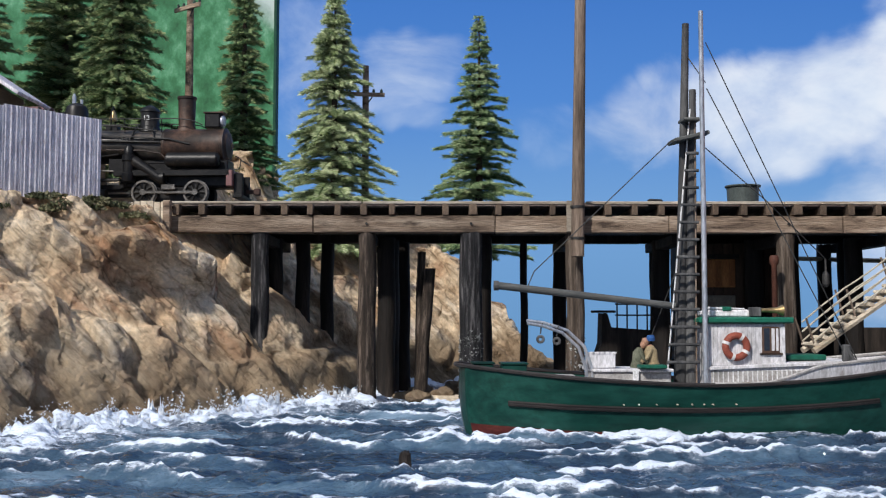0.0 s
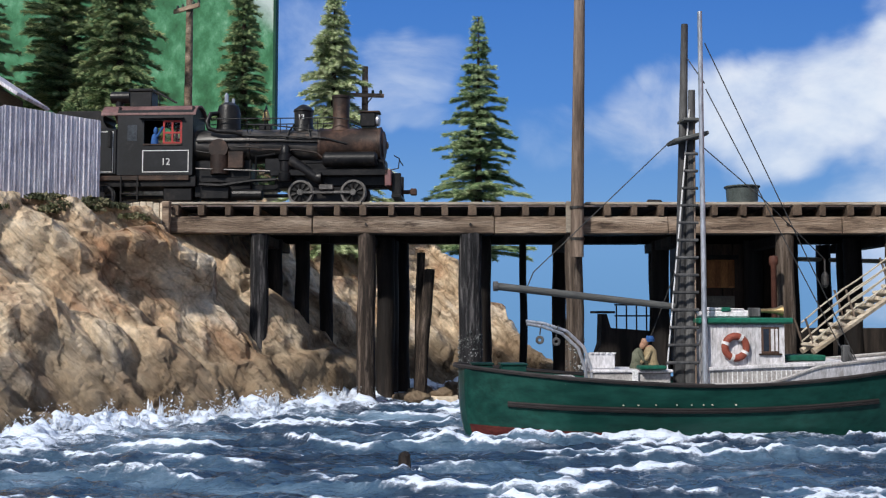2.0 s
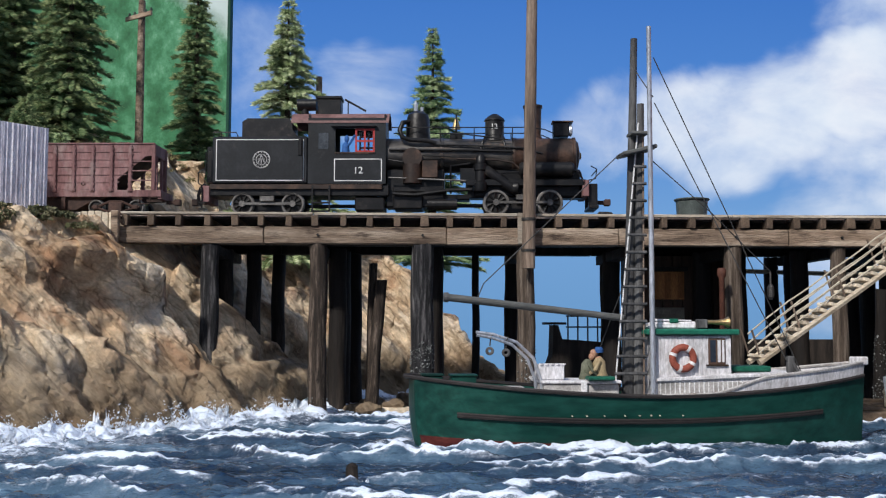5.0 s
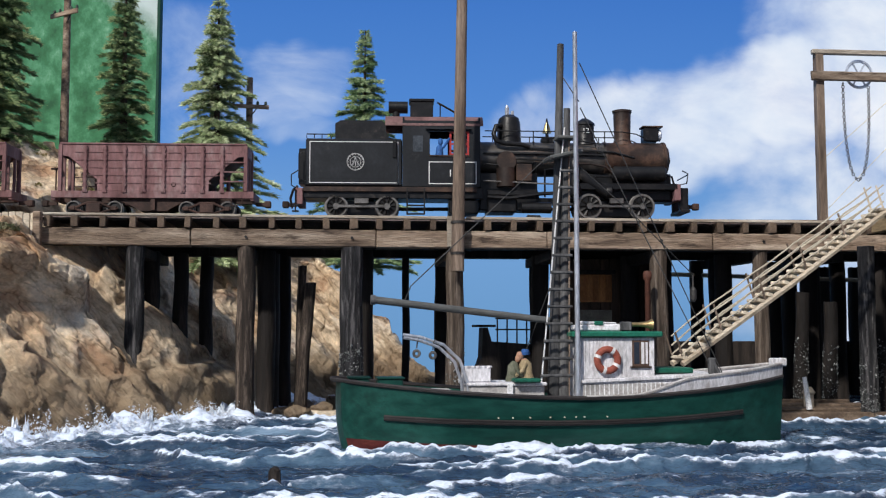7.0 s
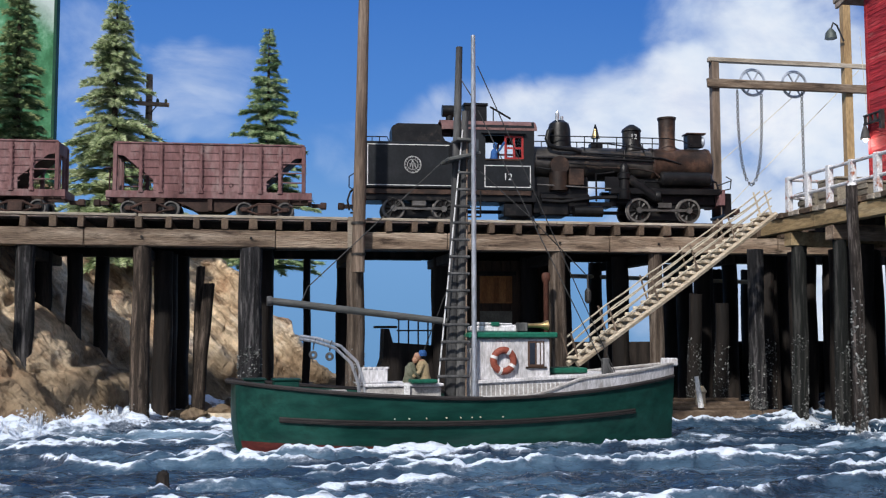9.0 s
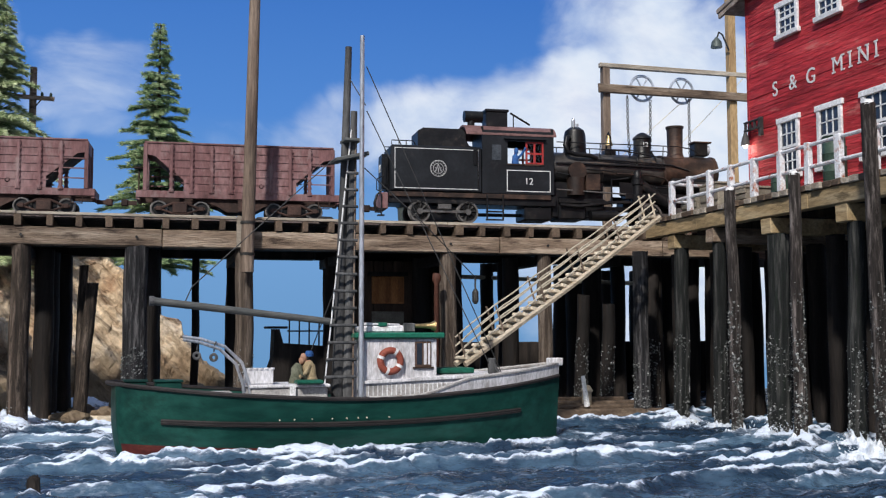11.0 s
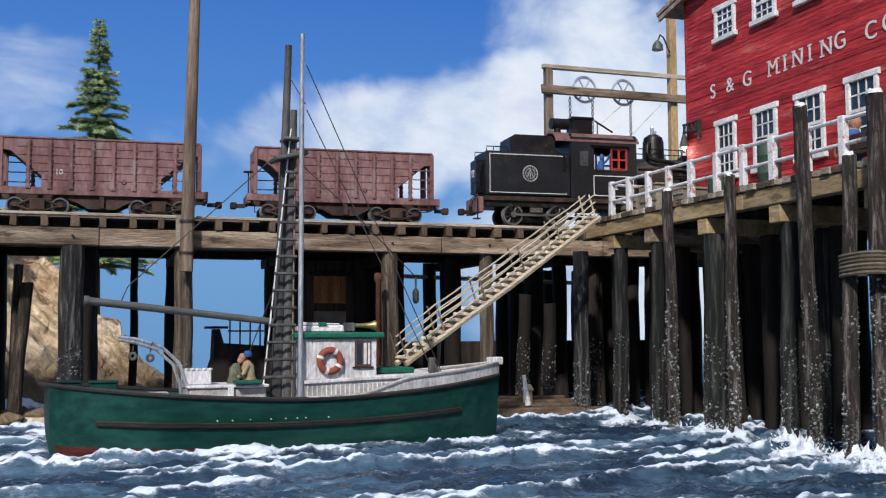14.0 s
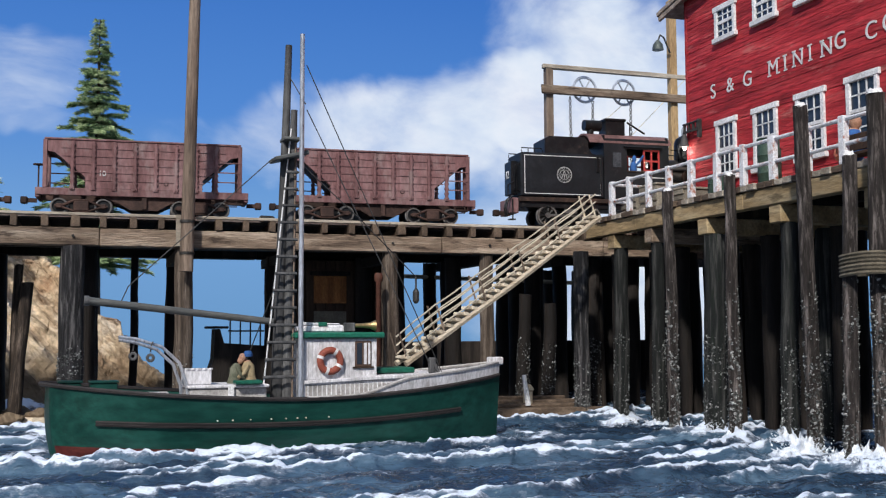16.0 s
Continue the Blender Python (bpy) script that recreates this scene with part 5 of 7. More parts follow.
def hopper_mesh_parts(car):
    L2 = 42.5
    z0, z1 = 11.8, 33.2
    for s in (-1, 1):
        y = 9.2 * s
        bm = B()
        prism(bm, [(-L2, z1 - 5), (-L2, z1), (L2, z1), (L2, z1 - 5), (L2 - 4, z1 - 5.6), (L2 - 17, z0 + 5), (L2 - 17, z0), (-L2 + 17, z0), (-L2 + 17, z0 + 5), (-L2 + 4, z1 - 5.6)], y - 0.4, y + 0.4)
        side = part("side_plate", bm, OXIDE, car)
        for i in range(8):
            x = -31.0 + i * 8.95
            zb = z0
            bm = box(B(), x - 0.75, x + 0.75, y + s * 0.5 - 0.9, y + s * 0.5 + 0.9, zb - 0.6, z1 - 0.3, 0.3)
            box(bm, x - 1.1, x + 1.1, y + s * 0.5 - 0.7, y + s * 0.5 + 0.7, zb - 1, zb + 0.8, 0.2)
            for n in range(8):
                zr = zb + 2.2 + 2.4 * n
                box(bm, x - 1.0, x + 1.0, y + s * 0.5 - 0.75, y + s * 0.5 + 0.75, zr, zr + 0.9)
            part("rib", bm, OXIDE, side)
        for k in range(5):
            zz = z0 + 3.6 * (k + 1)
            inset = 16 if k < 1 else (12.5 if k < 2 else 9.5 if k < 3 else 6.6)
            part("seam", box(B(), -L2 + inset, L2 - inset, y + s * 0.5 - 0.2, y + s * 0.5 + 0.2, zz - 0.22, zz + 0.22), OXIDE, side)
        part("top_rim", box(B(), -L2 - 0.4, L2 + 0.4, y - 0.9, y + 0.9, z1, z1 + 0.9, 0.2), OXIDE, car)
        part("side_sill", box(B(), -46.4, 46.4, y - 0.6, y + 0.6, 8.4, 11.7, 0.2), OXIDE, car)
        for x in (-L2, L2):
            part("corner_post", box(B(), x - 0.9, x + 0.9, y - 0.9, y + 0.9, 11.6, z1, 0.2), OXIDE, car)
        # ladder and grab irons at one corner
        bm = B()
        for z in (16, 20.5, 25):
            box(bm, L2 - 10.6 if s < 0 else -L2, L2 if s < 0 else -L2 + 10.6, y + s * 0.9 - 0.25, y + s * 0.9 + 0.25, z, z + 0.5)
        part("ladder", bm, OXIDE, car)
        bm = tube(B(), [(36 * -s, y, 8.6), (36 * -s, y, 5.2), (41 * -s, y, 5.2), (41 * -s, y, 8.6)], 0.3)
        part("step", bm, OXIDEDARK, car)
        bm = rod(B(), (-20, y * 0.8, 9), (-4, y * 0.8, 3.2), 0.6)
        rod(bm, (20, y * 0.8, 9), (4, y * 0.8, 3.2), 0.6)
        part("truss_rod", bm, OXIDEDARK, car)
        if s < 0:
            bm = torus(B(), (9.4, y - 0.5, 14.8), 0.9, 0.18, "y", 14, 4)
            part("road_mark", bm, OXIDEDARK, car)
    for s in (-1, 1):
        bm = B()
        prism(bm, [(s * (L2 - 0.6), z1 - 2), (s * (L2 - 0.6), z1 - 3), (s * 17, z0 - 3), (s * 16, z0 - 2)], -8.8, 8.8)
        part("slope_sheet", bm, OXIDEDARK, car)
        part("end_plate", box(B(), s * L2 - 0.4, s * L2 + 0.4, -8.8, 8.8, z1 - 5, z1 + 0.6, 0.2), OXIDE, car)
        part("end_sill", box(B(), min(s * 44.6, s * 46.4), max(s * 44.6, s * 46.4), -9.2, 9.2, 7.4, 11.6, 0.2), OXIDE, car)
        for y in (-4, 4):
            part("end_post", box(B(), s * (L2 - 0.2) - 0.6, s * (L2 - 0.2) + 0.6, y - 0.6, y + 0.6, 11.6, z1 - 5), OXIDE, car)
        coupler(car, s * 46.4, s, 6.8)
    bm = rod(B(), (-45.4, -6, 11), (-45.4, -6, 22), 0.35)
    lathe(bm, [(2.4, 22), (2.4, 22.5)], (-45.4, -6, 0), seg=14)
    part("brake_wheel", bm, OXIDEDARK, car)
    bm = B()
    prism(bm, [(-17, 9), (17, 9), (6, 2.6), (-6, 2.6)], -8, 8)
    part("hopper_chute", bm, OXIDEDARK, car)
    part("centre_sill", box(B(), -45, 45, -1.8, 1.8, 7, 10.6), OXIDEDARK, car)
    bm = box(B(), -1, 1, -9.4, -8.4, 3, 9)
    rod(bm, (-13, -6.5, 6.4), (-5, -6.5, 6.4), 1.5)
    part("brake_cylinder", bm, OXIDEDARK, car)
    truck(car, -36.4, -17.6, 3.6, False, False, 7.6)
    truck(car, 15.4, 34.2, 3.6, False, False, 7.6)


HOPPER_AT = [-93.2, -203.6, -314.0]
cars = []
for i, off in enumerate(HOPPER_AT):
    car = thing("hopper_car", (0, 0, 0), "oxide red ribbed steel hopper car with sloped ends", "hopper wagon", "hopper cars of the train")
    car.matrix_basis = on_track(train_x(0) + off)
    hopper_mesh_parts(car)
    if i == 1:
        side_text("10", 3.4, -20.0, 17.5, -9.66, car)
    cars.append((car, off))

# ---- the fishing boat ----
boat = thing("fishing_boat", (4, 366.5, 0), "green wooden fishing boat with white cabin and dark rub rail", "fishing boat", rz=4.0)
LB = 165.0


def half_beam(s):
    return 21.0 * max(0.0, (1 - max(0, (s - 0.42) / 0.58) ** 2.5)) ** 0.9 * (0.34 + 0.66 * min(1, s / 0.20) ** 0.6)


def sheer(s):
    return 16.9 + 6.0 * max(0, (0.5 - s) / 0.5) ** 1.6 + 6.0 * max(0, (s - 0.5) / 0.5) ** 1.9


def hull_point(s, v, sgn, grow=0.0):
    """v from 0 at the keel to 1 at the sheer."""
    b = half_beam(s) + grow
    z = -9 + (sheer(s) + 9) * v
    flare = (0.62 + 0.38 * v ** 0.55)
    if s > 0.75:
        flare *= 1 - 0.35 * (1 - v) * (s - 0.75) / 0.25
    tuck = 7.0 * max(0.0, 1 - v) ** 3.2 * max(0, (0.16 - s) / 0.16)
    rake = -2.2 * (1 - v) * max(0, (s - 0.8) / 0.2)
    return Vector((s * LB + tuck + rake, sgn * b * flare, z))


def hull_strip(bm, v0, v1, s0, s1, grow=0.0, n=60, rows=6):
    svals = [s0 + (s1 - s0) * (0.5 - 0.5 * math.cos(math.pi * i / n)) for i in range(n + 1)]
    for sgn in (-1, 1):
        g = [[bm.verts.new(hull_point(s, v0(s) + (v1(s) - v0(s)) * k / rows, sgn, grow)) for k in range(rows + 1)] for s in svals]
        for i in range(n):
            for k in range(rows):
                bm.faces.new((g[i][k], g[i + 1][k], g[i + 1][k + 1], g[i][k + 1]))
    return bm


def closed_hull():
    bm = B()
    n, rows = 70, 12
    svals = [0.5 - 0.5 * math.cos(math.pi * i / n) for i in range(n + 1)]
    sec = []
    for s in svals:
        left = [bm.verts.new(hull_point(s, k / rows, -1)) for k in range(rows + 1)]
        right = [bm.verts.new(hull_point(s, k / rows, 1)) for k in range(rows + 1)]
        sec.append(left[::-1] + right)
    for p, q in zip(sec, sec[1:]):
        for i in range(len(p) - 1):
            bm.faces.new((p[i], q[i], q[i + 1], p[i + 1]))
    # rounded stern
    st = sec[0]
    cen = [bm.verts.new(Vector((v.co.x - 2.6 * (1 - (abs(v.co.y) / 8.5) ** 2), v.co.y * 0.55, v.co.z))) for v in st]
    for i in range(len(st) - 1):
        bm.faces.new((st[i], st[i + 1], cen[i + 1], cen[i]))
    for i in range(rows):
        a, b = i, len(cen) - 1 - i
        bm.faces.new((cen[a], cen[a + 1], cen[b - 1], cen[b]))
    bmesh.ops.remove_doubles(bm, verts=bm.verts, dist=0.01)
    return bm


part("hull", closed_hull(), HULL, boat, smooth=True)
part("boot_stripe", hull_strip(B(), lambda s: 0.15, lambda s: (12.4 - 4.8 * min(1, s / 0.6)) / (sheer(s) + 9), 0.004, 0.62, 0.08), BOOT, boat, "dull red bottom paint", smooth=True)
bm = B()
for sgn in (-1, 1):
    pts = [hull_point(s, 1, sgn, 0.25) + Vector((0, 0, -0.1)) for s in np.linspace(0.0, 0.995, 60)]
    tube(bm, pts, 0.75, 6)
tube(bm, [hull_point(0, 1, -1), hull_point(0, 1, -0.55) + Vector((-2.3, 0, 0)), hull_point(0, 1, 0.55) + Vector((-2.3, 0, 0)), hull_point(0, 1, 1)], 0.75, 6)
part("gunwale", bm, RUB, boat, smooth=True)
bm = B()
for sgn in (-1, 1):
    a = [hull_point(s, (9 + (10.6 - 2.2 * math.sin(math.pi * min(1, max(0, (s - 0.08) / 0.8)))) + 0.0) / (sheer(s) + 9), sgn, 0.5) for s in np.linspace(0.085, 0.875, 60)]
    for w in (0, 1):
        tube(bm, [p + Vector((0, 0, 0.7 * w - 0.35)) for p in a], 0.6, 6)
part("rub_rail", bm, RUB, boat, "dark timber rub rail", smooth=True)
for x in (52, 57, 63, 70, 75, 79, 82, 90):
    part("scupper", lathe(B(), [(0.24, -0.5), (0.24, 0.3)], (x, -20.0, 10.4), "y", 8), ROPE, boat)
def rise(s):
    """The height of the bow bulwark, which swells up ahead of the cabin."""
    k = min(1.0, max(0.0, (s - 0.60) / 0.15))
    return 0.25 + 4.6 * k * k * (3 - 2 * k)


part("bulwark", hull_strip(B(), lambda s: 1.0, lambda s: 1.0 + rise(s) / (sheer(s) + 9), 0.5, 0.996, 0.1, 50, 2), BOATWHITE, boat, "chalky white bow bulwark", smooth=True)
bm = B()
for sgn in (-1, 1):
    tube(bm, [hull_point(s, 1.0 + rise(s) / (sheer(s) + 9), sgn, 0.0) for s in np.linspace(0.5, 0.99, 40)], 0.65, 6)
part("bulwark_cap", bm, BOATGREY, boat, smooth=True)
bm = B()
n = 50
row = [[bm.verts.new(Vector((hull_point(s, 1, sg, -0.4).x, hull_point(s, 1, sg, -0.4).y, sheer(s) - 2.2))) for sg in (-1, 1)] for s in np.linspace(0.0, 0.97, n)]
for p, q in zip(row, row[1:]):
    bm.faces.new((p[0], p[1], q[1], q[0]))
part("deck", bm, BOATGREY, boat)
part("stem_head", box(B(), 160, 166, -1.6, 1.6, 26.5, 29.5, 0.4), BOATWHITE, boat)

# wheelhouse: its near wall stands 13 from the middle line
cab = part("wheelhouse", box(B(), 82.5, 109.5, -13, 13, 15, 37.2, 0.3), BOATWHITE, boat)
for i in range(18):
    x = 83.3 + i * 1.48
    if i not in (13, 14, 15, 16):
        part("plank", box(B(), x, x + 1.3, -13.22, -13.0, 23, 37, 0.05), BOATWHITE, cab)
bm = box(B(), 79.5, 112.5, -15, 15, 37.3, 39.4, 0.5)
part("roof", bm, TRIMGREEN, cab, "green painted roof")
win = part("window", box(B(), 101.6, 107.8, -13.36, -13.02, 27.2, 36.2, 0.1), mat("varnished_frame", [(0.06, 0.035, 0.025), (0.12, 0.07, 0.05)], 4), cab, "brown framed side window")
for x0, x1 in ((102.3, 104.2), (104.9, 106.0), (106.5, 107.3)):
    part("pane", box(B(), x0, x1, -13.5, -13.38, 28, 35.6), GLASSDARK if x0 < 104 else BOATWHITE, win)
part("window_sill", box(B(), 100.8, 108.6, -13.9, -13.02, 26.6, 27.2, 0.1), SHEDWOOD, cab)
ring = part("life_ring", torus(B(), (92.2, -14.4, 29.4), 3.7, 1.25, "y", 30, 10), BUOY, boat, "faded orange life ring with white bands", smooth=True)
for a in (60, 160, 250, 330):
    c = Vector((92.2 + 3.7 * math.cos(radians(a)), -14.4, 29.4 + 3.7 * math.sin(radians(a))))
    d = Vector((-math.sin(radians(a)), 0, math.cos(radians(a))))
    part("band", rod(B(), c - d * 0.5, c + d * 0.5, 1.38, 1.38, 12), LETTER, ring)
# low trunk cabin ahead
bm = B()
prism(bm, [(82.6, 15), (82.6, 22.6), (112, 24.0), (123, 24.2), (123, 15)], -14.2, 14.2)
prism(bm, [(123, 15), (123, 24.2), (136, 24.6), (136, 15)], -10.5, 10.5)
trunk = part("trunk_cabin", bm, BOATWHITE, boat)
part("panel", box(B(), 83.4, 122.4, -14.3, -14.2, 16, 21.2), BOATGREY, trunk)
for i in range(23):
    x = 84 + i * 1.7
    part("batten", box(B(), x, x + 0.35, -14.5, -14.2, 16, 21.0 + 0.04 * i), WHITEPAINT, trunk)
part("ledge", box(B(), 82.6, 124, -15.3, -14.2, 21.5, 22.7, 0.2, rot=Matrix.Translation((84, 0, 22)) @ Matrix.Rotation(radians(-2.2), 4, "Y") @ Matrix.Translation((-84, 0, -22))), BOATWHITE, trunk)
part("hatch_cover", box(B(), 112.5, 126.5, -8, 6, 24.4, 26.4, 0.4), TRIMGREEN, boat, "green hatch cover")
bm = box(B(), 131, 133.5, -12, -9.5, 24, 30, 0.4)
rod(bm, (132, -11, 29.5), (134.5, -13, 23.5), 0.7)
part("cleat_post", bm, MASTDARK, boat)
# things on the roof
roofbox = thing("folded_tarpaulin", (90, 366, 39.6), "folded white tarpaulin on the wheelhouse roof", "tarpaulin", rz=4)
bm = box(B(), -4, 14, -3, 4, 0, 2.2, 0.6, 0.3)
box(bm, -2, 12, -2.4, 3.2, 2.2, 3.2, 0.5, 0.3)
part("fold", bm, BOATWHITE, roofbox)
part("strap", box(B(), 3.6, 6.6, -3.2, 4.2, 2.0, 3.4, 0.2), TRIMGREEN, roofbox)
horn = thing("fog_horn", (106, 364, 39.6), "brass trumpet fog horn on the wheelhouse roof", "fog horn", rz=4)
part("trumpet", lathe(B(), [(0.7, 0), (0.8, 4), (1.1, 7), (1.9, 8.6), (2.0, 8.8)], (0, 0, 2.2), "x", 14), BRASS, horn, smooth=True)
part("mount", box(B(), -3, 1, -1.2, 1.2, 0, 3.2, 0.3), MASTDARK, horn)
# working deck aft
part("fish_hatch", box(B(), 44, 70, -13, 6, 14, 20.6, 0.4), BOATGREY, boat, "grey-white fish hold hatch")
part("hatch_lid", box(B(), 43.2, 70.8, -13.8, 6.8, 20.7, 21.8, 0.3), BOATWHITE, boat)
crate = thing("fish_box", (52, 364, 21.9), "white fish box with scalloped rim on the hatch", "fish box", rz=4)
bm = box(B(), -5, 4, -4, 4, 0, 5.2, 0.3)
for i in range(5):
    lathe(bm, [(0.9, 5), (0.9, 5.6)], (-4 + 1.9 * i, -3.6, 0), seg=8)
part("box_body", bm, BOATWHITE, crate)
bm = box(B(), 56.5, 58.6, -14.3, -13.9, 15.5, 21.6, 0.1)
part("rag", bm, WHITEPAINT, boat)
tray = thing("fish_tray", (68, 357, 21.9), "small green tray on the boat's hatch", "tray", rz=4)
part("tray_body", box(B(), -4.6, 4.6, -3, 3, 0, 1.4, 0.4), TRIMGREEN, tray)


def doll(name, x, y, z, h, body, label, lean=0.0, head=None):
    """A small painted figure, one plain mesh."""
    bm = lathe(B(), [(h * 0.18, 0), (h * 0.2, h * 0.12), (h * 0.17, h * 0.35), (h * 0.19, h * 0.6), (h * 0.1, h * 0.75), (h * 0.06, h * 0.78)], seg=12)
    lathe(bm, [(h * 0.05, h * 0.77), (h * 0.1, h * 0.84), (h * 0.1, h * 0.93), (h * 0.05, h)], (lean * h * 0.1, 0, 0), seg=12)
    for sy in (-1, 1):
        tube(bm, [(0, sy * h * 0.18, h * 0.66), (lean * h * 0.16, sy * h * 0.22, h * 0.45), (lean * h * 0.32, sy * h * 0.1, h * 0.36)], h * 0.06, 7)
    ob = part(name, bm, body, None, smooth=True)
    ob.data.materials.append(FIGHEAD)
    for f in ob.data.polygons:
        f.material_index = 1 if f.center.z > h * 0.765 * S else 0
    ob.location = (x * S, y * S, z * S)
    ob.rotation_euler = (0, radians(lean * 10), 0)
    return tagged(ob, label, "figurine")


COAT = mat("tan_coat_paint", [(0.3, 0.23, 0.13), (0.45, 0.36, 0.22)], 3, rough=0.85, bump=0.1)
OLIVE = mat("olive_coat_paint", [(0.07, 0.08, 0.05), (0.2, 0.2, 0.15)], 3, rough=0.85, bump=0.1)
doll("figurine", 70.5, 366, 20.4, 12.2, COAT, "seated painted miniature in a tan coat", -1.0)
doll("figurine", 64.0, 366, 20.4, 11.0, OLIVE, "seated painted miniature in an olive coat", 1.0)
bm = lathe(B(), [(1.55, 11.9), (1.6, 12.8), (1.1, 13.9)], seg=12)
box(bm, -2.6, -0.6, -1, 1, 12, 12.4, 0.1)
cap = part("cap", bm, FIGBLUE, None)
cap.location = (69.3 * S, 366 * S, 19.2 * S)
tagged(cap, "blue cap on a miniature's head", "cap")
# davit of twin bent tubes
bm = B()
davit = part("davit", tube(B(), [(41.5, -12, 15), (41, -12, 22), (38.5, -12, 29), (33, -12, 34), (26, -12, 36.4), (21, -12, 37.2)], 0.55, 8), SILVER, boat, "bent aluminium davit", smooth=True)
part("davit_tube", tube(B(), [(44, -10, 15), (43.4, -10, 22), (40.8, -10, 29.4), (35, -10, 34.8), (27, -10, 37.4), (21, -10, 38.2)], 0.55, 8), SILVER, davit, smooth=True)
for x, z in ((25.6, 31.8), (31.2, 31.2)):
    bl = part("pulley", torus(B(), (x, -11, z), 1.0, 0.5, "y", 16, 6), MASTDARK, davit)
    part("hook", tube(B(), [(x, -11, z + 1.8), (x + 0.3, -11, z + 4.4), (x + 0.8, -11, z + 5.4)], 0.25), MASTDARK, bl)
for x0, x1, y0 in ((3, 10, -8), (12.5, 21, -12)):
    tub = part("stern_bin", box(B(), x0, x1, y0, y0 + 8, 15, 23.2, 0.4), HULL, boat, "dark green stern bin")
    part("bin_rim", box(B(), x0 - 0.4, x1 + 0.4, y0 - 0.4, y0 + 8.4, 23.2, 23.9, 0.2), HULL, tub)
bm = box(B(), 20, 38, -14, -4, 17, 19.6, 0.4, 0.3)
part("net_heap", bm, BOATGREY, boat)
# masts, ladder, boom, rigging
part("trolling_pole", rod(B(), (81.2, -15.5, 15.5), (81.2, -15.2, 145), 0.95, 0.8, 12), SILVER, boat, "bright aluminium pole", smooth=True)
part("mast", rod(B(), (75, -6, 15), (78.6, -6, 143), 2.2, 1.2, 12), MASTDARK, boat, "dark wooden mast", smooth=True)
part("mast", rod(B(), (78.6, -6, 15), (80.2, -8, 119), 2.4, 1.2, 12), MASTDARK, boat, "dark wooden mast", smooth=True)
ladder = part("rope_ladder", rod(B(), (68.8, -11, 16), (79, -9, 112), 0.28), LETTER, boat, "mast ladder with dark rungs")
part("rail_side", rod(B(), (79.4, -11, 16), (80.6, -9, 108), 0.28), POLEWOOD, ladder)
for i in range(13):
    k = i / 12.0
    z = 24 + 72 * k
    part("rung", rod(B(), (68.2 + 10.2 * (z - 16) / 96, -11.3, z), (80.4 + 0.6 * k, -11.3, z), 0.55, 0.55, 7), MASTDARK, ladder)
bm = box(B(), 72.4, 85, -13, -3, 101, 102.4, 0.3, rot=Matrix.Translation((78, 0, 101)) @ Matrix.Rotation(radians(-14), 4, "Y") @ Matrix.Translation((-78, 0, -101)))
box(bm, 76, 82, -12, -4, 107.5, 108.6, 0.2)
part("crosstree", bm, BOOMGREY, boat)
boom = part("boom", rod(B(), (10.5, -7, 50.2), (73.5, -7, 43.2), 1.35, 1.2, 12), BOOMGREY, boat, "long grey boom", smooth=True)
part("ferrule", lathe(B(), [(1.7, -0.8), (1.7, 0.8)], (11, -7, 50.1), "x", 12), MASTDARK, boom)
for p, q in (((22, -7, 50), (24, -8, 55)), ((24, -8, 55), (72.5, -8, 101)), ((82.8, -15.2, 134), (136, -11, 24.5)), ((83, -15, 118), (131, -11, 28)), ((83, -12, 98), (104, -12, 80)), ((78.6, -6, 132), (82.6, -15, 120)), ((76, -6, 60), (62, 4, 18)), ((104, -12, 80), (128.5, -4, 60))):
    bm = rod(B(), p, q, 0.2, 0.2, 5)
    part("stay", bm, WIRE, boat)
bm = lathe(B(), [(0.6, 0), (1.3, 1), (1.3, 4.4), (0.6, 5.6)], (128.5, -4, 50), seg=8)
rod(bm, (128.5, -4, 55), (128.5, -4, 60), 0.35)
part("pulley_block", bm, CHAIN, boat, "black pulley block")

# ---- the dock at right angles to the trestle ----
DX = 242.0
dock = thing("dock", (DX, 350, 0), "timber dock on barnacled pilings with a plank deck", "dock")
y = 150.0
i = 0
dk_me = [to_mesh("deck_plank", box(B(), 0, 100, -2.4, 2.4, 0, 2.2, 0.25, 0.2)) for _ in range(4)]
while y < 446:
    ob = link_mesh("deck_plank", dk_me[i % 4], GREYWOOD if i % 3 else TIE, dock, (random.uniform(-1.2, 0.4), y - 350, 89.9))
    y += 5.0
    i += 1
for a, b in ((150, 236), (236, 322), (322, 402), (402, 450)):
    part("edge_beam", box(B(), 0.6, 5, a - 350, b - 350.3, 83.5, 89.7, 0.3, 0.15), DOCKWOOD, dock, "honey-coloured edge beam")
    # joists coloured near-black for the shade under the deck
    for xx in (28, 56, 84):
        part("joist", box(B(), xx, xx + 4, a - 350, b - 350.3, 84.5, 89.7, 0.3), DARKWOOD, dock)
for yy in (426, 392, 350, 304, 256, 205):
    part("cap_beam", box(B(), 1.2, 96, yy - 353.4, yy - 346.6, 77, 83.3, 0.35, 0.15), DOCKWOOD if yy != 392 else BEAM, dock)
FRONT_R = {426: 3.3, 392: 2.8, 350: 4.3, 304: 3.0, 256: 4.0, 205: 4.4}
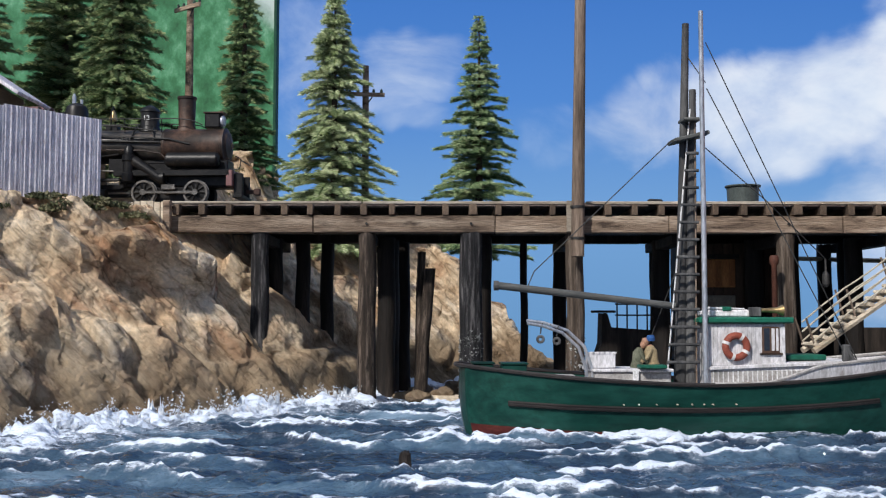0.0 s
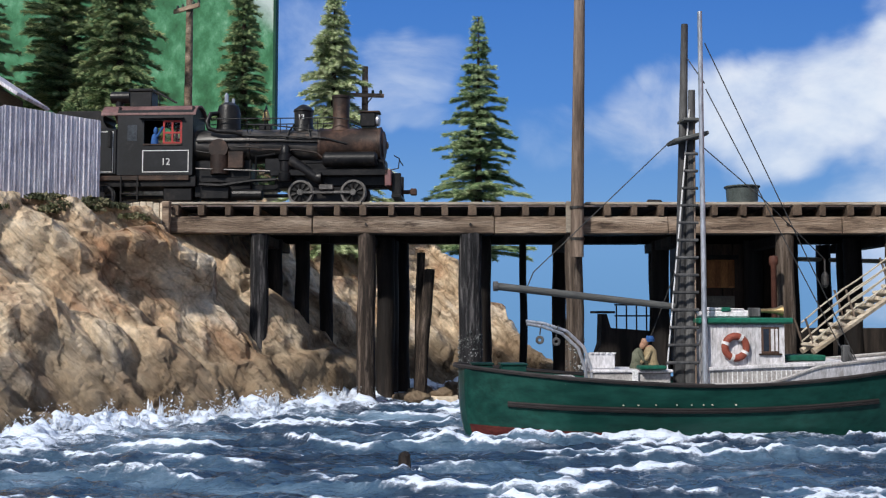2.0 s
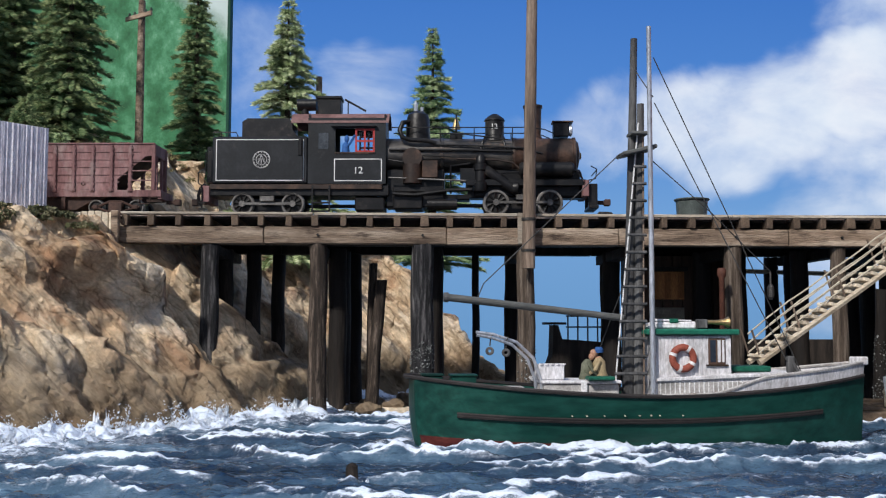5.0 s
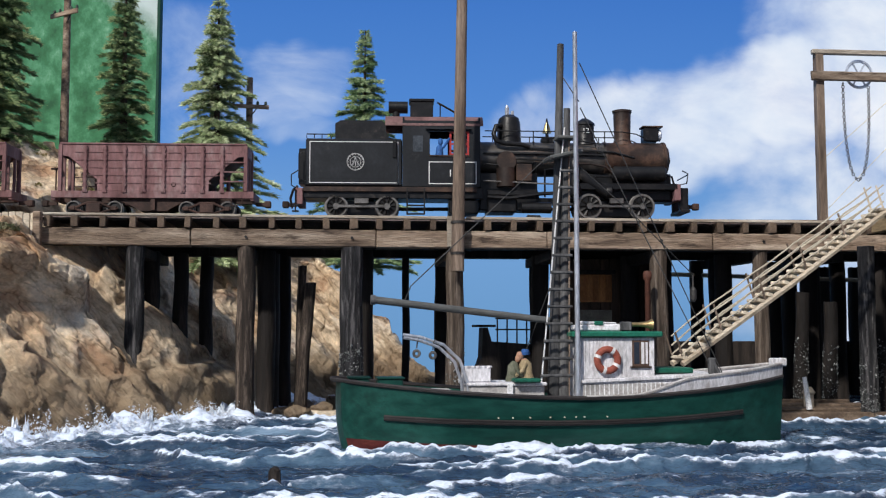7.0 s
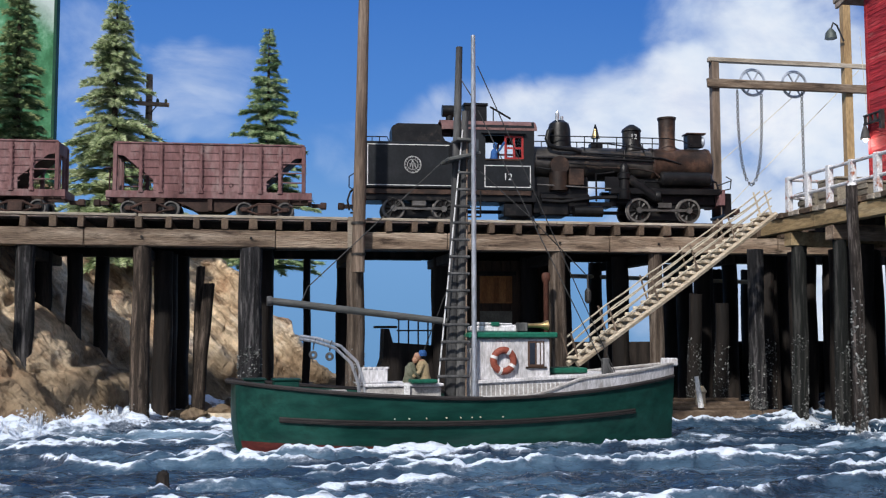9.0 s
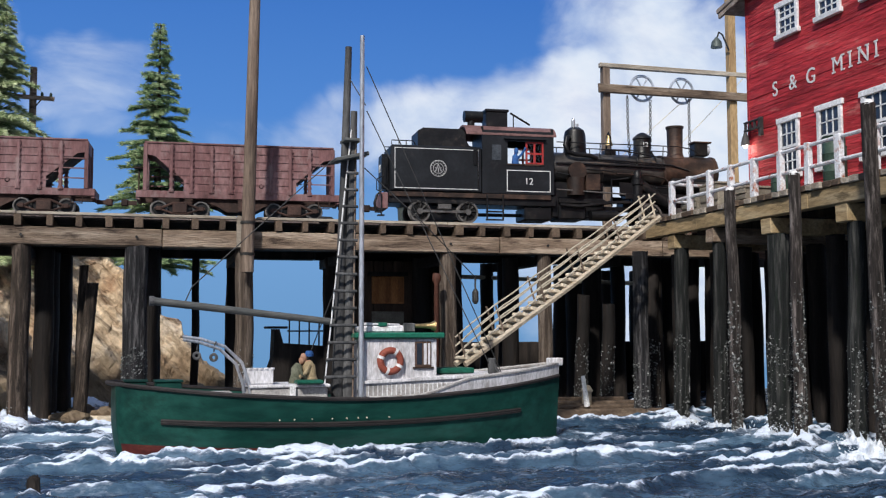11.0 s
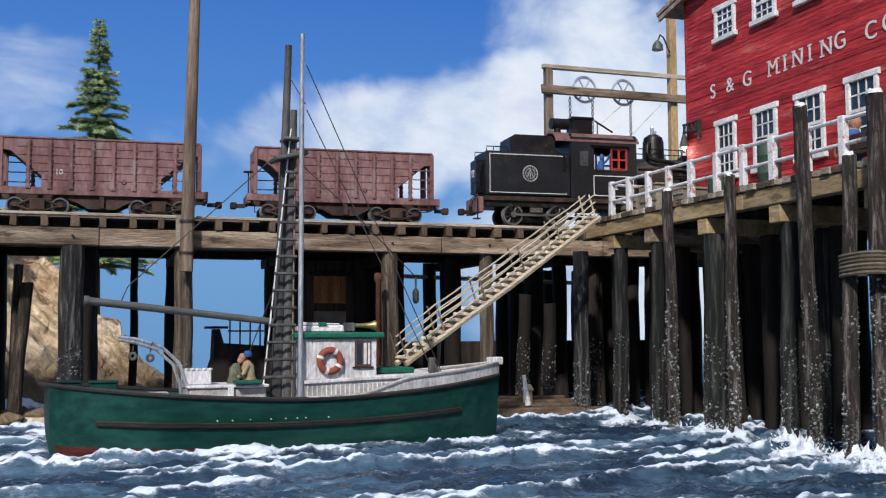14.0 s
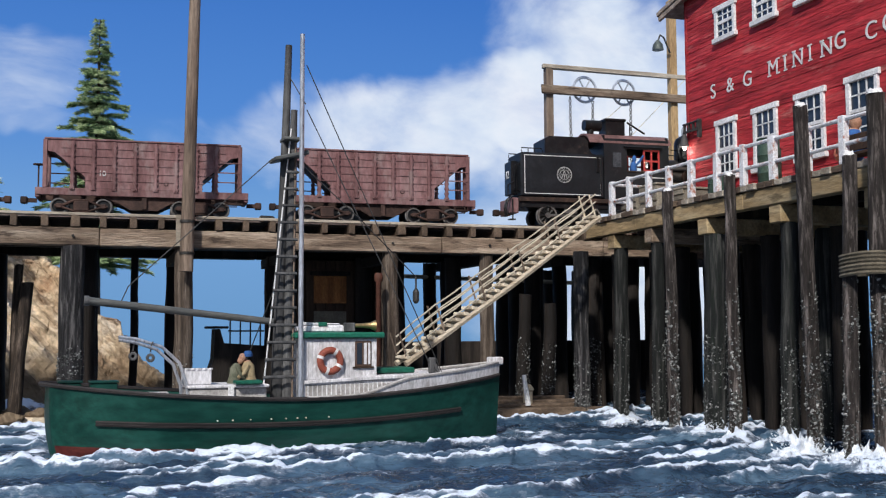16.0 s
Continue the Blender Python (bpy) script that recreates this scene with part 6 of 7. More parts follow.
# rows behind the front posts carry the dock's shade in near-black wood
for yy in (440, 426, 409, 392, 372, 350, 327, 304, 280, 256, 205):
    for k in range(4):
        front = k == 0
        if front and yy not in (426, 392, 350, 304, 256, 205):
            continue
        xx = 5 + 24.5 * k + (random.uniform(-3, 3) if k else 0)
        yq = yy + (random.uniform(-4, 4) if k else 0)
        r = FRONT_R[yy] if front else random.uniform(3.4, 4.4)
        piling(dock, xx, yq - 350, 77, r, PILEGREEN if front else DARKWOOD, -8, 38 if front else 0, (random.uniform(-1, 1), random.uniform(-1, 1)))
piling(dock, -4, 97, 77, 3.7, PILEBLUE, -8, 26)
piling(dock, 35, -30, 77, 3.9, PILEGREEN, -8, 30)
piling(dock, 64, 50, 77, 3.8, PILEGREEN, -8, 30)
# close rows of pilings in the dark behind, added near-black to deepen the shade
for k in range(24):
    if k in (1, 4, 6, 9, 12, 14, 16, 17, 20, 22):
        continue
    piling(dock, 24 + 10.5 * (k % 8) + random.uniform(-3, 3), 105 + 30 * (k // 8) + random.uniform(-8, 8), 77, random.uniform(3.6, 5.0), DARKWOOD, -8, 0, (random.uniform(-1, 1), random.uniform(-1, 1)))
# near-black panel added to close off the shaded space under the dock
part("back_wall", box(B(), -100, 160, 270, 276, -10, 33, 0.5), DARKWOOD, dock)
# fender piles in front
for x, yy, top, r, lean in ((233.5, 357, 94.5, 2.2, (0, -0.6)), (233.5, 316.5, 95, 2.15, (0, 0)), (236.5, 277, 111.5, 2.35, (1.2, -2.0)), (229, 252, 92, 2.2, (0, 1.8)), (236.5, 246, 110, 2.9, (0, 0.3))):
    fp = thing("fender_pile", (x, yy, 0), "weathered fender pile with white-capped top and barnacles", "piling", "fender piles along the dock")
    ob = piling(fp, 0, 0, top, r, FENDER, -8, 56, lean)
    tip = pile_mesh("cap", r * 0.9, r * 0.6, 1.6, 12, 2)
    link_mesh("white_cap", tip, WHITEPAINT, ob, (0, 0, top + 7.7))
OLDROPE = mat("old_rope", [(0.10, 0.085, 0.06), (0.2, 0.17, 0.125)], 2, rough=0.9, bump=0.6)
lash = thing("rope_lashing", (232.8, 247.5, 56), "coiled rope lashing round two fender piles", "rope")
for k in range(6):
    part("turn", tube(B(), [(5.4 * math.cos(a) * 0.9, 9.0 * math.sin(a), k * 1.15 + 0.25 * math.sin(2 * a)) for a in np.linspace(0, math.tau, 25)], 0.62, 6), OLDROPE, lash)
# white railing
railing = thing("dock_railing", (DX + 1.2, 350, 92.1), "chipped white wooden railing along the dock edge", "railing")
posts = [424, 407.6, 390.8, 374, 356.8, 339, 321.6, 304, 285.4, 267.6, 249, 231, 212]
for yy in posts:
    part("post", box(B(), -1.1, 1.1, yy - 351.5, yy - 348.5, 0, 15.6, 0.25, 0.2), CHIPWHITE, railing)
for z in (14.4, 6.4):
    part("rail", tube(B(), [(-0.2, 424.5 - 350, z), (0, 0, z + 0.2), (0, 200 - 350, z)], 0.75, 8), CHIPWHITE, railing)
part("rail_end", tube(B(), [(0, 424.5 - 350, 14.4), (26, 428 - 350, 14.4)], 0.7, 8), CHIPWHITE, railing)
part("rail_end", tube(B(), [(0, 424.5 - 350, 6.4), (26, 428 - 350, 6.4)], 0.7, 8), CHIPWHITE, railing)

# gangway from the dock down to the boat
gang = thing("gangway", (229, 424, 89.5), "pale rope-railed gangway leaning from the dock to the boat", "gangway")
P0, P1 = Vector((4, -2, 1)), Vector((-97, -34, -62.5))
d = (P1 - P0)
n_tread = 26
side = Vector((0.30, -0.95, 0)).normalized() * 3.3
for sgn in (-1, 1):
    bm = B()
    tube(bm, [P0 + side * sgn, P0 + d * 0.5 + side * sgn + Vector((0, 0, -0.8)), P1 + side * sgn], 1.25, 6)
    part("stringer", bm, PLANKPALE, gang)
tread_me = to_mesh("tread", box(B(), -2.0, 2.0, -4.0, 4.0, -0.7, 0.7, 0.2, 0.15))
rz = math.atan2(side.y, side.x) - math.pi / 2
for i in range(n_tread):
    p = P0 + d * ((i + 0.5) / n_tread)
    ob = link_mesh("tread", tread_me, PLANKPALE, gang, p + Vector((0, 0, 1.0)))
    ob.rotation_euler = (0, radians(-14), rz)
for sgn in (-1, 1):
    for h in (3.5, 7.0, 10.5):
        part("hand_rope", tube(B(), [P0 + side * sgn + Vector((-2, 0, h))] + [P0 + d * k + side * sgn + Vector((-2, 0, h - 0.5 * math.sin(math.pi * ((k * 5) % 1)))) for k in np.linspace(0.1, 0.9, 17)] + [P1 + side * sgn + Vector((0, 0, h))], 0.33, 5), ROPE, gang)
    for k in (0.02, 0.22, 0.42, 0.62, 0.82, 0.99):
        p = P0 + d * k + side * sgn
        part("stanchion", rod(B(), p, p + Vector((-3.5, 0, 11.4)), 0.4, 0.4, 6), POLEWOOD if k > 0.1 else PLANKPALE, gang)

# ---- the red mining building ----
WXB = 300.0
bld = thing("mining_building", (WXB, 447.4, 92), "red clapboard mining company building with white windows", "building")
wall = part("wall", box(B(), 0.4, 120, -330, 0, -2, 122), BARNRED, bld)
wins = [(-24.6, -40.7, 19.5, 46.5), (-54.1, -71.4, 19.5, 46.5), (-84.3, -102.6, 19.5, 46.5), (-115.7, -133.6, 19.5, 46.5), (-146, -164, 19.5, 46.5), (-25.5, -42.4, 86.2, 101.6), (-56, -73, 86.2, 101.6), (-87, -104, 86.2, 101.6), (-118, -135, 86.2, 101.6)]
z = 0.0
k = 0
while z < 121:
    h = 2.05
    part("clapboard", box(B(), -0.55 - random.uniform(0, 0.22), 0.38, -330, 0.3, z, z + h - random.uniform(0.05, 0.14), 0.0, 0.09), BARNRED, wall)
    z += h
    k += 1
part("corner_board", box(B(), -0.95, 1.2, 0.32, 2.2, 0, 121, 0.15), BARNRED, wall)
for y1, y0, z0, z1 in wins:
    w = part("window", box(B(), -0.9, -0.62, y0 + 1.6, y1 - 1.6, z0 + 1.2, z1 - 1.8), GLASSDARK, bld)
    for nm, a in (("jamb", (-1.9, -0.66, y0, y0 + 2.2, z0, z1 - 2)), ("jamb", (-1.9, -0.66, y1 - 2.2, y1, z0, z1 - 2)), ("head", (-2.1, -0.66, y0 - 1.0, y1 + 1.0, z1 - 2, z1 + 0.6)), ("sill", (-2.8, -0.66, y0 - 1.0, y1 + 1.0, z0 - 1.8, z0 + 0.5))):
        part(nm, box(B(), *a, 0.2, 0.06), WHITEPAINT, w)
    part("meeting_rail", box(B(), -1.6, -0.92, y0 + 2.2, y1 - 2.2, (z0 + z1) / 2 - 0.9, (z0 + z1) / 2 + 0.5), WHITEPAINT, w)
    for f in (1 / 3, 2 / 3):
        ym = y0 + 2.2 + (y1 - y0 - 4.4) * f
        part("muntin", box(B(), -1.3, -0.92, ym - 0.28, ym + 0.28, z0 + 1, z1 - 2), WHITEPAINT, w)
    for f in (0.25, 0.75):
        zm = z0 + (z1 - z0 - 1) * f
        part("muntin", box(B(), -1.3, -0.92, y0 + 2.2, y1 - 2.2, zm - 0.28, zm + 0.28), WHITEPAINT, w)
SERIFS = {"M": ((1.2, 0.3), (7.4, 0.3), (1.2, 6.7), (7.4, 6.7)), "I": ((1.3, 0.3), (1.3, 6.7)), "N": ((1.2, 0.3), (1.2, 6.7), (6.2, 6.7))}
for ch, yl in (("S", 429), ("&", 415.6), ("G", 402.8), ("M", 383.8), ("I", 372.6), ("N", 366.8), ("I", 356), ("N", 348.4), ("G", 339.8), ("C", 322.4), ("O", 312.8)):
    me = text_mesh(ch, 10.0, 0.14)
    ob = link_mesh("letter", me, LETTER, bld, (-0.98, yl - 449, 59.0 + (431 - yl) * 0.004 + random.uniform(-0.3, 0.3)), "white painted letter")
    for u, v in SERIFS.get(ch, ()):
        part("serif", box(B(), u - 1.15, u + 1.15, v - 0.32, v + 0.32, -0.2, 0.2), LETTER, ob)
    ob.rotation_euler = (Matrix.Rotation(radians(-90), 3, "Z") @ Matrix.Rotation(radians(90), 3, "X") @ Matrix.Rotation(radians(random.uniform(-5, 4)), 3, "Z")).to_euler()
roof = part("roof", box(B(), -7, 128, -180, 0, 0, 2.4, 0.3, rot=Matrix.Translation((0, 19, 110)) @ Matrix.Rotation(radians(-11), 4, "X")), SHINGLE, bld, "weathered shingle roof")
bmx = B()
part("rake_board", box(bmx, -6.4, -5, -180, 0, -2.6, 0, 0.2, rot=Matrix.Translation((0, 18.6, 110)) @ Matrix.Rotation(radians(-11), 4, "X")), SHINGLE, roof)
cols_ = mat("new_timber", [(0.28, 0.18, 0.09), (0.42, 0.29, 0.15)], 6, (1, 1, 6), bump=0.3)
wl = thing("wall_lamp", (297.6, 436.5, 137), "black bracket lamp with a glowing bulb on the building corner", "lamp")
bm = B()
box(bm, -0.5, 1.5, -1, 1, -3, 6, 0.2)
for z in (4.6, 0.6):
    box(bm, -1, 0.4, -1, 13, z, z + 0.9, 0.2)
for yy in (0, 4, 8, 12):
    box(bm, -0.9, 0.3, yy - 0.4, yy + 0.4, 0.8, 5)
part("bracket", bm, WIRE, wl)
part("shade", lathe(B(), [(2.4, -6), (1.6, -2.4), (0.7, 0.4)], (-0.6, 12, 0), seg=14), WIRE, wl, smooth=True)
mm, nt, bs = nodes_of("lamp_glow")
bs.inputs["Emission Color"].default_value, bs.inputs["Emission Strength"].default_value = (1, 0.95, 0.85, 1), 12
part("bulb", lathe(B(), [(0.5, -5), (1.1, -5.8), (1.1, -6.8), (0.4, -7.4)], (-0.6, 12, 0), seg=12), mm, wl, "glowing white bulb", smooth=True)
bulb = new("lamp_light", bpy.data.lights.new("lamp_light", "POINT"))
bulb.data.energy, bulb.data.shadow_soft_size, bulb.data.color = 0.005, 0.002, (1, 0.9, 0.75)
bulb.location = (0.2970, 0.4485, 0.1285)

# ---- gantry with wheels and chains behind the track ----
gan = thing("hoist_gantry", (308, 635, 88), "timber hoist gantry with two spoked wheels and chains", "gantry")
part("post", box(B(), -2.6, 2.6, -2.6, 2.6, 0, 130, 0.4, 0.2), POLEWOOD, gan)
part("post", box(B(), 93, 98.6, -2.8, 2.8, 0, 185, 0.5, 0.2), cols_, gan)
part("top_beam", box(B(), -5, 112, -3, 0, 128, 131.4, 0.4, 0.3), GREYWOOD, gan)
part("lower_beam", box(B(), -7, 109, -5.5, -2.8, 110.4, 116.4, 0.5, 0.3), BEAM, gan)
for x in (28, 58):
    wm = part("wheel", torus(B(), (x, 2, 116.5), 8.6, 1.0, "y", 28, 6), SILVER, gan, "spoked grey hoist wheel")
    bm = B()
    for a in range(6):
        rod(bm, (x, 2, 116.5), (x + 8.4 * math.cos(a * math.tau / 6), 2, 116.5 + 8.4 * math.sin(a * math.tau / 6)), 0.55, seg=6)
    part("spokes", bm, SILVER, wm)


def chain(parent, pts, step=1.9):
    bm = B()
    pts = [Vector(p) for p in pts]
    out = []
    for p, q in zip(pts, pts[1:]):
        n = max(1, int((q - p).length / step))
        out += [p + (q - p) * i / n for i in range(n)]
    for i, p in enumerate(out):
        torus(bm, p, 0.95, 0.32, "y" if i % 2 else "x", 8, 4)
    return part("chain", bm, CHAIN, parent, "black iron chain")


loop = [(14 + 17 * (1 - math.cos(a)) / 2, -4, 109 - 62 * math.sin(a) ** 0.7) for a in np.linspace(0.001, math.pi - 0.001, 17)]
chain(gan, loop)
chain(gan, [(60, -4, 109), (60, -4, 40), (60, -4, 4)])
for p, q in (((2, 4, 60), (60, 4, 110)), ((8, 8, 30), (110, 8, 130)), ((104, -4, 150), (112, -4, 20))):
    part("guy_wire", rod(B(), p, q, 0.22, 0.22, 5), ROPE, gan)
yl = thing("yard_lamp", (398, 629, 240), "small gooseneck lamp on the gantry post", "lamp")
part("arm", tube(B(), [(2, 2, -6), (-4, 0, 4), (-8, -2, 5), (-10, -2, 0)], 0.6), WIRE, yl)
part("shade", lathe(B(), [(4, -6), (3.4, -2), (1, 1)], (-10, -2, 0), seg=14), GALV, yl, smooth=True)

# landing behind the track at the right
land = thing("landing", (400, 560, 0), "dark plank landing beside the track on pilings", "landing")
for i in range(14):
    part("plank", box(B(), -145 + 20 * i, -125.4 + 20 * i, -10, 110, 86.2, 88, 0.2, 0.2), TIE, land)
# beam and piles under the landing have shade put into their colour
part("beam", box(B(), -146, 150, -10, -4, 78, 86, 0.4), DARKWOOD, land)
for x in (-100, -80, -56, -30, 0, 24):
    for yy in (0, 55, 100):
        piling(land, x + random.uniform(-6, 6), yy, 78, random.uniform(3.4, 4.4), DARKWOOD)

# ---- trees, poles, fence ----
def conifer(name, x, y, z, h, r, material, label, seed, bare=0.1, density=1.0, droop=0.25, shape=0.85):
    """A tapered trunk with whorls of drooping boughs, each set with many sprigs."""
    rng = np.random.default_rng(seed)
    t = thing(name, (x, y, z), label, "conifer tree", "conifer trees on the bank")
    bm = rod(B(), (0, 0, -3), (0, 0, h), h * 0.018 + 0.7, 0.25, 9)
    part("trunk", bm, BARK, t, smooth=True)
    vs, fs = [], []
    zz = h * bare
    while zz < h * 0.99:
        k = (zz - h * bare) / (h * (1 - bare))
        reach = r * (1 - k) ** shape + 0.9
        reach *= rng.uniform(0.84, 1.15)
        nb = int(max(6, 14 * (1 - 0.40 * k)))
        a0 = rng.uniform(0, math.tau)
        for b in range(nb):
            a = a0 + b * math.tau / nb + rng.uniform(-0.3, 0.3)
            if rng.random() < 0.12:
                continue
            L = reach * rng.uniform(0.55, 1.12)
            dr = droop * rng.uniform(0.5, 1.5)
            n = max(5, int(L * 1.9 * density))
            zb = zz + rng.uniform(-0.012, 0.012) * h
            for i in range(n):
                u = ((i + rng.uniform(0.2, 0.9)) / n) ** 0.75
                c = np.array([math.cos(a) * L * u, math.sin(a) * L * u, zb - dr * L * u * u + 0.12 * L * u])
                for sd in (-1, 1, 0, -1, 1):
                    aa = a + sd * rng.uniform(0.5, 1.2) + rng.uniform(-0.2, 0.2)
                    ln = (2.3 + 0.13 * L * (1.15 - u)) * rng.uniform(0.7, 1.6)
                    tip = c + np.array([math.cos(aa) * ln, math.sin(aa) * ln, rng.uniform(-2.4, 1.7)])
                    w = rng.uniform(0.12, 0.26)
                    perp = np.array([-math.sin(aa) * w, math.cos(aa) * w, rng.uniform(-0.2, 0.2)])
                    q = len(vs)
                    vs += [c - perp, c + perp, tip, c + (tip - c) * 0.35 + np.array([0, 0, w * 2.2])]
                    fs += [(q, q + 2, q + 3), (q + 1, q + 3, q + 2)]
        zz += max(2.2, 0.034 * h * (1 - 0.55 * k)) * rng.uniform(0.75, 1.3)
    crown = link_mesh("crown", soup("crown", vs, fs), material, t, label="")
    return t


conifer("conifer", -72, 640, 78, 166, 44, NEEDLE_PALE, "tall conifer with pale frosted yellow-green needles", 1, 0.02, 1.0, 0.30, 0.85)
conifer("conifer", 19, 700, 30, 213, 40, NEEDLE_BLUE, "slender blue-green conifer with layered boughs", 2, 0.25, 1.1, 0.2, 0.9)
conifer("conifer", -138, 690, 96, 190, 29, NEEDLE_DARK, "slim dark green conifer on the bank", 3, 0.05, 1.0, 0.25, 0.9)
conifer("conifer", -192, 600, 128, 150, 34, NEEDLE_DARK, "full dark green conifer on the bank", 4, 0.05, 1.0, 0.3, 0.8)
conifer("conifer", -233, 622, 140, 150, 30, NEEDLE_DARK, "broad dark green pine with bare lower trunk", 5, 0.16, 1.0, 0.15, 0.6)
conifer("conifer", -262, 560, 112, 150, 30, NEEDLE_DARK, "broad dark green conifer beside the shed", 6, 0.05, 1.0, 0.2, 0.6)
conifer("conifer", -178, 545, 92, 48, 15, NEEDLE_BLUE, "young blue-green conifer on the bank", 7, 0.03, 1.2, 0.2, 0.8)
conifer("conifer", -206, 570, 112, 52, 15, NEEDLE_DARK, "young dark green conifer on the bank", 8, 0.03, 1.2, 0.2, 0.8)


def telegraph(x, y, z, h, arm_z, turn, label):
    t = thing("telegraph_pole", (x, y, z), label, "telegraph pole", "telegraph poles", rz=turn)
    part("shaft", rod(B(), (0, 0, -4), (0, 0, h), 2.6, 2.0, 10), BEAM, t, smooth=True)
    arm = part("crossarm", box(B(), -12, 12, -2.9, -1.6, arm_z - 1.2, arm_z + 1.4, 0.2), BEAM, t)
    for xx in (-10, -5, 5, 10):
        part("insulator", lathe(B(), [(0.6, arm_z + 1.2), (0.9, arm_z + 2), (0.8, arm_z + 3.4), (0.3, arm_z + 4)], (xx, -1.2, 0), seg=8), DRUM, arm)
    part("brace", rod(B(), (5, -1.2, arm_z), (0, -1.2, arm_z - 7), 0.4, seg=6), CHAIN, t)
    return t


telegraph(-157, 620, 140, 94, 84, -38, "brown telegraph pole with a slanting crossarm")
telegraph(-54.5, 662, 82, 117, 98, 8, "short brown telegraph pole with one crossarm")

# corrugated iron fence on the cliff top
fence = thing("corrugated_fence", (-152.5, 452, 88), "grey corrugated iron fence on the cliff top", "fence", rz=49.5)
for i in range(4):
    bm = B()
    n = 72
    w = 22.0
    x0 = -w * (i + 1)
    top = 36.8
    rows = []
    for k in range(n + 1):
        x = x0 + w * k / n
        y = 0.09 * math.sin(k * math.tau / 4) + 0.12 * math.sin(k * 0.9 + i)
        rows.append([bm.verts.new((x, y + o, zz)) for o in (-0.12, 0.12) for zz in (0, top + 0.4 * math.sin(i * 2.1))])
    for p, q in zip(rows, rows[1:]):
        bm.faces.new((p[0], q[0], q[1], p[1]))
        bm.faces.new((p[2], p[3], q[3], q[2]))
        bm.faces.new((p[1], q[1], q[3], p[3]))
        bm.faces.new((p[0], p[2], q[2], q[0]))
    part("sheet", bm, CORRUG, fence, smooth=False)
    part("fence_post", box(B(), x0 - 0.8, x0 + 0.8, 0.8, 2.4, 0, 36, 0.2), BEAM, fence)
part("fence_rail", box(B(), -88, -0.5, 0.7, 2, 26, 28, 0.2), BEAM, fence)

shed = thing("shed", (-212, 452, 87), "small grey shed with a sloping corrugated roof", "shed")
part("wall", prism(B(), [(-24, 0), (16, 0), (16, 51), (-24, 76)], -8, 22), CRATE, shed)
part("roof", box(B(), -46, 20, -11, 25, 0, 1.6, 0.3, rot=Matrix.Translation((10, 0, 57.5)) @ Matrix.Rotation(radians(33), 4, "Y")), CORRUG, shed)


def leaf_heap(name, spots, material, label, n, size, seed, category):
    """Many small leaves in low clumps."""
    rng = np.random.default_rng(seed)
    vs, fs = [], []
    for x, y, z, r in spots:
        for _ in range(int(n * r * r / 25)):
            p = rng.normal(0, 1, 3)
            p *= r * rng.random() ** 0.33 / np.linalg.norm(p)
            p[2] = abs(p[2]) * 0.75
            c = np.array([x, y, z]) + p
            a = rng.normal(0, 1, (2, 3)) * size
            q = len(vs)
            vs += [c - a[0], c + a[1] * 0.6, c + a[0], c - a[1] * 0.6]
            fs += [(q, q + 1, q + 2, q + 3)]
    ob = link_mesh(name, soup(name, vs, fs), material)
    return tagged(ob, label, category, kind="stuff")


rng = np.random.default_rng(5)
spots = []
for _ in range(85):
    k, o = rng.random(), rng.uniform(1, 13)
    x = -225 + 86 * k + 0.76 * o
    y = 368 + 92 * k - 0.65 * o
    spots.append((x, y, max(82, ground_at(x, y)) - 0.5, rng.uniform(2.0, 4.6)))
leaf_heap("shrubs", spots, SHRUB, "low dark scrub along the cliff top", 190, 0.6, 6, "scrub")
spots = []
for _ in range(60):
    x, y = rng.uniform(-260, -120), rng.uniform(516, 600)
    spots.append((x, y, ground_at(x, y) - 0.5, rng.uniform(1.5, 4)))
for x, y in ((-121, 449), (-118, 455), (-112, 462), (-134, 458), (-142, 455)):
    spots.append((x, y, ground_at(x, y) - 0.3, 3.0))
leaf_heap("dry_grass", spots, DRYGRASS, "tufts of dry grass on the bank", 120, 0.5, 9, "grass")

# foam thrown up where the sea meets rock and pilings
rng = np.random.default_rng(11)
vs, fs = [], []


def spray(x, y, z, h, spread, n):
    for _ in range(n):
        k = rng.random() ** 1.3
        a = rng.uniform(0, math.tau)
        rr = spread * rng.random() ** 0.6 * (1 - 0.5 * k)
        c = np.array([x + rr * math.cos(a), y + rr * math.sin(a), z + h * k])
        s = rng.uniform(0.18, 0.75) * (1.1 - 0.75 * k)
        ax = rng.normal(0, 1, (3, 3))
        q = len(vs)
        top = c + np.array([rng.normal(0, 0.5), rng.normal(0, 0.5), s * rng.uniform(1.2, 2.6)])
        ring = []
        for m in range(4):
            w = m * math.tau / 4 + rng.uniform(-0.4, 0.4)
            vs.append(c + np.array([math.cos(w), math.sin(w), rng.uniform(-0.3, 0.3)]) * s)
        vs.append(top)
        vs.append(c - np.array([0, 0, s * 0.7]))
        for m in range(4):
            fs.append((q + m, q + (m + 1) % 4, q + 4))
            fs.append((q + (m + 1) % 4, q + m, q + 5))


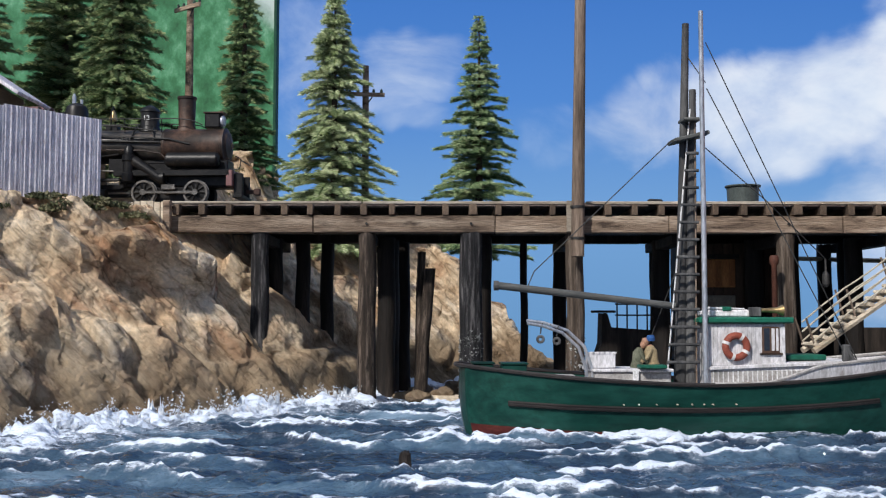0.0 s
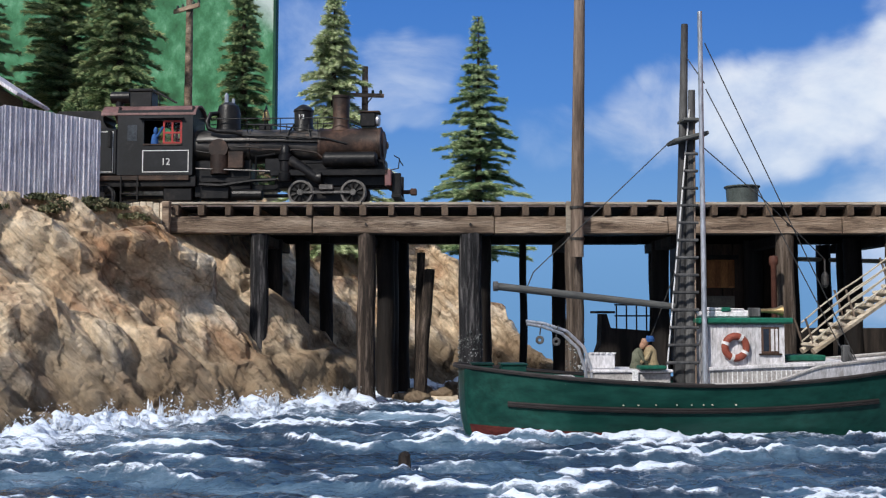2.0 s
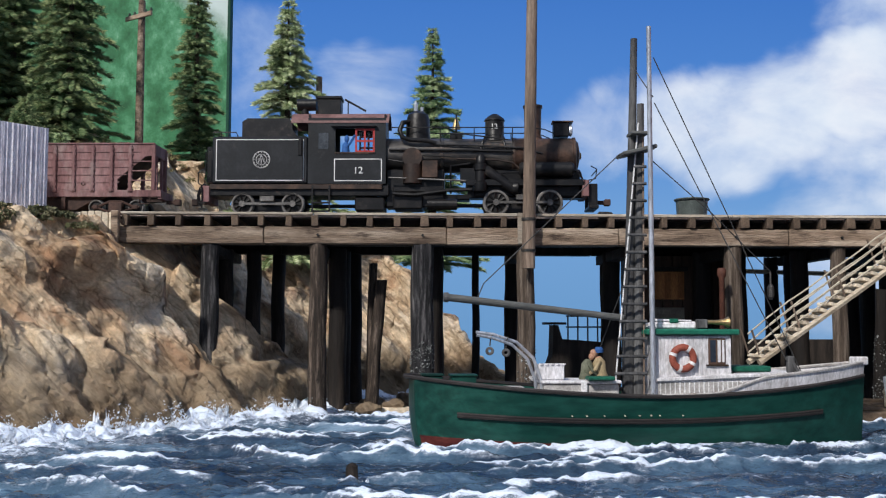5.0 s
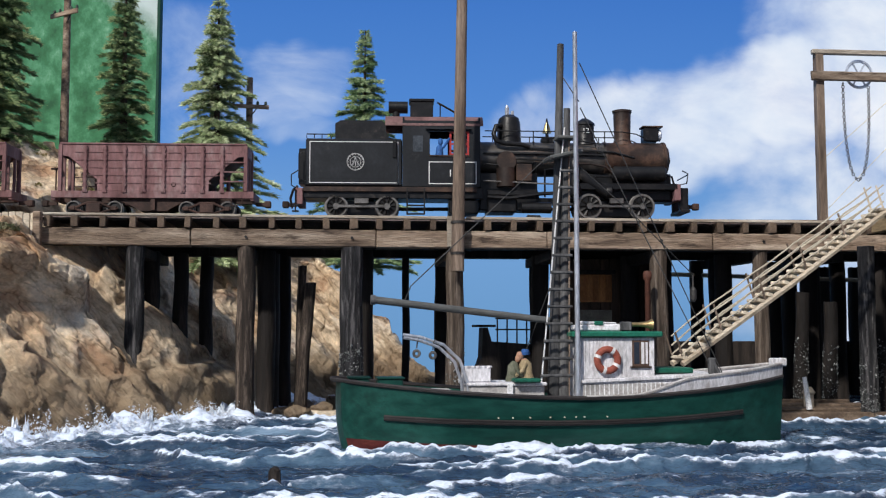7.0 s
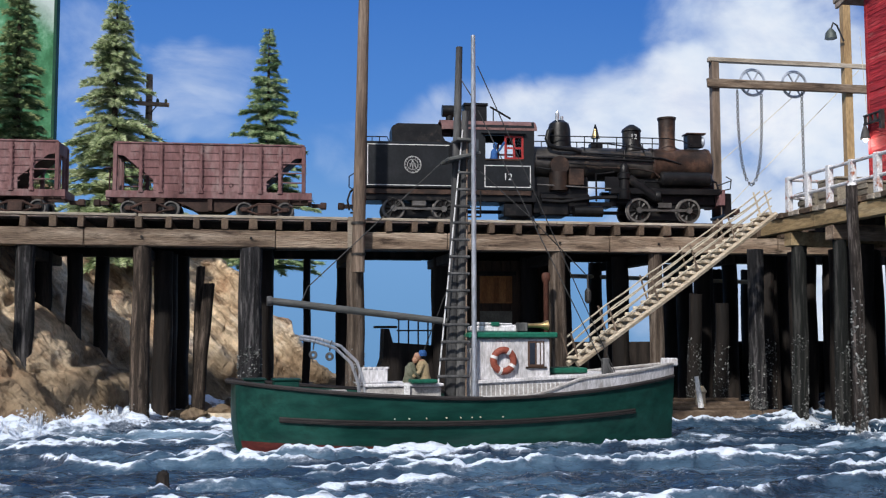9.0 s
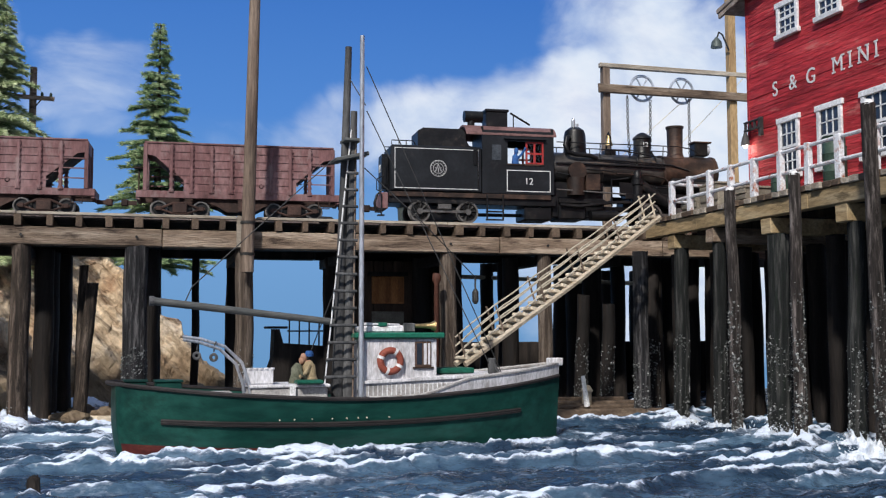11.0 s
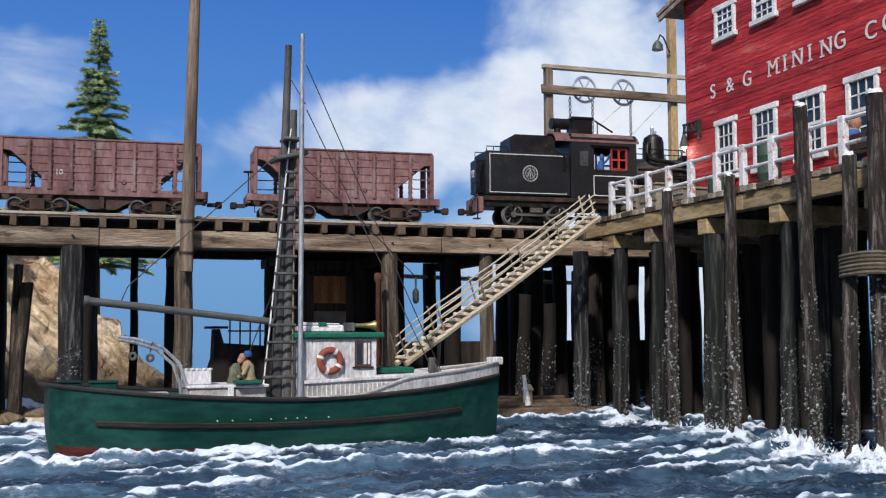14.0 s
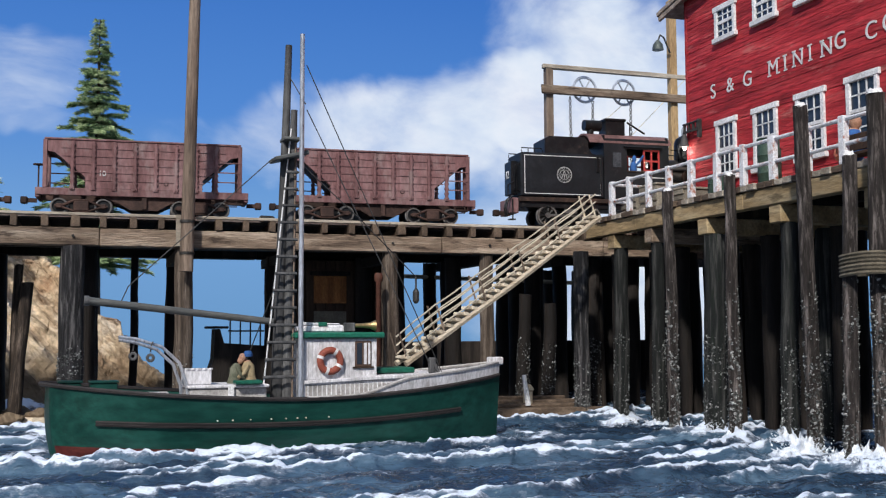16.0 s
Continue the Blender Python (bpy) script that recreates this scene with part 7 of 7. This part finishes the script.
for (ax, ay), (bx, by) in zip(SHORE[1:], SHORE[2:8]):
    L = math.hypot(bx - ax, by - ay)
    nx, ny = (by - ay) / L, -(bx - ax) / L
    for _ in range(int(L * 0.8)):
        u = rng.random()
        o = rng.uniform(-2, 9)
        p = (ax + (bx - ax) * u + nx * o, ay + (by - ay) * u + ny * o)
        burst = rng.random() ** 4
        for m in range(int(2 + 8 * burst)):
            spray(p[0] + rng.normal(0, 1.2 + 2 * burst), p[1] + rng.normal(0, 1.2), -0.5, 2.5 + 11 * burst * rng.random(), 0.9 + 0.9 * burst, int(6 + 16 * burst))
for x, y, r in FOAM_SPOTS:
    big = r > 11
    for _ in range(int(r * (2.2 if big else 1.0))):
        a = rng.uniform(math.pi, math.tau) if rng.random() < 0.7 else rng.uniform(0, math.pi)
        rr = rng.uniform(0.35, 0.85) * r
        spray(x + rr * math.cos(a), y + rr * math.sin(a), -0.3, rng.uniform(1, 7 if big else 2.5), 1.4, 9)


def plume(x, y, r, h):
    """A ragged cone of foam round a post's foot."""
    n, m = 22, 7
    q = len(vs)
    ph = rng.uniform(0, 9)
    for k in range(m + 1):
        u = k / m
        for i in range(n):
            w = i * math.tau / n
            rag = noise.noise((2.2 * math.cos(w) + ph, 2.2 * math.sin(w), 2.5 * u))
            rag2 = noise.noise((6 * math.cos(w) + ph, 6 * math.sin(w), 7 * u))
            rr = r * ((1 - u) ** 1.6 + 0.32) * (1 + 0.5 * rag + 0.35 * rag2)
            vs.append(np.array([x + rr * math.cos(w), y + rr * math.sin(w), -1.0 + h * u * (1 + 0.45 * rag + 0.22 * rag2)]))
    for k in range(m):
        for i in range(n):
            i2 = (i + 1) % n
            fs.append((q + k * n + i, q + k * n + i2, q + (k + 1) * n + i2, q + (k + 1) * n + i))


for x, y, r, h in ((247, 304, 9, 8), (230.5, 276, 8, 9), (234, 316, 7, 8), (234, 357, 6, 6), (247, 350, 8, 6), (231, 251, 9, 9), (234, 243, 9, 9), (247, 392, 7, 4), (247, 426, 8, 4)):
    plume(x, y, r * 0.85, h * 0.75)
for (ax, ay), (bx, by) in zip(SHORE[1:], SHORE[2:8]):
    L = math.hypot(bx - ax, by - ay)
    nx, ny = (by - ay) / L, -(bx - ax) / L
    for _ in range(int(L / 5)):
        u, o, hh = rng.random(), rng.uniform(-2, 5), rng.random() ** 2
        plume(ax + (bx - ax) * u + nx * o, ay + (by - ay) * u + ny * o, 1.0 + 1.8 * rng.random(), 2 + 8 * hh)
splash = link_mesh("foam_spray", soup("foam_spray", vs, fs), FOAM)
tagged(splash, "white foam thrown up along rock and pilings", "foam", kind="stuff")

# loose boulders and driftwood under the trestle
for x, y, z, r, sd in ((-14, 520, 1, 7, 1), (-6, 512, 0, 5, 2), (3, 528, 2, 8, 3), (-22, 500, 0, 5.5, 4), (-10, 498, 0, 4.5, 5), (-15, 483, 2, 5.5, 9), (-4, 490, 3, 5, 10), (26, 614, 3, 9, 6), (40, 618, 5, 8, 7), (48, 622, 3, 7, 8)):
    bm = B()
    bmesh.ops.create_icosphere(bm, subdivisions=3, radius=r)
    for v in bm.verts:
        n = noise.noise(v.co / (r * 0.8) + Vector((sd * 3.1, 0, 0)))
        v.co *= 1 + 0.35 * n
        v.co.z *= 0.7
    ob = part("boulder", bm, ROCK, None, smooth=False)
    ob.location = (x * S, y * S, z * S)
    tagged(ob, "tan boulder at the water's edge under the trestle", "boulder", "boulders under the trestle")
for x, y, l, rz in ((-8, 486, 22, 4), (4, 482, 20, -7), (-2, 490, 26, 12)):
    lg = thing("driftwood_plank", (x, y, 0.4), "weathered driftwood plank on the shore", "driftwood", "driftwood under the trestle", rz=rz)
    part("board", box(B(), -l / 2, l / 2, -1.6, 1.6, 0, 2.6, 0.3, 0.4), PLANKPALE, lg)
stake = thing("broken_stake", (-8, 500, 0), "pair of broken leaning timber stakes", "stake")
st1 = link_mesh("stake", pile_mesh("stake", 2.4, 1.9, 76, 12, 10), PILEWOOD, stake, (-7.6, 1.5, -6))
st2 = link_mesh("stake", pile_mesh("stake", 3.0, 2.6, 68, 12, 10), PILEWOOD, stake, (-6.9, -4.5, -6))
st1.rotation_euler = (0, radians(1.2), 0)
st2.rotation_euler = (0, radians(4.0), 0)
stump = thing("mooring_stump", (-11.8, 275, -6), "short dark stump standing out of the waves", "stump")
link_mesh("stump_wood", pile_mesh("stump_wood", 1.7, 1.5, 10, 12, 5), DARKWOOD, stump)
link_mesh("stump_cap", pile_mesh("stump_cap", 1.5, 0.9, 0.8, 12, 2), DARKWOOD, stump, (0, 0, 9.8))

# washtub on the trestle, small gear
tub = thing("washtub", (147.5, 528, 86.4), "dark galvanised tub standing on the trestle", "tub")
part("tub_body", lathe(B(), [(7.0, 0), (8.0, 17.6), (8.6, 18), (8.6, 19), (7.8, 19), (6.9, 2)], seg=24), GALV, tub, smooth=True)
part("rim", torus(B(), (0, 0, 18.6), 8.5, 0.5, "z", 28, 6), GALV, tub)
fl = thing("tool_bundle", (93, 476, 89.8), "small dark tool bundle on the trestle edge", "tools")
part("bundle", box(B(), -3.5, 3.5, -1, 1, 0, 3.0, 0.8, 0.3), CHAIN, fl)

# raft of timbers by the dock
raft = thing("timber_float", (222, 452, 0), "low float of weathered timbers tied by the dock", "float")
for k in range(4):
    part("timber", box(B(), -40 + 3 * k, 26 - 4 * k, -9 + 6 * k, -3.6 + 6 * k, -2 + 1.2 * k, 4.2 + 1.4 * k, 0.5, 0.5), TIE, raft)
part("bollard", lathe(B(), [(2.4, 4), (2.2, 11), (3, 12), (1.4, 14.5)], (-9, 2, 0), seg=12), PLANKPALE, raft, smooth=True)
part("bone_white_stick", rod(B(), (-11, -3, 5), (-13, -3, 19), 1.4, 1.0, 8), WHITEPAINT, raft)
# cut-off pilings, coloured near-black in place of the dock's shade
for x, y, top, lean in ((232, 474, 53, (0, 2.0)), (223, 486, 58, (0, 2.6)), (262, 482, 70, (0, 0))):
    p = thing("old_piling", (x, y, 0), "cut-off old piling crusted with barnacles", "piling", "old pilings by the dock")
    piling(p, 0, 0, top, 3.2, DARKWOOD, -8, 34, lean)
part_ob = thing("pipe_rail", (180, 545, 70), "pale horizontal pipe under the landing", "pipe")
part("pipe", rod(B(), (-20, 0, 0), (110, 4, -3), 1.2, 1.2, 10), PLANKPALE, part_ob)

# boathouse under the trestle, with a stovepipe
bh = thing("boathouse", (146, 528, 0), "dark plank boathouse under the trestle with an orange shutter", "boathouse")
for i in range(11):
    part("plank", box(B(), -30 + 5.1 * i, -25.2 + 5.1 * i, -3, -1.6, 18, 76, 0.15, 0.1), SHEDWOOD, bh)
part("wall", box(B(), -30, 26, -1.4, 26, 18, 76), SHEDWOOD, bh)
part("floor_beam", box(B(), -34, 30, -6, 28, 12, 18, 0.4), DARKWOOD, bh)
sh = part("shutter", box(B(), -21, -4, -3.9, -3.1, 54, 68, 0.2), SHUTTER, bh, "orange-brown board shutter")
for i in range(5):
    part("board", box(B(), -20.4 + 3.3 * i, -17.6 + 3.3 * i, -4.3, -3.92, 54.8, 67.2, 0.1), SHUTTER, sh)
part("lower_panel", box(B(), -21, -4, -3.8, -3.1, 30, 50, 0.2, 0.1), CRATE, bh, "grey lower panel")
part("window_head", box(B(), -23, -2, -4.4, -3.1, 68.4, 70.4, 0.2), DARKWOOD, bh)
for x in (-24, 8, 22):
    piling(bh, x, 4, 12, 3.6, DARKWOOD)
sp = thing("stovepipe", (142.6, 463, 30), "rusty red stovepipe with a flared cap beside a post", "pipe")
part("pipe", lathe(B(), [(1.25, -36), (1.25, 32), (2.0, 33), (2.0, 35.5), (1.5, 36.5)], seg=14), PIPERUST, sp, smooth=True)
# dark launch moored behind
lau = thing("moored_launch", (88, 532, 0), "dark moored launch with a railed stern", "launch")
bm = B()
prism(bm, [(-14, -4), (-17, 14), (-13, 26), (-12.4, 41), (-10, 41), (-8, 34), (20, 32), (20, -4)], -8, 8)
part("launch_hull", bm, DARKWOOD, lau)
part("launch_rail", box(B(), -16, -6, -9, 9, 41.2, 42.4, 0.2), DARKWOOD, lau)
for x in (-5, 0, 5, 10):
    part("stanchion", rod(B(), (x, -7, 32), (x, -7, 46), 0.4, seg=6), WIRE, lau)
for z in (40, 45.5):
    part("guard_rail", rod(B(), (-6, -7, z), (12, -7, z), 0.4, seg=6), WIRE, lau)

# goods and small figures on the dock
def box_crate(x, y, w, d, h, label):
    c = thing("crate", (x, y, 92.2), label, "crate", "crates on the dock")
    part("crate_body", box(B(), -w / 2, w / 2, -d / 2, d / 2, 0, h, 0.3), CRATE, c)
    for k in range(3):
        z = h * (0.1 + 0.32 * k)
        part("slat", box(B(), -w / 2 - 0.6, -w / 2 - 0.05, -d / 2, d / 2, z, z + h * 0.24, 0.15), CRATE, c)
    part("lid", box(B(), -w / 2 - 0.7, w / 2 + 0.7, -d / 2 - 0.7, d / 2 + 0.7, h, h + 1, 0.2), CRATE, c)


box_crate(262, 428, 16, 14, 9, "low grey slatted crate on the dock")
box_crate(262, 410, 16, 15, 12, "grey slatted crate on the dock")
box_crate(264, 392, 14, 14, 8, "small grey slatted crate on the dock")


def oil_drum(x, y, r, h, label):
    c = thing("drum", (x, y, 92.2), label, "drum", "drums on the dock")
    part("drum_body", lathe(B(), [(r * 0.96, 0), (r, 0.4), (r, h * 0.32), (r * 1.05, h * 0.34), (r, h * 0.36), (r, h * 0.66), (r * 1.05, h * 0.68), (r, h * 0.7), (r, h - 0.4), (r * 0.95, h)], seg=18), DRUM, c, smooth=True)
    part("drum_rim", torus(B(), (0, 0, h), r * 0.97, 0.3, "z", 20, 5), DRUM, c)


oil_drum(262, 366, 4.6, 11, "dark green oil drum on the dock")
oil_drum(268, 340, 4.4, 18, "tall dark green drum on the dock")
oil_drum(261, 331, 4.2, 20, "black-green drum on the dock")
doll("figurine", 260, 284, 92.2, 20, FIGBLUE, "standing painted miniature in blue overalls", 0.4)
doll("figurine", 266, 292, 92.2, 20, mat("rust_coat_paint", [(0.3, 0.08, 0.05), (0.42, 0.14, 0.09)], 3), "standing painted miniature in a rust coat", -0.4)
doll("figurine", 262, 266, 92.2, 17, mat("orange_coat_paint", [(0.4, 0.14, 0.06), (0.5, 0.22, 0.12)], 3), "seated painted miniature in orange", 0.3)
bar = thing("bench", (258, 276, 92.2), "dark wooden bench on the dock", "bench")
part("seat", box(B(), -3, 3, -7, 7, 5, 6.2, 0.2), SHEDWOOD, bar)
part("backrest", box(B(), -3.2, -2.4, -7, 7, 6.4, 12, 0.2), SHEDWOOD, bar)
for x in (-2, 2):
    for yy in (-6, 6):
        part("leg", box(B(), x - 0.5, x + 0.5, yy - 0.5, yy + 0.5, 0, 5), SHEDWOOD, bar)


def motions():
    rows = [(t, x) for t, x in TRAIN]
    for ob, off in [(loco, 0.0)] + cars:
        walk(ob, [(t, on_track(x + off)) for t, x in rows])
    for ob, x, y, z, r in MOVERS:
        steps = []
        for i in range(81):
            t = i * 0.2
            steps.append((t, pose(x * S, y * S, z * S, 0, math.degrees((train_x(t) - train_x(0)) / r), 0)))
        walk(ob, steps)


motions()
